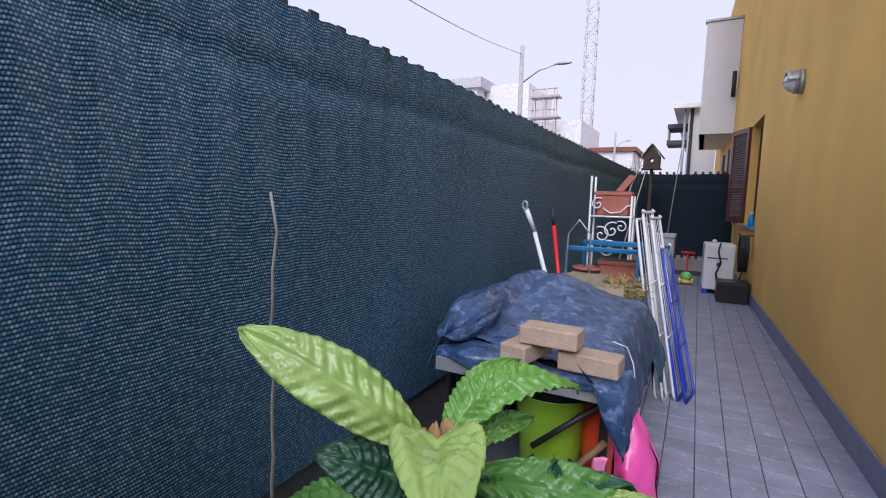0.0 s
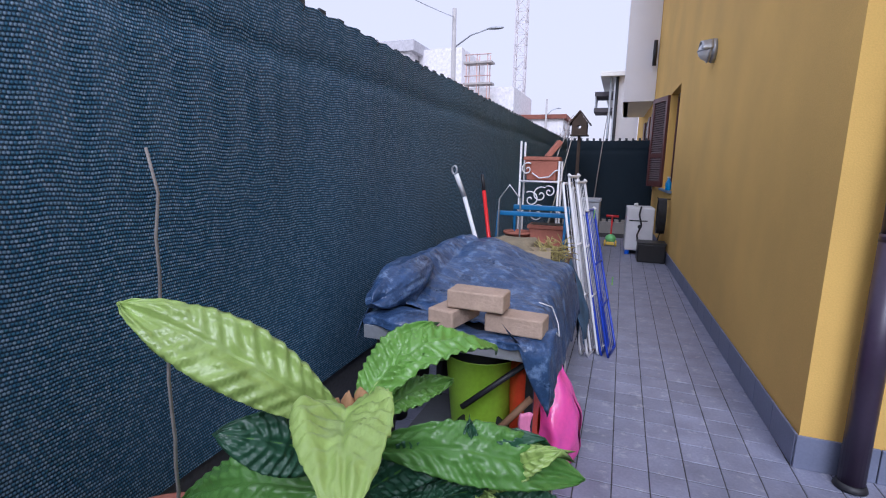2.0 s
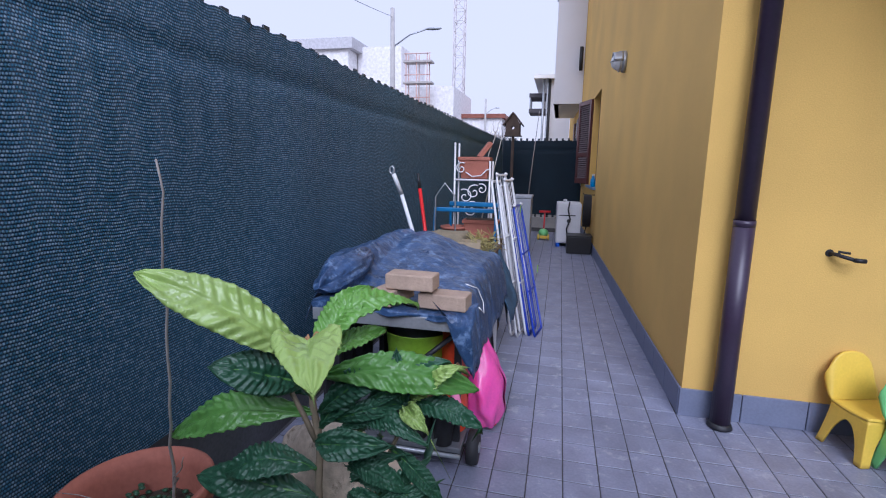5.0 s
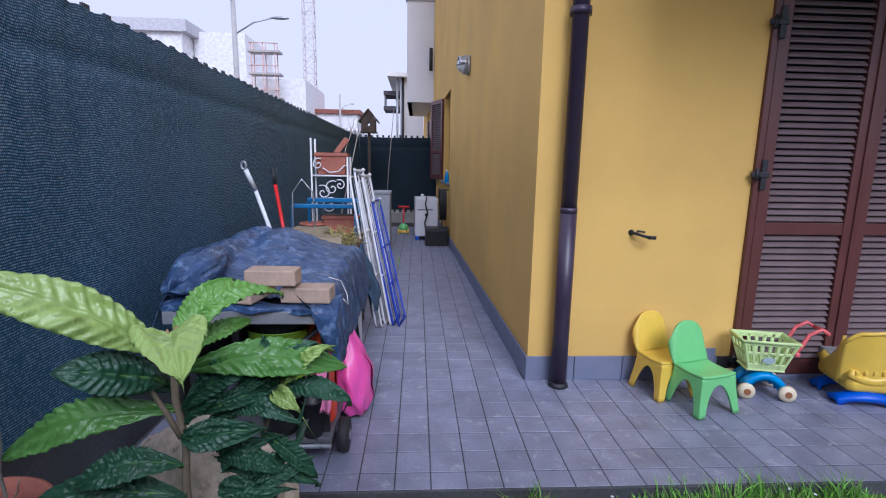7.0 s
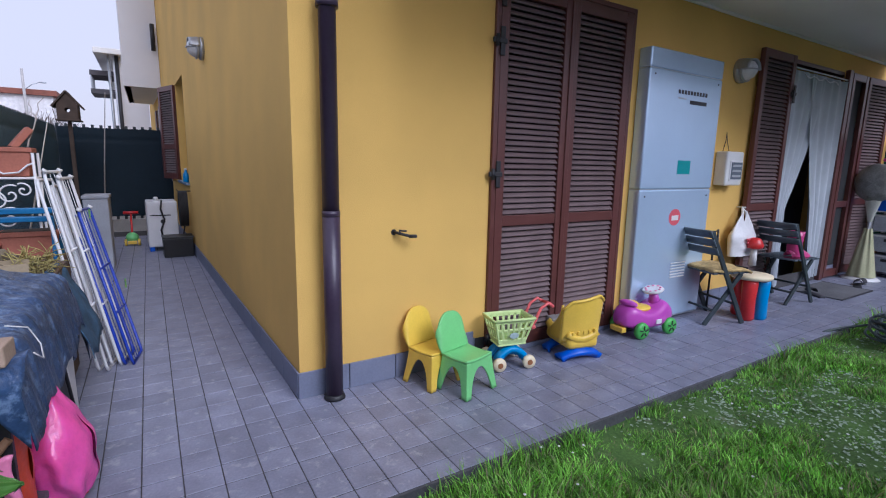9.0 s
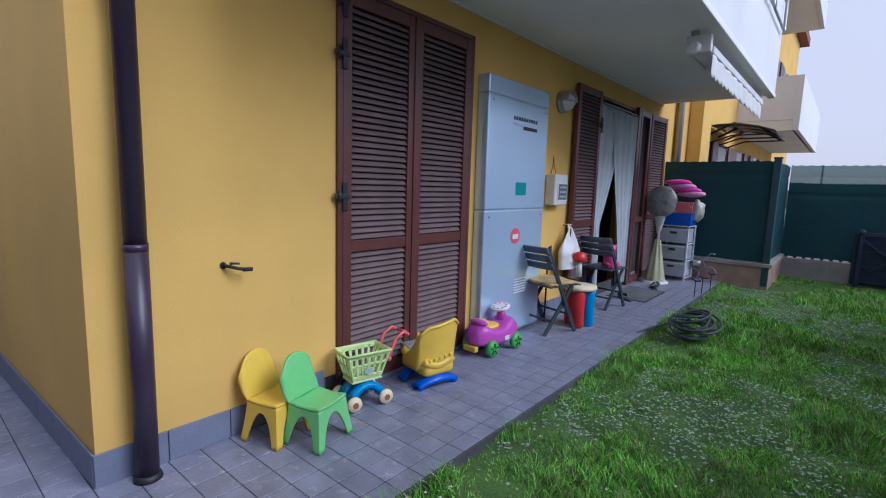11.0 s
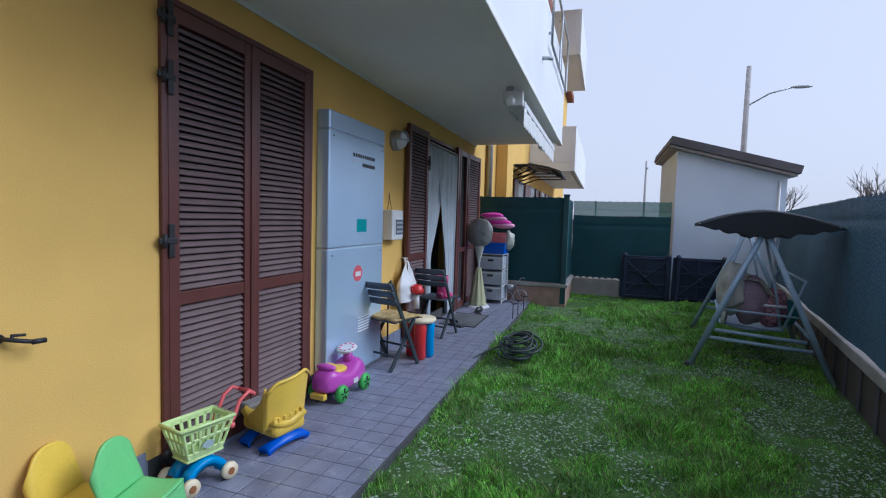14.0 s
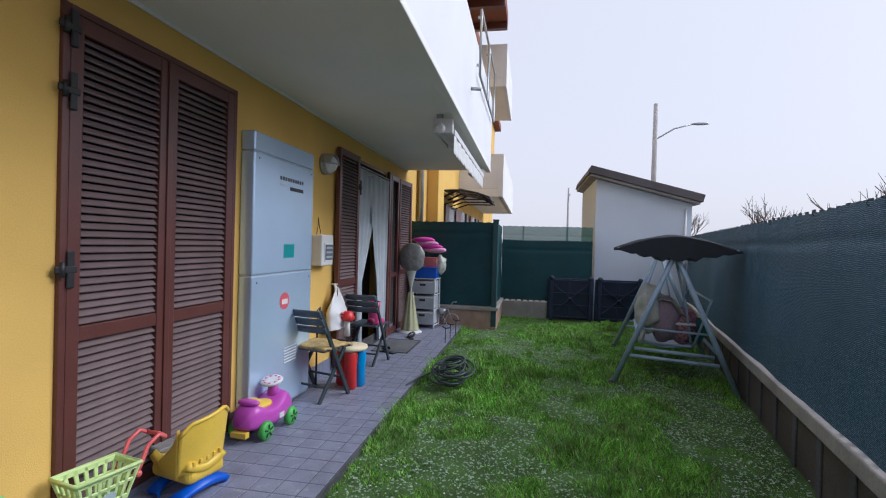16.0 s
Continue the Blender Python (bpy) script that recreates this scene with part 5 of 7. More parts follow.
# drying racks leaning together
def drying_rack(foot, top, half, mat, label, wires=9):
    """A folded airer: two looped tubes with wires between, from foot to top."""
    r = thing("drying_rack", label, "drying rack", group="folded drying racks")
    f, t = Vector(foot), Vector(top)
    side_ = Vector((0.18, 1.0, 0)).normalized() * half
    for off, k in ((Vector((0, 0, 0)), 1.0), (Vector((-0.045, 0.02, 0.0)), 0.96)):
        a, b_, c, d = f - side_ + off, t - side_ * 0.9 + off, t + side_ * 0.9 + off, f + side_ + off
        b_ = a.lerp(b_, k)
        c = d.lerp(c, k)
        up = (b_ - a).normalized() * 0.03
        part("frame", tube([a + up, a.lerp(b_, 0.5), b_ - up, b_ + side_ * 0.12, c - side_ * 0.12, c - up, d.lerp(c, 0.5), d + up, d - side_ * 0.1, a + side_ * 0.1], 0.009, n=8, closed=True), mat, r)
        for i in range(wires):
            s = -0.8 + 1.6 * i / max(1, wires - 1)
            part("wire", tube([f + side_ * s + off, t.lerp(f, 1 - k) + side_ * s * 0.9 + off], 0.002, n=5), mat, r)
    part("cross_bar", tube([f.lerp(t, 0.33) - side_, f.lerp(t, 0.33) + side_], 0.007), mat, r)
    part("cross_bar", tube([f.lerp(t, 0.62) - side_, f.lerp(t, 0.62) + side_], 0.007), mat, r)
    for s in (-1, 1):
        part("cap", tube([t + side_ * s * 0.88, t + side_ * s * 0.88 + Vector((0.01, 0, 0.015))], 0.014), WHITE_PLASTIC, r)
    return r


drying_rack((-0.896, 1.006, 0.012), (-1.10, 1.08, 1.19), 0.125, WHITE_PAINT, "white metal drying rack folded and leaning upright", 4)
BLUET = material("cobalt_enamel", (0.02, 0.05, 0.42), 0.35, coarse=6, spread=0.15)
drying_rack((-0.835, 1.06, 0.012), (-1.06, 1.20, 1.15), 0.115, WHITE_PAINT, "second white drying rack leaning behind the other", 5)
drying_rack((-0.768, 1.04, 0.012), (-0.990, 1.30, 0.95), 0.12, BLUET, "cobalt blue metal rack leaning on the drying racks", 5)
peg = thing("peg_cluster", "green and yellow pegs clipped to the blue rack", "pegs", pose(-0.80, 1.16, 0.48))
for i in range(9):
    part("peg", box(-0.005, 0.005, -0.004, 0.004, -0.03, 0.03, 0.002, 1, m=pose(0.03 * noise.noise((i, 1, 0)), 0.03 * noise.noise((i, 2, 0)), 0.05 * noise.noise((i, 3, 0)), 40 * noise.noise((i, 4, 0)), 50 * noise.noise((i, 5, 0)), 0)), (YEL, GRN, SKYBLUE)[i % 3], peg)
peg2 = copy_thing(peg, pose(-0.955, 1.22, 0.93))

# far end of the alley
chest = thing("storage_box", "pale grey plastic storage box at the end of the racks", "storage box", pose(-1.16, 4.4, 0))
part("body", box(-0.12, 0.12, -0.2, 0.2, 0, 0.82, 0.015, 3), material("pale_grey_plastic", (0.36, 0.38, 0.43), 0.5), chest)
part("lid", box(-0.13, 0.13, -0.21, 0.21, 0.822, 0.86, 0.01, 3), bpy.data.materials["pale_grey_plastic"], chest)
washer = thing("washing_machine", "white boxy appliance standing by the alley wall", "appliance", AL @ pose(-0.34, 5.55, 0))
part("body", box(-0.19, 0.19, -0.25, 0.25, 0.06, 0.70, 0.02, 3), WHITE_PAINT, washer)
part("control_panel", box(-0.15, 0.1, -0.256, -0.2505, 0.50, 0.515, 0.001), BLACK_IRON, washer)
part("dial", lathe([(0.03, 0), (0.028, 0.012)], n=18, m=Matrix.Translation((0.0, -0.251, 0.42)) @ pose(0, 0, 0, 90)), BLACK_IRON, washer)
part("hose", tube([(0.0, -0.27, 0.72), (-0.02, -0.29, 0.60), (0.02, -0.28, 0.45), (-0.03, -0.28, 0.30), (0.01, -0.27, 0.07)], 0.012), BLACK_IRON, washer)
part("top_jar", lathe([(0.03, 0.70), (0.03, 0.74), (0.02, 0.75)], n=14, m=Matrix.Translation((-0.06, 0, 0))), WHITE_PLASTIC, washer)
for x in (-0.15, 0.15):
    part("foot", box(x - 0.03, x + 0.03, -0.24, 0.24, 0.0, 0.06, 0.004), BLUE, washer)
bb = thing("black_crate", "black plastic crate on the tiles against the wall", "crate", AL @ pose(-0.20, 4.85, 0))
part("body", box(-0.18, 0.17, -0.15, 0.15, 0.0, 0.25, 0.012, 2), PLANTPOT, bb)
part("rim", box(-0.19, 0.18, -0.16, 0.16, 0.252, 0.272, 0.005), PLANTPOT, bb)
coil = thing("cable_coil", "black cable coil hanging on the yellow wall", "cable", AL @ pose(-0.03, 4.98, 0.62) @ Matrix.Scale(1.25, 4))
for k in range(7):
    part("loop", tube([(-0.02 - 0.012 * k, (0.10 + 0.02 * noise.noise((k, 1, 0))) * math.cos(a), (0.19 + 0.03 * noise.noise((k, 2, 0))) * math.sin(a)) for a in [j * math.pi / 12 for j in range(24)]], 0.007, n=6, closed=True), BLACK_IRON, coil)
part("hook", tube([(0.03, 0, 0.19), (-0.1, 0, 0.19), (-0.11, 0, 0.21)], 0.006), BLACK_IRON, coil)
part("dangling_end", tube([(-0.05, 0.02, -0.18), (-0.07, 0.06, -0.30), (-0.10, 0.04, -0.36)], 0.007, n=6), BLACK_IRON, coil)
mower = thing("toy_mower", "small green and yellow toy mower with a red handle", "toy", pose(-0.90, 6.0, 0))
part("body", blob(0, 0, 0.12, 0.085, 0.09, 0.075, sub=3), GRN, mower)
for x in (-0.085, 0.085):
    part("wheel", lathe([(0.05, -0.015), (0.05, 0.015)], n=18, m=Matrix.Translation((x, -0.03, 0.05)) @ pose(0, 0, 0, 0, 90, 0)), YEL, mower)
part("bumper", box(-0.06, 0.06, -0.11, -0.09, 0.03, 0.08, 0.006), YEL, mower)
part("handle", tube([(0, 0.05, 0.15), (0, 0.22, 0.46)], 0.014), RED, mower)
part("grip", tube([(-0.10, 0.22, 0.47), (0.10, 0.22, 0.47)], 0.022), RED, mower)
WEATHERED = material("weathered_wood", (0.085, 0.06, 0.045), 0.85, coarse=8, fine=90, spread=0.25, relief=0.3)
house = thing("birdhouse", "brown wooden birdhouse on a post", "birdhouse", pose(-1.55, 6.5, 0))
part("post", box(-0.025, 0.025, -0.025, 0.025, 0, 1.80, 0.004), WEATHERED, house)
part("floor", box(-0.15, 0.15, -0.14, 0.14, 1.80, 1.82, 0.003), WEATHERED, house)
b = bmesh.new()
vs = [b.verts.new(p) for p in ((-0.12, -0.12, 1.82), (0.12, -0.12, 1.82), (0.12, -0.12, 2.03), (0, -0.12, 2.19), (-0.12, -0.12, 2.03))]
hole = [b.verts.new((0.032 * math.cos(a), -0.12, 1.95 + 0.032 * math.sin(a))) for a in [2 * math.pi * k / 15 for k in range(15)]]
es = [b.edges.new((vs[i], vs[(i + 1) % 5])) for i in range(5)] + [b.edges.new((hole[i], hole[(i + 1) % 15])) for i in range(15)]
bmesh.ops.triangle_fill(b, use_beauty=True, edges=es)
bmesh.ops.solidify(b, geom=b.faces[:], thickness=0.015)
b2 = b.copy()
part("front", b, WEATHERED, house)
b2.transform(pose(0, 0.23, 0))
part("back", b2, WEATHERED, house)
for s in (-1, 1):
    part("side", box(s * 0.12 - 0.008, s * 0.12 + 0.008, -0.105, 0.10, 1.82, 2.03, 0.002), WEATHERED, house)
    part("roof", box(-0.012, 0.012, -0.16, 0.15, 0, 0.29, 0.003, m=Matrix.Translation((s * 0.18, 0, 1.985)) @ pose(0, 0, 0, 0, -s * 38.5, 0)), WEATHERED, house)
twig("leaning_stick", [(-1.32, 7.3, 0.0), (-1.24, 7.4, 1.2), (-1.14, 7.45, 2.35)], 0.014, "long pale stick leaning at the alley's end")

# ---- the plant by the fence ----
def leaf_material(name, a, b, rough=0.4):
    return material(name, tuple((p + q) / 2 for p, q in zip(a, b)), rough, coarse=16, fine=150, spread=0.10, relief=0.22)


LEAF_NEW = leaf_material("young_leaf", (0.28, 0.41, 0.09), (0.36, 0.48, 0.13), 0.32)
LEAF_FRESH = leaf_material("fresh_leaf", (0.13, 0.29, 0.04), (0.17, 0.34, 0.06), 0.33)
LEAF_MID = leaf_material("mid_leaf", (0.085, 0.22, 0.035), (0.12, 0.26, 0.05), 0.35)
LEAF_OLD = leaf_material("old_leaf", (0.026, 0.085, 0.040), (0.036, 0.105, 0.054), 0.4)
STEM = material("plant_stem", (0.25, 0.20, 0.13), 0.85, spread=0.25)


def big_leaf(parent, base, tip, width, up=(0, 0, 1), bend=0.08, mat=None, fold=0.25, droop=0.0, seed=0.0, turn=0.0):
    """A long ribbed leaf from base to tip: V-folded, corrugated between its side veins, with a toothed edge."""
    base, tip = Vector(base), Vector(tip)
    d = tip - base
    L = d.length
    d.normalize()
    upv = (Vector(up) - d * Vector(up).dot(d)).normalized()
    upv.rotate(Matrix.Rotation(radians(turn), 3, d))
    s = d.cross(upv).normalized()

    def at(u, v):
        a = 2 * v - 1
        w = width * 0.36 * (math.sin(math.pi * u ** 1.15) ** 0.75 * 0.97 + 0.03) * (1.0 if u < 0.97 else 0.6)
        tooth = 1 + 0.035 * (abs(((u * 26) % 1) - 0.5) * 2 - 0.5) * (abs(a) > 0.93)
        mid = base + d * (L * u) + upv * (bend * math.sin(math.pi * u) - droop * u * u)
        rib = 0.0056 * (0.7 + 0.8 * noise.noise((u * 9, a * 2, seed))) * math.cos(2 * math.pi * (u * 15 - abs(a) * 1.6 + 0.6 * noise.noise((u * 4, seed, 1)))) * min(1, abs(a) * 3) * math.sin(math.pi * u)
        lift = fold * w * abs(a) ** 0.9 - 0.18 * w * abs(a) ** 3
        groove = -0.004 * math.exp(-(a / 0.07) ** 2)
        n = 0.012 * noise.noise((u * 3 + seed, a * 2, seed)) + 0.006 * noise.noise((u * 12, a * 4, seed))
        return mid + s * (a * w * tooth) + upv * (lift + rib + groove + n)
    lf = part("leaf", sheet(at, 64, 24, 0.0012), mat, parent)
    part("midrib", tube([at(k / 16, 0.5) - upv * 0.002 for k in range(17)], 0.0045, n=5, r2=0.0012), LEAF_NEW if mat in (LEAF_NEW, LEAF_FRESH) else LEAF_MID, lf)
    return lf


plant = thing("loquat_plant", "young loquat with large ribbed leaves by the fence", "plant")
J = (-1.12, -1.74, 0.875)
B = (-0.95, -1.68, 0.772)
part("stem", tube(wander((-1.12, -1.70, -0.05), J, 10, 0.012, 3), 0.011, n=10, r2=0.007), STEM, plant)
part("branch", tube(wander((-1.115, -1.69, 0.22), B, 9, 0.014, 9), 0.007, n=8, r2=0.004), STEM, plant)
part("branch", tube(wander((-1.12, -1.735, 0.70), (-1.165, -1.775, 0.86), 5, 0.008, 4), 0.006, n=6, r2=0.004), STEM, plant)
part("branch", tube(wander((-1.115, -1.70, 0.36), (-1.01, -1.70, 0.60), 6, 0.012, 14), 0.005, n=6, r2=0.003), STEM, plant)
BUD = material("bud_brown", (0.36, 0.20, 0.09), 0.8)
for k in range(5):
    part("bud", blob(-1.118 + 0.011 * (k - 2), -1.755 + 0.01 * (k % 2), 0.895 + 0.006 * k, 0.008, 0.008, 0.024, rough=0.4, seed=k), BUD, plant)
# crown: pale young leaves round the tip
big_leaf(plant, (-1.12, -1.75, 0.875), (-1.362, -1.893, 1.066), 0.128, up=(0.50, -0.72, 0.80), bend=0.050, mat=LEAF_NEW, fold=0.10, seed=1)
big_leaf(plant, J, (-0.962, -1.545, 0.945), 0.115, up=(-0.35, -0.75, 0.70), bend=0.075, mat=LEAF_FRESH, fold=0.22, droop=0.0, seed=2)
big_leaf(plant, J, (-1.050, -1.62, 1.000), 0.105, up=(-0.15, -0.95, 0.25), bend=0.03, mat=LEAF_FRESH, fold=0.22, seed=3)
big_leaf(plant, (-1.115, -1.76, 0.885), (-0.990, -1.975, 0.950), 0.155, up=(0.1, -0.3, 1), bend=0.055, mat=LEAF_NEW, fold=0.30, droop=0.015, seed=4)
big_leaf(plant, (-1.14, -1.74, 0.86), (-1.02, -1.60, 0.90), 0.07, up=(-0.2, -0.8, 0.5), bend=0.02, mat=LEAF_FRESH, fold=0.25, seed=32)
# whorl below the crown
big_leaf(plant, (-1.14, -1.73, 0.815), (-1.255, -1.86, 0.895), 0.115, up=(0.3, -0.8, 0.7), bend=0.03, mat=LEAF_OLD, fold=0.15, seed=6)
big_leaf(plant, (-1.13, -1.72, 0.79), (-1.36, -1.66, 0.80), 0.12, up=(0.2, -0.6, 1), bend=0.04, mat=LEAF_OLD, fold=0.2, seed=7)
big_leaf(plant, (-1.12, -1.74, 0.765), (-1.445, -1.76, 0.675), 0.125, up=(0.15, -0.6, 1), bend=0.055, mat=LEAF_MID, fold=0.15, seed=8)
big_leaf(plant, (-1.11, -1.745, 0.845), (-0.800, -1.66, 0.825), 0.115, up=(0, -0.75, 0.8), bend=0.055, mat=LEAF_MID, fold=0.18, droop=0.02, seed=10)
big_leaf(plant, (-1.11, -1.74, 0.765), (-0.945, -1.71, 0.885), 0.085, up=(-0.3, -0.9, 0.3), bend=0.03, mat=LEAF_OLD, fold=0.25, seed=11)
big_leaf(plant, (-1.11, -1.735, 0.73), (-0.99, -1.70, 0.87), 0.08, up=(-0.3, -0.9, 0.3), bend=0.025, mat=LEAF_OLD, fold=0.25, seed=12)
big_leaf(plant, (-1.115, -1.745, 0.70), (-0.96, -1.80, 0.755), 0.08, up=(-0.2, -0.9, 0.5), bend=0.03, mat=LEAF_OLD, fold=0.3, droop=0.03, seed=13)
big_leaf(plant, (-1.12, -1.74, 0.645), (-1.305, -1.78, 0.625), 0.11, up=(0.1, -0.5, 1), bend=0.045, mat=LEAF_OLD, fold=0.12, seed=9)
big_leaf(plant, (-1.12, -1.735, 0.57), (-1.39, -1.76, 0.59), 0.12, up=(0.1, -0.6, 1), bend=0.03, mat=LEAF_OLD, fold=0.12, seed=15)
big_leaf(plant, (-1.12, -1.73, 0.58), (-1.20, -1.80, 0.46), 0.09, up=(0.1, -0.8, 0.5), bend=0.03, mat=LEAF_OLD, fold=0.25, seed=16)
big_leaf(plant, (-1.11, -1.72, 0.48), (-0.86, -1.78, 0.50), 0.10, up=(0, -0.5, 1), bend=0.045, mat=LEAF_OLD, fold=0.25, droop=0.02, seed=17)
big_leaf(plant, (-1.12, -1.71, 0.40), (-1.33, -1.80, 0.38), 0.10, up=(0, -0.5, 1), bend=0.03, mat=LEAF_OLD, fold=0.3, seed=18)
# side branch
big_leaf(plant, B, (-0.835, -1.70, 0.880), 0.066, up=(-0.4, -0.7, 0.6), bend=0.02, mat=LEAF_NEW, fold=0.2, seed=20)
big_leaf(plant, B, (-0.955, -1.72, 0.905), 0.055, up=(0.2, -0.9, 0.3), bend=0.02, mat=LEAF_OLD, fold=0.2, seed=21)
big_leaf(plant, B, (-0.790, -1.69, 0.755), 0.070, up=(0, -0.6, 1), bend=0.03, mat=LEAF_OLD, fold=0.3, seed=22)
big_leaf(plant, B, (-0.885, -1.75, 0.765), 0.055, up=(0, -0.7, 0.6), bend=0.02, mat=LEAF_NEW, fold=0.3, seed=23)
big_leaf(plant, (-0.98, -1.685, 0.68), (-0.855, -1.72, 0.60), 0.055, up=(0.3, -0.7, 0.6), bend=0.03, mat=LEAF_OLD, fold=0.35, droop=0.03, seed=24)
big_leaf(plant, (-1.01, -1.685, 0.56), (-0.87, -1.72, 0.60), 0.040, up=(0, -0.6, 1), bend=0.04, mat=LEAF_OLD, fold=0.4, droop=0.04, seed=25)
rs = random.Random(21)
for i in range(20):
    z = 0.34 + 0.024 * i
    base = (-1.105 + 0.09 * rs.random(), -1.69 - 0.05 * rs.random(), z)
    a = rs.uniform(-0.9, 0.6)
    reach = 0.10 + 0.07 * rs.random()
    big_leaf(plant, base, (base[0] + reach * math.cos(a), base[1] + 0.5 * reach * math.sin(a), z + rs.uniform(-0.06, 0.13)), rs.uniform(0.045, 0.070), up=(-0.4, -0.8, 0.4), bend=0.03, mat=LEAF_OLD, fold=0.4, droop=0.03, seed=40 + i, turn=rs.uniform(-50, 50))

TUFF = material("tufa_stone", (0.62, 0.52, 0.39), 0.95, coarse=7, fine=60, spread=0.25, relief=0.9, wear_sheen=(0.20, 0.15, 0.10), wear_sheen_at=0.58)


def rock(m, r, label, seed):
    ob = tagged(link("rock", blob(0, 0, r[2] * 0.9, *r, sub=4, rough=0.35, seed=seed), TUFF), label, "rock", group="tufa rocks")
    for v in ob.data.vertices:
        v.co += v.co.normalized() * 0.012 * noise.noise(v.co * 22)
    ob.matrix_basis = m
    return ob


rock(pose(-1.22, -1.43, -0.06), (0.24, 0.16, 0.33), "large pale tufa rock behind the plant", 1)
rock(pose(-1.36, -1.55, -0.06), (0.14, 0.13, 0.22), "pale tufa rock beside the terracotta pot", 5)
rock(pose(-1.05, -1.38, -0.06), (0.12, 0.10, 0.14), "small tufa rock at the patio's edge", 9)
rock(pose(-1.40, -1.80, -0.06), (0.13, 0.09, 0.09), "flat brown tufa stone before the pot", 13)
block = thing("stone_block", "rough stone block under the terracotta pot", "stone block", pose(-1.62, -1.72, -0.06))
part("block", box(-0.17, 0.17, -0.15, 0.15, 0, 0.23, 0.03, 3), TUFF, block)
pot = thing("terracotta_pot", "large round terracotta pot with soil and a dry stalk", "plant pot", pose(-1.60, -1.72, 0.17) @ Matrix.Diagonal((0.85, 0.85, 1, 1)))
part("body", lathe([(0.13, 0.0), (0.17, 0.16), (0.18, 0.27), (0.195, 0.275), (0.198, 0.325), (0.183, 0.33), (0.17, 0.29), (0.16, 0.16)], n=48, cap=False), TERRA, pot)
part("soil", sheet(lambda u, v: (0.165 * v * math.cos(2 * math.pi * u), 0.165 * v * math.sin(2 * math.pi * u), 0.215 + 0.018 * noise.noise((u * 9, v * 6, 0))), 32, 10), SOIL, pot)
weeds = bmesh.new()
rs = random.Random(8)
for i in range(90):
    a, rr = rs.uniform(0, 6.28), 0.15 * math.sqrt(rs.random())
    c = Vector((rr * math.cos(a), rr * math.sin(a), 0.225 + rs.uniform(0, 0.03)))
    blob(c.x, c.y, c.z, 0.012, 0.009, 0.004, weeds, 1, m=None)
tagged(part("weed_cover", weeds, LEAF_OLD, pot, "small dark weeds on the soil"), kind="stuff")
stalk = thing("dry_stalk", "thin dry grey stalk rising from the pot", "stalk")
part("stem", tube(wander((-1.50, -1.72, 0.38), (-1.315, -1.87, 1.255), 16, 0.014, 6), 0.0038, n=6, r2=0.0018), TWIG, stalk)
part("side_twig", tube(wander((-1.46, -1.75, 0.55), (-1.38, -1.80, 0.66), 6, 0.012, 3), 0.0022, n=5, r2=0.001), TWIG, stalk)
part("side_twig", tube(wander((-1.50, -1.72, 0.42), (-1.74, -1.78, 0.50), 8, 0.02, 5), 0.002, n=5, r2=0.001), TWIG, stalk)

# ---- far end of the patio ----
mat_ = thing("door_mat", "grey door mat lying before the open door", "door mat", pose(5.62, -0.33, 0))
part("mat", box(-0.36, 0.42, -0.24, 0.22, 0.001, 0.014, 0.005), material("grey_mat", (0.14, 0.14, 0.15), 0.95, fine=160, spread=0.3, relief=0.8), mat_)
part("edge", tube([(-0.36, -0.25, 0.008), (0.43, -0.25, 0.008), (0.43, 0.22, 0.008)], 0.008), BLACK_IRON, mat_)
for k, (x, y, a) in enumerate(((6.20, -0.40, 20), (6.34, -0.36, -10), (5.25, -0.35, 60))):
    sh = thing("slipper", "black rubber slipper lying on the patio", "slipper", pose(x, y, 0.001 if k < 2 else 0.0145, 0, 0, a), group="slippers")
    part("sole", sheet(lambda u, v: (-0.11 + 0.22 * u, (-0.04 + 0.08 * v) * math.sin(math.pi * (0.12 + 0.76 * u)) ** 0.4, 0.004), 14, 6, 0.02), INK, sh)
    part("strap", sheet(lambda u, v: (0.01 + 0.08 * u, 0.042 * math.cos(math.pi * v), 0.02 + 0.045 * math.sin(math.pi * v)), 6, 10, 0.005), INK, sh)
FILM = material("cloudy_film", (0.55, 0.56, 0.50), 0.3, coarse=10, fine=60, spread=0.12, relief=0.6)
fan = thing("standing_fan", "standing fan wrapped in a cloudy plastic bag", "fan", pose(6.72, -0.25, 0))
part("base", lathe([(0.02, 0.05), (0.16, 0.03), (0.19, 0.005), (0.19, 0.0)], n=32), WHITE_PLASTIC, fan)
part("pole", tube([(0, 0, 0.03), (0, 0, 1.12)], 0.018), GREY_METAL, fan)
part("skirt", sheet(lambda u, v: ((0.04 + 0.10 * v + 0.012 * math.sin(u * 50)) * math.cos(2 * math.pi * u), (0.04 + 0.10 * v) * math.sin(2 * math.pi * u), 0.62 - 0.58 * v), 40, 12), material("yellowed_film", (0.50, 0.50, 0.30), 0.35, relief=0.5), fan, "yellowed plastic skirt")


def cage(u, v):
    a, b_ = 2 * math.pi * u, math.pi * v
    r = 1 + 0.06 * noise.noise((math.cos(a) * 2, math.sin(a) * 2, v * 3))
    return (0.10 * math.cos(b_) * r, 0.21 * math.sin(b_) * math.cos(a) * r, 1.16 + 0.23 * math.sin(b_) * math.sin(a) * r)


part("wrapped_head", sheet(cage, 32, 18), material("grey_film", (0.26, 0.26, 0.25), 0.3, coarse=9, relief=0.6, spread=0.3), fan, "grey fan head inside crumpled plastic")
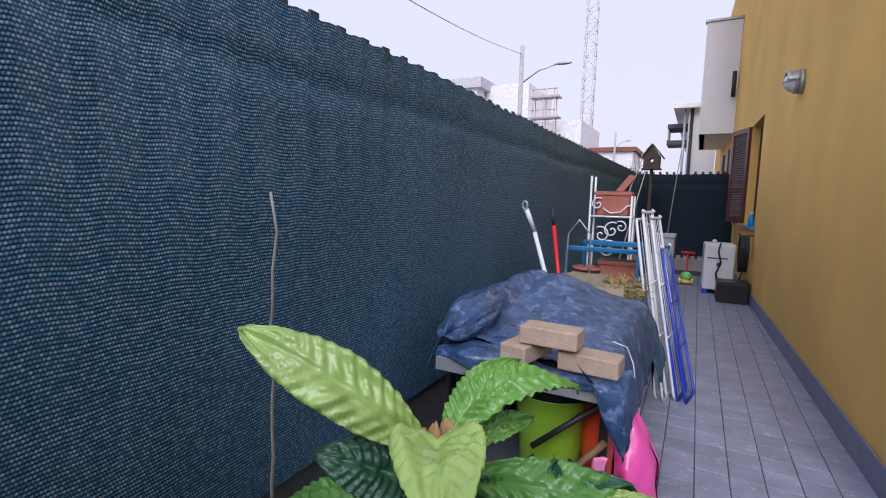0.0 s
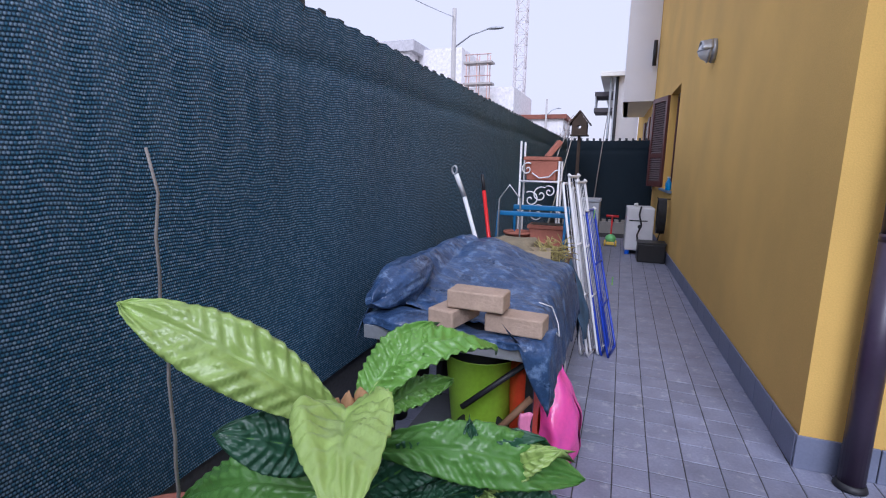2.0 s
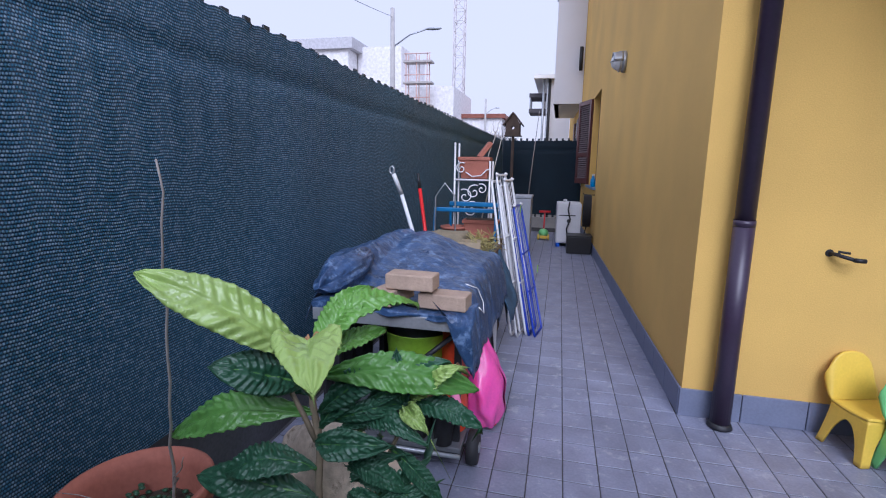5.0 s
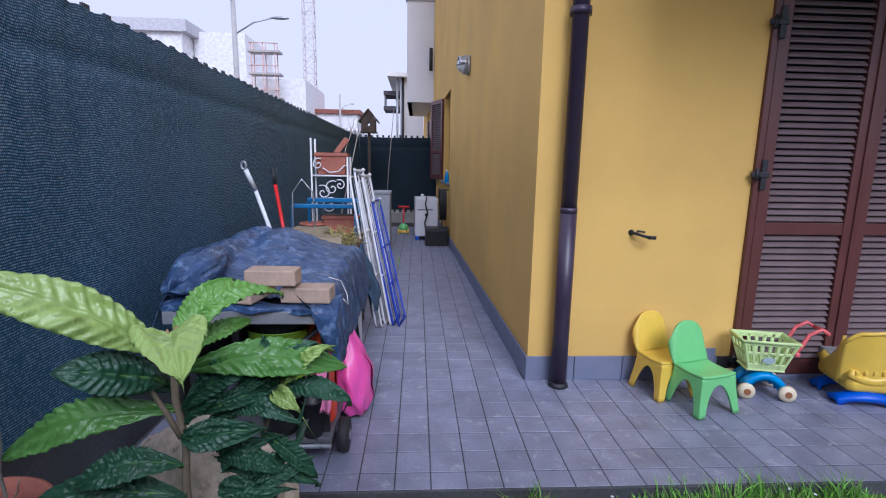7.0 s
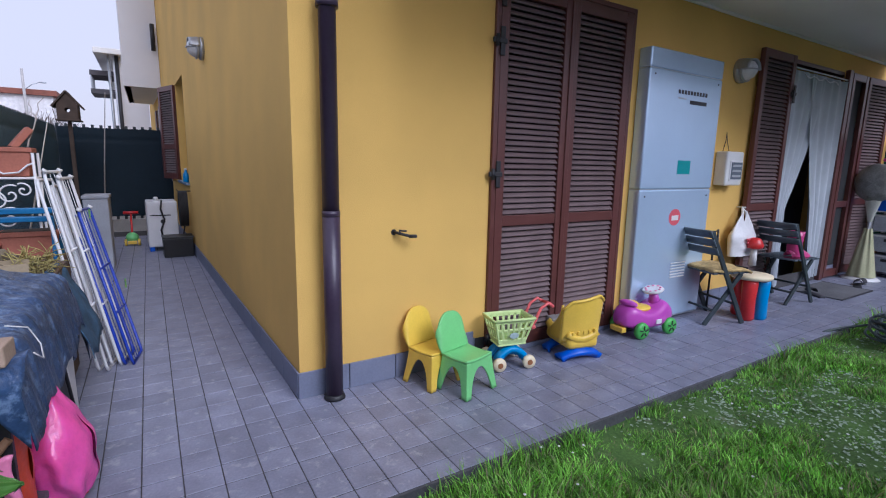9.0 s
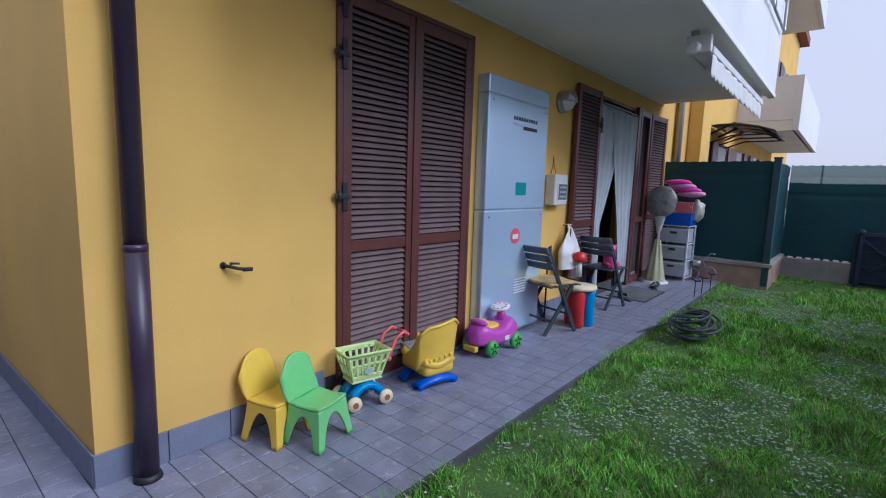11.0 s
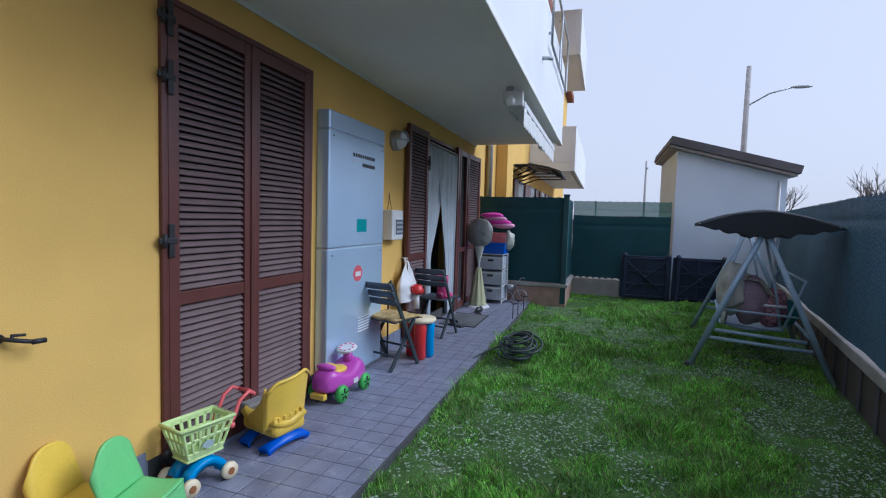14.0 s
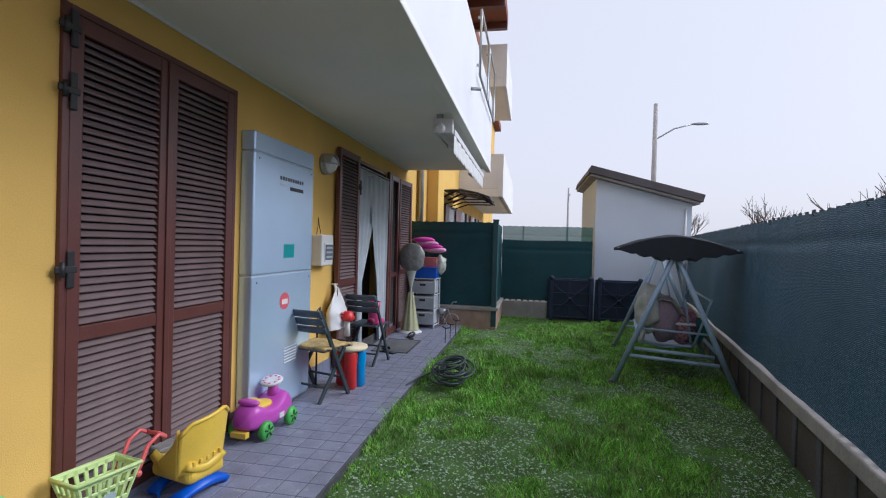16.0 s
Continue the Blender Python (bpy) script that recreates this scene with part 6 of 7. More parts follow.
part("knot", sheet(lambda u, v: ((0.05 * (1 - v) + 0.02 * v) * math.cos(2 * math.pi * u), (0.09 * (1 - v) + 0.02 * v) * math.sin(2 * math.pi * u), 1.0 - 0.30 * v), 20, 8), FILM, fan)
tower = thing("drawer_tower", "white wire tower with three woven drawers", "drawer unit", pose(7.28, -0.36, 0, 0, 0, -4))
for x in (-0.16, 0.16):
    for y in (-0.20, 0.20):
        part("post", box(x - 0.01, x + 0.01, y - 0.01, y + 0.01, 0, 0.80, 0.003), WHITE_PAINT, tower)
for i in range(3):
    z = 0.06 + i * 0.25
    d = part("drawer", box(-0.165, 0.15, -0.185, 0.185, z, z + 0.21, 0.008, m=None), material("white_wicker", (0.50, 0.54, 0.62), 0.7, fine=60, spread=0.25, relief=0.8) if i == 0 else bpy.data.materials["white_wicker"], tower)
    part("handle", box(-0.175, -0.166, -0.05, 0.05, z + 0.13, z + 0.165, 0.004), INK, d)
    part("trim", box(-0.172, -0.1655, -0.185, 0.185, z + 0.185, z + 0.205, 0.002), WHITE_PAINT, d)
    for y in (-0.20, 0.20):
        part("runner", box(-0.15, 0.15, y - 0.008, y + 0.008, z - 0.02, z - 0.004, 0.002), WHITE_PAINT, tower)
part("top", box(-0.175, 0.175, -0.215, 0.215, 0.80, 0.815, 0.004), WHITE_PAINT, tower)
bx = thing("storage_tub", "blue plastic tub on the drawer tower", "tub", pose(7.26, -0.36, 0.816))
part("body", box(-0.15, 0.15, -0.21, 0.20, 0, 0.18, 0.012, 3), BLUE, bx)
part("rim", box(-0.16, 0.16, -0.22, 0.21, 0.165, 0.182, 0.005), BLUE, bx)
bx2 = thing("toy_box", "red and white toy box on the blue tub", "box", pose(7.27, -0.38, 0.999, 0, 0, 8))
part("body", box(-0.13, 0.13, -0.17, 0.17, 0, 0.16, 0.008), material("faded_red", (0.55, 0.13, 0.14), 0.5, wear_sheen=(0.6, 0.55, 0.55), wear_sheen_at=0.55), bx2)
ring = thing("inflatable_ring", "folded bright pink inflatable on top of the boxes", "inflatable", pose(7.24, -0.44, 1.16) @ Matrix.Scale(1.2, 4))
FUCHSIA = material("fuchsia_vinyl", (0.80, 0.06, 0.50), 0.3, coarse=9, spread=0.12, relief=0.2)
for k in range(4):
    part("tube", blob(0.0, 0.10 - 0.055 * k, 0.07 + 0.055 * (3 - k) + 0.01 * k, 0.07, 0.16, 0.042, sub=3, rough=0.1, seed=k), FUCHSIA if k % 2 == 0 else material("light_pink_vinyl", (0.80, 0.35, 0.60), 0.3), ring)
clear = tagged(link("clear_bag", blob(7.28, -0.60, 1.04, 0.09, 0.10, 0.15, sub=3, rough=0.4, seed=3), FILM), "crumpled cloudy plastic bag hanging off the tower", "bag")
wire = thing("wire_ornament", "grey wire bicycle-shaped plant holder at the patio's end", "plant holder", pose(7.36, -0.72, 0))
for cx, r in ((-0.10, 0.11), (0.12, 0.08)):
    part("wheel", tube([(cx * 0.4, cx + r * math.cos(a), r + 0.01 + r * math.sin(a)) for a in [k * math.pi / 10 for k in range(20)]], 0.007, n=6, closed=True), GREY_METAL, wire)
part("frame", tube([(-0.04, -0.10, 0.12), (-0.02, -0.02, 0.30), (0.04, 0.10, 0.10), (0.0, -0.02, 0.30), (0.0, -0.10, 0.42), (0.02, -0.16, 0.42)], 0.007, n=6), GREY_METAL, wire)
part("basket", lathe([(0.05, 0.22), (0.07, 0.30), (0.065, 0.30), (0.045, 0.22)], n=16, m=Matrix.Translation((0.02, 0.08, 0.0)), cap=False), GREY_METAL, wire)
for k, (x, y) in enumerate(((6.05, -0.93), (6.35, -0.95), (6.75, -0.97))):
    st = thing("garden_stake", "thin black metal garden stake at the patio's edge", "stake", pose(x, y, -0.05), group="garden stakes")
    part("rod", tube([(0, 0, 0), (0, 0, 0.27)], 0.006), BLACK_IRON, st)
    part("cross_piece", tube([(-0.02, -0.06, 0.27), (0, 0, 0.255), (0.02, 0.05, 0.28)], 0.008), BLACK_IRON, st)

# awning under the balcony
AWN = material("awning_fabric", (0.70, 0.70, 0.70), 0.8, coarse=3, fine=150, spread=0.05)
awn = thing("awning", "rolled white awning with scalloped valance under the balcony", "awning", kind="structure")
part("roller", tube([(3.92, -1.20, 2.47), (6.75, -1.20, 2.47)], 0.055, n=18), AWN, awn)
part("front_bar", box(3.92, 6.75, -1.335, -1.30, 2.41, 2.47, 0.006), WHITE_PAINT, awn)


def valance(u, v):
    x = 3.93 + 2.81 * u
    return (x, -1.325 + 0.006 * math.sin(x * 20), 2.41 - (0.15 + 0.028 * abs(math.sin(x * math.pi / 0.15))) * v)


part("valance", sheet(valance, 190, 6, 0.002), AWN, awn)
part("fabric", sheet(lambda u, v: (3.93 + 2.81 * u, -1.215 - 0.09 * v, 2.42 + 0.03 * v), 4, 4, 0.003), AWN, awn)
for x in (3.90, 6.77):
    part("bracket", box(x - 0.03, x + 0.03, -1.32, -1.13, 2.42, 2.56, 0.01), WHITE_PLASTIC, awn)
    part("fixing", box(x - 0.025, x + 0.025, -1.22, -1.16, 2.54, 2.60, 0.005), GREY_METAL, awn)
    part("arm", bar((x, -1.15, 2.44), (x + (0.5 if x < 5 else -0.5), -1.17, 2.40), 0.03, 0.03), WHITE_PAINT, awn)
part("gear", lathe([(0.03, 0), (0.05, 0.02), (0.05, 0.06), (0.03, 0.08)], n=16, m=Matrix.Translation((3.82, -1.20, 2.46)) @ pose(0, 0, 0, 0, 90, 0)), WHITE_PLASTIC, awn)
rail = thing("balcony_rail", "dark metal rail frames set on the balcony parapet", "railing", kind="structure")
for x0, x1 in ((5.0, 6.0), (6.1, 7.1)):
    part("frame", tube([(x0, -1.43, 3.35), (x1, -1.43, 3.35), (x1, -1.43, 4.1), (x0, -1.43, 4.1)], 0.016, closed=True), GREY_METAL, rail)
    for z in (3.45, 4.0):
        part("bracket", box(x0 - 0.01, x0 + 0.01, -1.43, -1.39, z, z + 0.03), GREY_METAL, rail)
part("spout", tube([(4.55, -1.39, 3.05), (4.55, -1.50, 3.04)], 0.02), GREY_METAL, rail)

# ---- the lawn ----
hose = thing("garden_hose", "dark coiled garden hose lying on the grass", "hose", pose(4.22, -1.33, 0.01, 0, -15, 0))
rs = random.Random(3)
HOSE = material("dark_hose", (0.055, 0.075, 0.08), 0.4, spread=0.2)
for k in range(12):
    r, cx, cy = 0.165 + rs.uniform(-0.05, 0.04), rs.uniform(-0.05, 0.05), rs.uniform(-0.05, 0.05)
    zz = 0.03 + 0.014 * k
    tl, ta = rs.uniform(0.01, 0.05), rs.uniform(0, 6.28)
    part("loop", tube([(cx + r * math.cos(a), cy + r * 0.9 * math.sin(a), zz + tl * math.cos(a - ta)) for a in [j * math.pi / 16 for j in range(32)]], 0.010, n=6, closed=True), HOSE, hose)
part("free_end", tube([(0.2, 0.0, 0.03), (0.1, 0.22, 0.03), (-0.05, 0.34, 0.03), (-0.2, 0.40, 0.05), (-0.3, 0.43, 0.05)], 0.010, n=6), HOSE, hose)

SWING = material("blue_grey_enamel", (0.30, 0.40, 0.52), 0.4, 0.0, coarse=6, fine=80, spread=0.14)
CANOPY = material("dark_canopy_cloth", (0.014, 0.018, 0.026), 0.8, coarse=5, fine=160, spread=0.25)
SWING_AT = pose(4.71, -3.545, -0.05, 0, 0, -9.6) @ pose(-4.72, 3.505, 0)
swing = thing("garden_swing", "grey metal garden swing seat with dark canopy", "garden swing", SWING_AT)
ax, bx_ = 4.72, 6.75       # near and far frames
ya, yb, yt = -2.92, -4.09, -3.49
for x in (ax, bx_):
    part("frame_leg", tube([(x, ya, 0.0), (x, yt + 0.02, 1.36)], 0.027, n=12), SWING, swing)
    part("frame_leg", tube([(x, yb, 0.0), (x, yt - 0.02, 1.36)], 0.027, n=12), SWING, swing)
    part("foot", tube([(x, ya + 0.0, 0.0), (x, ya + 0.02, 0.04)], 0.032, n=12), material("foot_cap", (0.10, 0.10, 0.11), 0.6) if x == ax else bpy.data.materials["foot_cap"], swing)
    part("side_bar", tube([(x, -3.125, 0.395), (x, -3.87, 0.37)], 0.018, n=10), SWING, swing)
    part("side_bar", tube([(x, -3.08, 0.315), (x, -3.92, 0.29)], 0.018, n=10), SWING, swing)
part("cross_tube", tube([(ax + 0.06, -3.16, 0.60), (ax + 0.06, -3.84, 0.585)], 0.011, n=8), SWING, swing)
part("top_bar", tube([(ax, yt, 1.36), (bx_, yt, 1.36)], 0.024, n=12), SWING, swing)
part("back_bar", tube([(ax, -3.89, 0.42), (bx_, -3.89, 0.42)], 0.018, n=10), SWING, swing)
for x in (ax + 0.18, bx_ - 0.18):
    part("hanger", tube([(x, yt + 0.02, 1.34), (x, -3.28, 0.72), (x, -3.20, 0.46)], 0.012, n=8), SWING, swing)
    part("hanger", tube([(x, yt - 0.02, 1.34), (x, -3.62, 0.85), (x, -3.68, 0.46)], 0.012, n=8), SWING, swing)
    part("armrest", tube([(x, -3.18, 0.66), (x, -3.72, 0.66)], 0.014, n=8), WHITE_PAINT, swing)
    part("arm_post", tube([(x, -3.19, 0.66), (x, -3.20, 0.44)], 0.012, n=8), WHITE_PAINT, swing)
part("seat_frame", tube([(ax + 0.18, -3.18, 0.44), (bx_ - 0.18, -3.18, 0.44), (bx_ - 0.18, -3.70, 0.42), (ax + 0.18, -3.70, 0.42)], 0.014, closed=True), SWING, swing)
part("seat", sheet(lambda u, v: (ax + 0.19 + (bx_ - ax - 0.38) * u, -3.19 - 0.50 * v, 0.43 - 0.04 * math.sin(math.pi * v)), 12, 8, 0.02), SWING, swing)
part("back_frame", tube([(ax + 0.18, -3.70, 0.42), (ax + 0.18, -3.86, 0.92), (bx_ - 0.18, -3.86, 0.92), (bx_ - 0.18, -3.70, 0.42)], 0.014), SWING, swing)


def canopy(u, v):
    x = 4.66 + 1.15 * u
    y = yt + 0.60 - 1.20 * v
    a = 2 * v - 1
    z = 1.45 + 0.15 * (1 - abs(a) ** 1.7) + 0.01 * noise.noise((u * 5, v * 5, 0)) - 0.03 * (abs(2 * u - 1) ** 4)
    return (x, y, z)


b = bmesh.new()
rings = []
for i in range(9):
    u = i / 8
    row = [b.verts.new(canopy(u, k / 20)) for k in range(21)]
    for k in range(19, 0, -1):
        p = canopy(u, k / 20)
        a = abs(k / 10 - 1)
        row.append(b.verts.new((p[0], p[1], 1.43 - (0.10 + 0.03 * math.cos(k * 2.4)) * (1 - a ** 1.4))))
    rings.append(row)
for r0, r1 in zip(rings, rings[1:]):
    for k in range(len(r0)):
        b.faces.new((r0[k], r0[(k + 1) % len(r0)], r1[(k + 1) % len(r0)], r1[k])).smooth = True
b.faces.new(rings[0])
b.faces.new(rings[-1][::-1])
bmesh.ops.recalc_face_normals(b, faces=b.faces[:])
can = part("canopy", b, CANOPY, swing, "dark stretched canopy cloth")
for x in (4.7, 5.75):
    part("canopy_rib", tube([(x, yt + 0.56, 1.44), (x, yt, 1.39), (x, yt - 0.56, 1.44)], 0.012), SWING, can)
MAUVE = material("mauve_cloth", (0.27, 0.20, 0.26), 0.9, coarse=7, spread=0.25)
cush = thing("swing_cushion", "mauve and pink cushions heaped on the swing seat", "cushion", SWING_AT)
part("cushion", blob(4.98, -3.43, 0.68, 0.12, 0.16, 0.25, sub=3, rough=0.2, seed=2), MAUVE, cush)
part("cushion", blob(5.00, -3.61, 0.64, 0.10, 0.14, 0.20, sub=3, rough=0.2, seed=4), material("pink_patterned_cloth", (0.36, 0.18, 0.22), 0.9, coarse=16, spread=0.5, wear_sheen=(0.08, 0.05, 0.07), wear_sheen_at=0.5), cush)
part("cushion", blob(5.15, -3.76, 0.58, 0.14, 0.10, 0.14, sub=3, rough=0.2, seed=5), material("teal_cloth", (0.03, 0.16, 0.16), 0.9), cush)
throw = thing("throw_cover", "pale blanket thrown over the swing's arm", "blanket", SWING_AT)
part("cloth", sheet(lambda u, v: (4.86 + 0.40 * u + 0.02 * noise.noise((u * 4, v * 4, 0)), -3.20 - 0.42 * v + 0.03 * math.sin(u * 8), 0.62 + 0.30 * math.sin(math.pi * min(1, v * 0.75 + 0.1)) - 0.28 * max(0, 0.25 - v) * 4 + 0.03 * noise.noise((u * 6, v * 6, 3))), 24, 24, 0.006), material("pale_blanket", (0.46, 0.46, 0.42), 0.9, coarse=8, spread=0.2), throw)
part("fold", blob(4.93, -3.26, 0.80, 0.13, 0.13, 0.24, sub=4, rough=0.45, seed=6), bpy.data.materials["pale_blanket"], throw)


def folded_table(m, label):
    """A folding table on its edge, its legs folded flat against the underside, seen from below."""
    t = thing("folding_table", label, "folding table", m, group="folded tables")
    tm_ = material("blue_black_plastic", (0.03, 0.04, 0.085), 0.45, spread=0.2) if "blue_black_plastic" not in bpy.data.materials else bpy.data.materials["blue_black_plastic"]
    part("top", box(0.0, 0.03, -0.44, 0.44, 0.02, 0.83, 0.008), tm_, t)
    for z in (0.05, 0.28, 0.52, 0.77):
        part("rib", box(-0.03, -0.001, -0.43, 0.43, z, z + 0.03, 0.003), tm_, t)
    for y in (-0.43, 0.0, 0.40):
        part("rib", box(-0.032, -0.002, y, y + 0.03, 0.04, 0.81, 0.003), tm_, t)
    for s in (-1, 1):
        part("brace", bar((-0.045, -0.36 * s, 0.12), (-0.045, 0.36 * s, 0.74), 0.025, 0.03), tm_, t)
    for y in (-0.38, 0.36):
        part("leg", box(-0.09, -0.035, y - 0.03, y + 0.03, 0.0, 0.88, 0.01), tm_, t)
        part("knuckle", blob(-0.06, y, 0.84, 0.05, 0.05, 0.05), tm_, t)
    part("catch", blob(-0.06, 0.0, 0.43, 0.03, 0.04, 0.04), tm_, t)
    return t


folded_table(pose(9.18, -2.86, -0.05, 0, -4, 0), "dark folding table stored on its edge against the net")
folded_table(pose(9.16, -3.76, -0.05, 0, -4, 2), "dark folding table stored on its edge by the shed")

# shed behind the fence end
shed = thing("shed", "small white rendered shed with a single-pitch roof", "shed", kind="structure")
b = bmesh.new()
vs = [b.verts.new(p) for p in ((9.44, -3.33, -0.3), (9.44, -5.12, -0.3), (9.44, -5.12, 2.31), (9.44, -3.33, 2.80))]
f = b.faces.new(vs)
r = bmesh.ops.extrude_face_region(b, geom=[f])
for v in r["geom"]:
    if isinstance(v, bmesh.types.BMVert):
        v.co.x += 2.6
bmesh.ops.recalc_face_normals(b, faces=b.faces[:])
part("wall", b, SHED_WALL, shed)
part("roof", box(9.20, 12.1, -1.08, 1.08, 0, 0.15, 0.01, m=Matrix.Translation((0, -4.20, 2.585)) @ pose(0, 0, 0, 15.0, 0, 0)), material("shed_roof_slab", (0.12, 0.11, 0.12), 0.8, spread=0.2), shed, "dark sloping roof slab")
part("eave", box(9.24, 12.0, -1.05, 1.05, -0.05, -0.002, 0.004, m=Matrix.Translation((0, -4.20, 2.585)) @ pose(0, 0, 0, 15.0, 0, 0)), material("eave_board", (0.30, 0.28, 0.27), 0.8), shed)
part("drainpipe", tube([(9.41, -5.0, 0.2), (9.41, -5.0, 2.2)], 0.02), WHITE_PAINT, shed)

# ---- neighbours and distance ----
def house_window(parent, m, w, h, shutters=True):
    wdw = part("window", box(-w / 2, w / 2, -0.02, 0.02, 0, h, 0.004, m=m), material("far_window", (0.05, 0.06, 0.07), 0.2) if "far_window" not in bpy.data.materials else bpy.data.materials["far_window"], parent)
    part("window_frame", box(-w / 2 - 0.05, w / 2 + 0.05, -0.03, -0.021, -0.05, 0.0, 0.003, m=m), WHITE_PAINT, wdw)
    if shutters:
        for s in (-1, 1):
            part("shutter", box(s * (w / 2 + 0.02), s * (w + 0.02), -0.05, -0.022, 0, h, 0.004, m=m), SHUTTER, wdw)
    return wdw


nb = thing("neighbour_house", "yellow neighbouring house front with white balconies", "house")
part("wall", box(8.4, 24.0, -0.12, 6.0, 0, 7.3), STUCCO, nb)
part("pilaster", box(8.38, 9.0, -0.32, -0.121, 0, 7.1, 0.004), STUCCO, nb)
part("downpipe", tube([(9.12, -0.2, 0), (9.12, -0.2, 7.1)], 0.05, n=14), PIPE, nb)
part("grey_pipe", tube([(7.98, -0.08, 0), (7.98, -0.08, 6.3)], 0.05, n=14), GREY_METAL, nb)
part("roof", box(8.0, 12.5, -1.30, 6.0, 7.3, 7.6, 0.01), bpy.data.materials["roof_tile"], nb, "reddish tiled eaves")
part("roof", box(12.51, 24.5, -0.40, 6.0, 7.3, 7.6, 0.01), bpy.data.materials["roof_tile"], nb, "reddish tiled eaves")
for i in range(4):
    part("eave_bracket", box(8.6 + i * 1.2, 8.75 + i * 1.2, -1.3, -0.13, 7.12, 7.29, 0.005), SHUTTER, nb)
for z, x0, x1 in ((2.70, 12.4, 19.3), (5.72, 12.6, 16.2)):
    bc = part("balcony", box(x0, x1, -1.22, -0.121, z, z + 0.22), SOFFIT, nb)
    part("parapet", box(x0 - 0.01, x1 + 0.01, -1.30, -1.18, z + 0.0, z + 1.15, 0.006), WHITE_WALL, bc)
    part("parapet_end", box(x0 - 0.01, x0 + 0.12, -1.18, -0.121, z + 0.221, z + 1.15, 0.006), WHITE_WALL, bc)
    part("parapet_end", box(x1 - 0.12, x1 + 0.01, -1.18, -0.121, z + 0.221, z + 1.15, 0.006), WHITE_WALL, bc)
for x in (11.0, 13.0, 15.5, 18.0, 20.0):
    house_window(nb, pose(x, -0.14, 1.0), 1.0, 1.3)
    house_window(nb, pose(x, -0.14, 4.2), 1.0, 1.3)
gl = thing("glass_canopy", "black wrought-iron door canopy on the neighbouring house", "canopy")
for x in (9.9, 10.6, 11.3):
    part("bracket", tube([(x, -0.13, 2.42), (x, -0.5, 2.60), (x, -0.9, 2.52), (x, -1.15, 2.38)], 0.02), BLACK_IRON, gl)
    part("tie", tube([(x, -0.13, 2.25), (x, -0.5, 2.38), (x, -1.10, 2.38)], 0.014), BLACK_IRON, gl)
part("sheet", sheet(lambda u, v: (9.8 + 1.6 * u, -0.14 - 1.02 * v, 2.52 + 0.12 * math.sin(math.pi * (0.15 + 0.7 * v)) - 0.13 * v), 4, 10, 0.012), material("smoked_panel", (0.10, 0.11, 0.13), 0.25), gl)
part("front_bar", tube([(9.8, -1.16, 2.385), (11.4, -1.16, 2.385)], 0.02), BLACK_IRON, gl)
setting(link("wall_beyond", box(8.0, 8.39, -0.1, 0.2, 0, 6.4), STUCCO), "yellow wall strip between the houses", "wall")

# upstairs balcony further along the alley
ub = thing("side_balcony", "white balcony high on the house beside the alley", "balcony", kind="structure")
part("slab", box(-0.90, -0.28, 9.28, 12.6, 2.70, 2.92), SOFFIT, ub)
part("parapet", box(-0.92, -0.28, 9.24, 9.36, 2.70, 4.95, 0.006), WHITE_WALL, ub)
part("parapet", box(-0.92, -0.80, 9.361, 12.6, 2.70, 4.95, 0.006), WHITE_WALL, ub)
part("coping", box(-0.95, -0.28, 9.21, 9.39, 4.951, 5.0, 0.005), GREY_METAL, ub)
part("lamp_bracket", tube([(-0.36, 9.1, 3.9), (-0.36, 9.1, 3.4)], 0.04), BLACK_IRON, ub)
end = thing("alley_house", "pale house with a stepped balcony beyond the alley", "house")
part("wall", box(-1.30, -0.46, 15.5, 30, -0.3, 4.3), WHITE_WALL, end)
part("eave", box(-1.75, -0.3, 15.2, 30, 4.3, 4.45, 0.01), SOFFIT, end)
part("balcony", box(-1.95, -1.3, 16.2, 17.4, 3.25, 3.4, 0.01), bpy.data.materials["shed_roof_slab"], end)
part("balcony_roof", box(-1.95, -1.3, 16.2, 17.4, 3.8, 3.95, 0.01), bpy.data.materials["shed_roof_slab"], end)
part("drainpipe", tube([(-1.2, 15.42, 0), (-1.2, 15.42, 4.3)], 0.05), BLACK_IRON, end)
part("drainpipe", tube([(-1.4, 15.42, 0), (-1.4, 15.42, 4.3)], 0.04), GREY_METAL, end)
for i in range(5):
    part("baluster", box(-1.93, -1.90, 16.2 + i * 0.28, 16.23 + i * 0.28, 3.4, 3.8), GREY_METAL, end)
for s in (8.1, 10.4):
    house_window(end, AL @ pose(-0.005, s, 0.95, 0, 0, -90), 0.9, 1.45)

# street side beyond the left fence
road = link("road", sheet(lambda u, v: (-12 + 8 * u, -40 + 120 * v, -0.28), 2, 8), material("asphalt", (0.05, 0.05, 0.052), 0.9))
setting(road, "grey asphalt street beyond the fence", "road")
POLEC = material("pole_concrete", (0.45, 0.43, 0.42), 0.9, spread=0.12)


def street_lamp(m, h, arm, label):
    l = thing("street_lamp", label, "street lamp", m, group="street lamps")
    part("post", tube([(0, 0, 0), (0, 0, h)], 0.16, n=12, r2=0.10), POLEC, l)
    part("arm", tube([(0, 0, h * 0.80), (arm * 0.4, 0, h * 0.86), (arm * 0.8, 0, h * 0.885)], 0.035, n=8), GREY_METAL, l)
    part("lantern", blob(arm * 0.95, 0, h * 0.885, abs(arm) * 0.2, 0.12, 0.07, sub=2), GREY_METAL, l)
    return l


street_lamp(pose(-9.1, 21.25, -0.3), 9.1, 2.2, "concrete street lamp post with a curved arm")
street_lamp(pose(25.0, -8.05, -0.3, 0, 0, 90), 9.0, -2.2, "concrete street lamp post behind the shed")
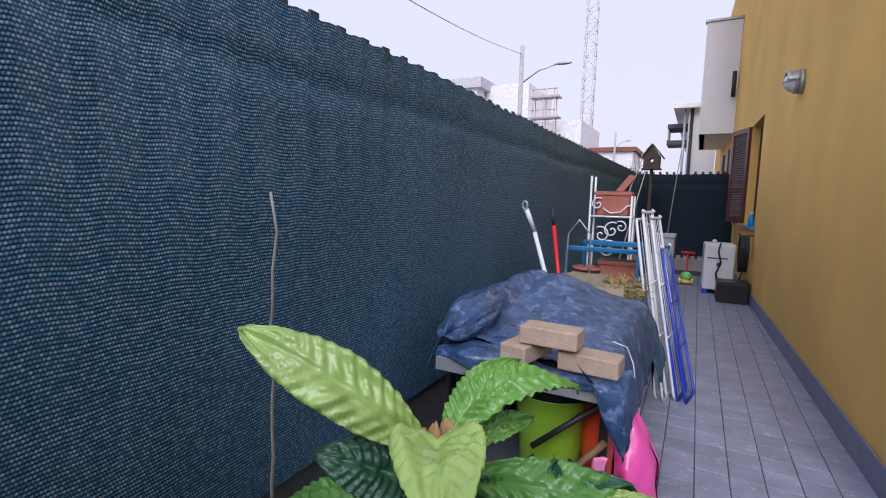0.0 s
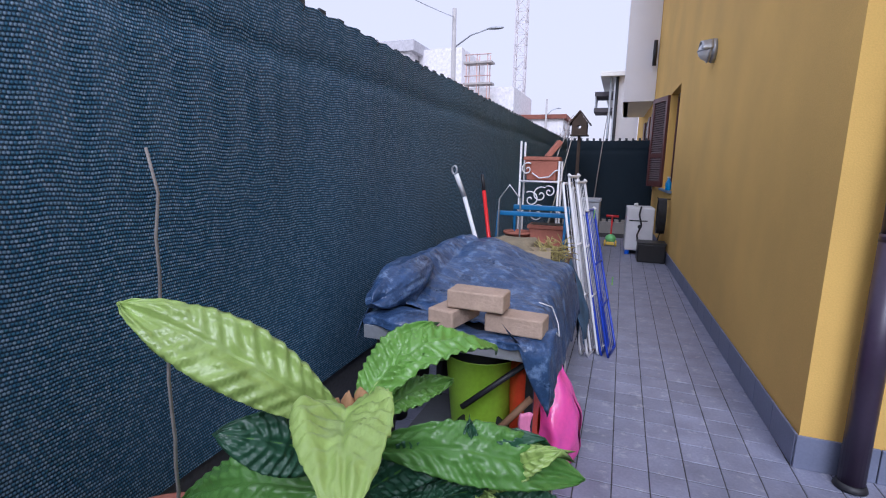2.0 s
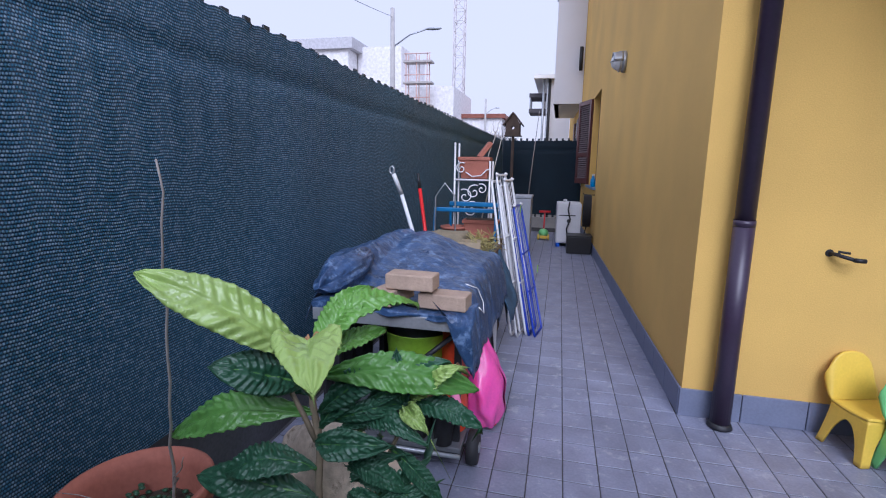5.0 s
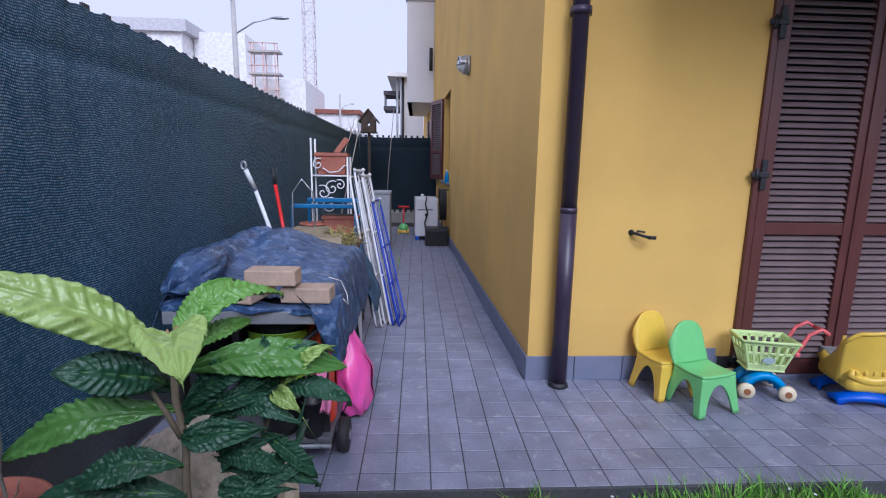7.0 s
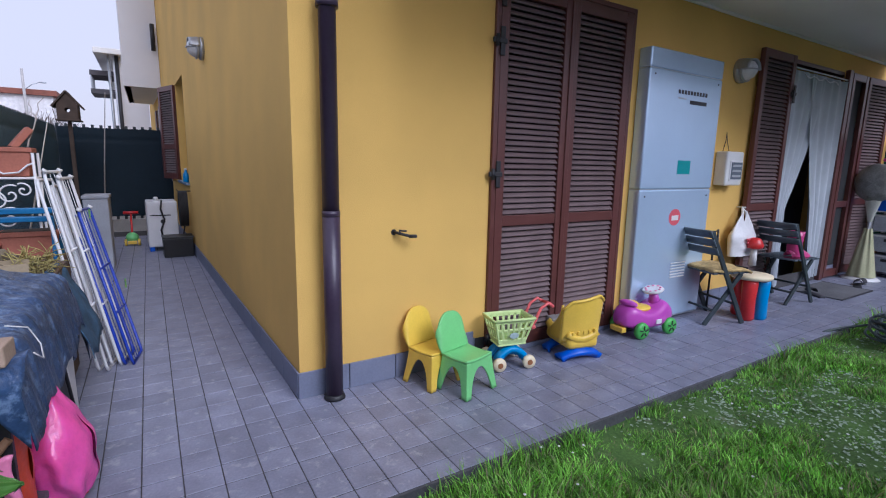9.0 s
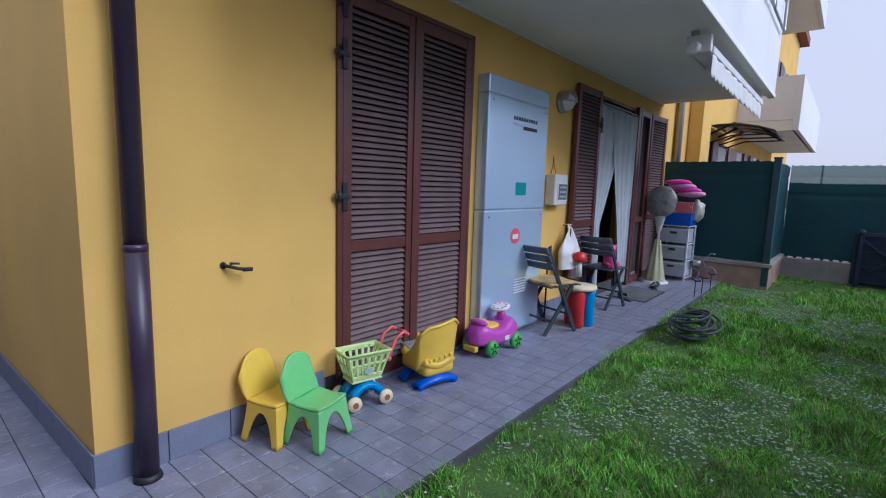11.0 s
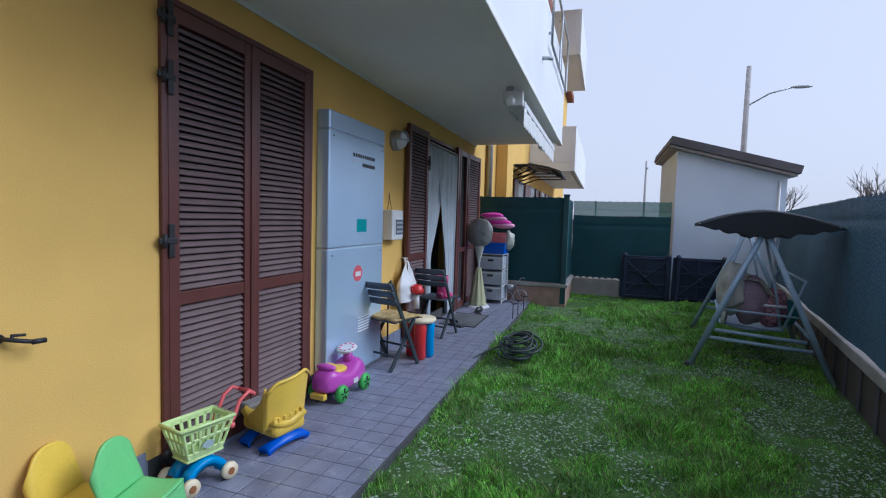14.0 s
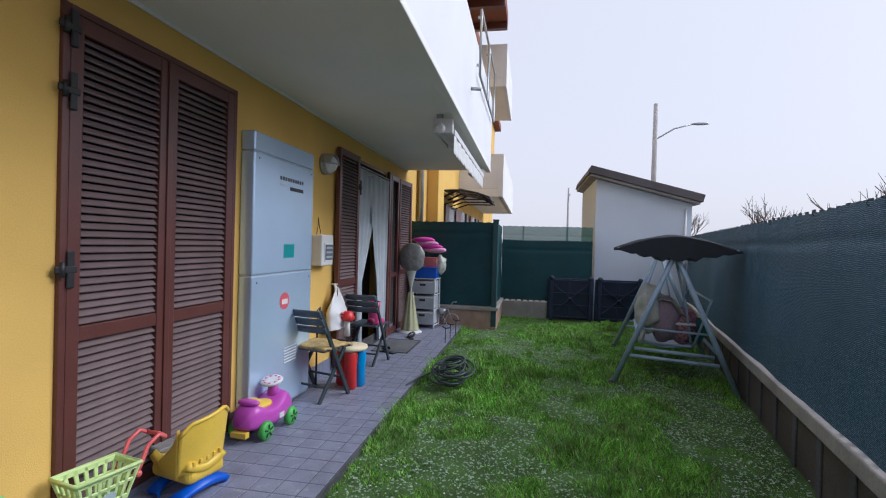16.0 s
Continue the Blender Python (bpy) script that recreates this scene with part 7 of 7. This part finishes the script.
street_lamp(pose(-9.9, 57, -0.3), 9.6, 1.5, "small distant street lamp beyond the houses")
street_lamp(pose(60, -6.5, -0.3), 9.0, -2.0, "small distant street lamp beyond the lawn")
cable = thing("overhead_cable", "overhead cable running to the street lamp", "cable")
part("wire", tube([Vector((-6.6, 2.0, 5.2)).lerp(Vector((-9.1, 21.2, 8.4)), k / 24) - Vector((0, 0, 0.25 * math.sin(math.pi * k / 24))) for k in range(25)], 0.014, n=5), GREY_METAL, cable)

CRANE = material("crane_paint", (0.78, 0.72, 0.71), 0.6)
crane = thing("crane_mast", "pale lattice crane mast over the building site", "crane", pose(-15.2, 66, -0.3))
for sx in (-0.7, 0.7):
    for sy in (-0.7, 0.7):
        part("chord", tube([(sx, sy, 0), (sx, sy, 60)], 0.07, n=6), CRANE, crane)
for f_ in range(4):
    b = bmesh.new()
    c, s = (((-0.7, -0.7), (0.7, -0.7)), ((0.7, -0.7), (0.7, 0.7)), ((0.7, 0.7), (-0.7, 0.7)), ((-0.7, 0.7), (-0.7, -0.7)))[f_]
    for i in range(40):
        p, q = (c, s) if i % 2 else (s, c)
        tube([(p[0], p[1], i * 1.5), (q[0], q[1], i * 1.5 + 1.5)], 0.05, b, n=4)
        tube([(c[0], c[1], i * 1.5), (s[0], s[1], i * 1.5)], 0.045, b, n=4)
    part("lattice", b, CRANE, crane)
SITE = material("site_render", (0.80, 0.78, 0.79), 0.9)
site = thing("building_site", "pale flat-roofed building beside the building site", "building", pose(0, 0, -0.3))
part("wall", box(-38, -25.2, 51.5, 64, 0, 14.6), SITE, site)
part("roof", box(-38.5, -24.5, 51, 64.5, 14.6, 15.8, 0.02), material("site_fascia", (0.55, 0.54, 0.57), 0.9), site)
part("wing", box(-25.1, -19.6, 54, 64, 0, 15.3, 0.02), SITE, site)
part("low_wing", box(-19.5, -13.0, 53, 64, 0, 10.5, 0.02), SITE, site)
for i in range(4):
    for z in (4.0, 7.5, 11.0):
        house_window(site, pose(-36 + i * 3.0, 51.5, z), 1.3, 1.5, False)
scaf = thing("scaffolding", "reddish scaffolding with boards on the building site", "scaffolding", pose(-17.8, 50.2, -0.3))
SC = material("scaffold_rust", (0.62, 0.40, 0.34), 0.7)
for x in (0, 1.2, 2.4):
    for y in (0, 1.0):
        part("standard", tube([(x, y, 0), (x, y, 13.6)], 0.06, n=6), SC, scaf)
for z in (3, 5.5, 8, 10.4, 12.6):
    part("deck", box(-0.3, 2.9, -0.2, 1.2, z, z + 0.2), material("scaffold_board", (0.45, 0.42, 0.40), 0.9) if z == 3 else bpy.data.materials["scaffold_board"], scaf)
    part("guard_rail", tube([(-0.2, -0.1, z + 0.9), (2.8, -0.1, z + 0.9)], 0.05, n=6), SC, scaf)
far = thing("far_house", "low pale house at the end of the street", "house", pose(0, 0, -0.3))
part("wall", box(-13, -8, 58, 66, 0, 7.4), SITE, far)
part("roof", box(-13.4, -7.6, 57.6, 66.4, 7.4, 7.9, 0.02), bpy.data.materials["roof_tile"], far)
backdrop = link("backdrop", sheet(lambda u, v: (70 * math.cos(2 * math.pi * u) + 3, 75 * math.sin(2 * math.pi * u), -0.3 + (2.0 + 0.8 * noise.noise((u * 30, 0, 0)) + 0.5 * noise.noise((u * 90, 2, 0))) * v), 240, 2), material("far_trees", (0.16, 0.16, 0.15), 1.0, coarse=0.3, spread=0.3))
setting(backdrop, "hazy line of distant trees", "backdrop")

BARK = material("bare_bark", (0.14, 0.11, 0.09), 0.9, spread=0.25)


def bare_tree(m, h, label, seed):
    t = thing("bare_tree", label, "tree", m, group="bare trees")
    rs = random.Random(seed)
    part("trunk", tube(wander((0, 0, 0), (0.1, 0.1, h * 0.45), 6, 0.08, seed), 0.09, n=8, r2=0.05), BARK, t)
    b = bmesh.new()

    def grow(p, d, L, r, depth):
        q = p + d * L
        tube([p, p.lerp(q, 0.5) + Vector((rs.uniform(-1, 1), rs.uniform(-1, 1), 0)) * L * 0.06, q], r, b, n=4, r2=r * 0.55)
        if depth:
            for k in range(4 if depth > 2 else 3):
                e = (d + Vector((rs.uniform(-0.7, 0.7), rs.uniform(-0.7, 0.7), rs.uniform(0.0, 0.6)))).normalized()
                grow(p.lerp(q, rs.uniform(0.5, 1)), e, L * rs.uniform(0.6, 0.8), r * 0.55, depth - 1)
    for k in range(5):
        a = 2 * math.pi * k / 5
        grow(Vector((0.1, 0.1, h * (0.33 + 0.03 * k))), Vector((math.cos(a) * 0.5, math.sin(a) * 0.5, 1)).normalized(), h * 0.22, 0.035, 3)
    part("crown", b, BARK, t, "bare twiggy crown")
    return t


tr = bare_tree(pose(20, -7.0, -0.3), 3.6, "bare winter tree beyond the lawn fence", 1)
copy_thing(tr, pose(17, -7.2, -0.3, 0, 0, 80))
copy_thing(tr, pose(13.5, -8.3, -0.3, 0, 0, 160))
copy_thing(tr, pose(-3.35, 17.5, -0.3, 0, 0, 40))
bare_tree(pose(8.6, -7.9, -0.3), 3.5, "tall bare tree behind the net fence", 5)

# ---- grass ----
def grass_material():
    m = material("grass_blade", (0.25, 0.54, 0.055), 0.55, coarse=2.2, fine=30, spread=0.42, relief=0)
    nt = m.node_tree
    b = nt.nodes["Principled BSDF"]
    src = b.inputs["Base Color"].links[0].from_socket
    geo = nt.nodes.new("ShaderNodeNewGeometry")
    hsv = nt.nodes.new("ShaderNodeHueSaturation")
    a = node(nt, "ShaderNodeMapRange")
    a.inputs[3].default_value, a.inputs[4].default_value = 0.3, 1.9
    nt.links.new(geo.outputs["Random Per Island"], a.inputs[0])
    nt.links.new(a.outputs[0], hsv.inputs["Value"])
    nt.links.new(src, hsv.inputs["Color"])
    mix = nt.nodes.new("ShaderNodeMix")
    mix.data_type = "RGBA"
    dry = ramp(nt, (0, 0, 0), (1, 1, 1), geo.outputs["Random Per Island"], 0.88, 0.9)
    nt.links.new(dry, mix.inputs[0])
    nt.links.new(hsv.outputs[0], mix.inputs[6])
    mix.inputs[7].default_value = (0.30, 0.27, 0.14, 1)
    nt.links.new(mix.outputs[2], b.inputs["Base Color"])
    return m


GRASS = grass_material()
CLOVER = material("pale_clover", (0.36, 0.46, 0.33), 0.8, coarse=20, fine=60, spread=0.3, relief=0)
rng = np.random.default_rng(7)


def patch(x, y):
    """How thick the sward is: tufts a hand wide on larger thick and thin patches, thinner towards the lawn fence."""
    thin = max(0.0, min(1.0, (-1.9 - 0.10 * x - y) / 1.2)) * max(0.0, min(1.0, (5.2 - x) / 1.5))
    return noise.noise((x * 0.75, y * 0.9, 3.0)) + 0.55 * noise.noise((x * 2.1, y * 2.3, 8.0)) + 0.45 * noise.noise((x * 5.5, y * 5.5, 1.0)) + 0.12 - 0.38 * thin


def blades(n, x0, x1, hmin, hmax, width):
    V, F = [], []
    for i in range(n):
        x, y = rng.uniform(x0, x1), rng.uniform(-4.9, EDGE - 0.02)
        if y < -3.74 - 0.19 * (x - 2.7):
            continue
        k = patch(x, y)
        if k < -0.10 and rng.random() < 0.80:
            continue
        h = (hmin + (hmax - hmin) * rng.random()) * (0.40 + 1.9 * max(0, k + 0.12)) * (1.9 if y > EDGE - 0.07 else 1)
        a, b = rng.uniform(0, 6.283), rng.uniform(0, 6.283) * 0.5 + 6.0 * noise.noise((x * 7, y * 7, 5.0))
        lean = rng.uniform(0.2, 1.1) * h
        wx, wy = width * math.cos(a), width * math.sin(a)
        lx, ly = lean * math.cos(b), lean * math.sin(b)
        z = -0.06
        o = len(V)
        V += [(x - wx, y - wy, z), (x + wx, y + wy, z), (x + lx * 0.4 + wx * 0.8, y + ly * 0.4 + wy * 0.8, z + h * 0.6), (x + lx * 0.4 - wx * 0.8, y + ly * 0.4 - wy * 0.8, z + h * 0.6), (x + lx, y + ly, z + h)]
        F += [(o, o + 1, o + 2, o + 3), (o + 3, o + 2, o + 4)]
    return V, F


def stuff(name, V, F, mat, label):
    me = bpy.data.meshes.new(name)
    me.from_pydata(V, [], F)
    me.materials.append(mat)
    return tagged(new(name, me), label, name, kind="stuff")


V, F = blades(210000, -1.85, 4.2, 0.018, 0.048, 0.0026)
V2, F2 = blades(80000, 4.2, 9.2, 0.022, 0.060, 0.0038)
F += [tuple(q + len(V) for q in f) for f in F2]
stuff("grass", V + V2, F, GRASS, "short uneven green grass of the lawn")
V, F = [], []
for i in range(52000):
    x, y = rng.uniform(-1.8, 7.5), rng.uniform(-4.6, EDGE - 0.05)
    if y < -3.76 - 0.19 * (x - 2.7) or patch(x, y) > 0.05 - 0.25 * rng.random() or (x < 1.4 and rng.random() < 0.8):
        continue
    r, a, z = rng.uniform(0.004, 0.011), rng.uniform(0, 6.28), -0.05 + rng.uniform(0, 0.025)
    o = len(V)
    t = rng.uniform(-0.5, 0.5)
    V += [(x + r * math.cos(a + k * 1.571), y + r * math.sin(a + k * 1.571), z + t * r * math.cos(k * 1.571)) for k in range(4)]
    F.append((o, o + 1, o + 2, o + 3))
stuff("clover", V, F, CLOVER, "pale small-leaved ground cover in thin patches of the lawn")
V, F = [], []
for i in range(150):
    x, y = rng.uniform(-0.5, 7.5), rng.uniform(-3.9, EDGE - 0.03)
    r, z = 0.007, 0.0 + rng.uniform(-0.01, 0.02)
    o = len(V)
    V += [(x + r * math.cos(k * 1.047), y + r * math.sin(k * 1.047), z) for k in range(6)] + [(x, y, z + 0.006)]
    F += [(o + k, o + (k + 1) % 6, o + 6) for k in range(6)]
stuff("daisies", V, F, WHITE_PLASTIC, "tiny white daisies scattered in the grass")

# ---- floor tiles ----
tm = bpy.data.meshes.new("tile")
box(-P / 2 + 0.0023, P / 2 - 0.0023, -P / 2 + 0.0023, P / 2 - 0.0023, -0.01, 0.0, 0.0018, 1).to_mesh(tm)
tm.materials.append(TILE)
cut = bpy.data.meshes.new("cut_tile")
box(-P / 2 + 0.0023, P / 2 - 0.0023, 0.002, -0.856 - EDGE - 0.0027, -0.01, 0.0, 0.0018, 1).to_mesh(cut)
cut.materials.append(TILE)
rest = []
count = 0
for i in range(-14, 56):
    for j in range(-1, 55):
        x, y = -0.016 + (i + 0.5) * P, -0.856 + (j + 0.5) * P
        if x < -1.87 or x > 7.6:
            continue
        if j < 0:
            piece("cut_tile", cut, slab, pose(x, EDGE, 0.0012 * noise.noise((i * 5.3, j * 3.7, 1)), 0.25 * noise.noise((i * 2.3, j * 7.1, 4)), 0, 0))
            continue
        if y - P / 2 > -0.01 and x - P / 2 > -0.03 * y - 0.02:
            continue
        if y > 7.65:
            continue
        dz = 0.0012 * noise.noise((i * 5.3, j * 3.7, 1))
        tilt = 0.25 * noise.noise((i * 2.3, j * 7.1, 4))
        m = pose(x, y, dz, tilt, tilt * 0.7, 0)
        if y < 0.8 and x < 1.55 and x > -1.35 and count < 300:
            count += 1
            piece("tile", tm, slab if y < 0 else slab2, m)
        else:
            rest.append(m)
proto = box(-P / 2 + 0.0023, P / 2 - 0.0023, -P / 2 + 0.0023, P / 2 - 0.0023, -0.01, 0.0, 0.0018, 1)
pv = np.array([v.co[:] for v in proto.verts])
proto.verts.index_update()
pf = [[v.index for v in f.verts] for f in proto.faces]
proto.free()
V, F = [], []
for k, m in enumerate(rest):
    a = np.array(m)
    V.append(pv @ a[:3, :3].T + a[:3, 3])
    F += [[q + k * len(pv) for q in f] for f in pf]
me = bpy.data.meshes.new("tiles")
me.from_pydata(np.concatenate(V).tolist(), [], F)
me.materials.append(TILE_REST)
tiles = new("tiles", me)
tiles.parent = slab
tagged(tiles, kind="stuff")
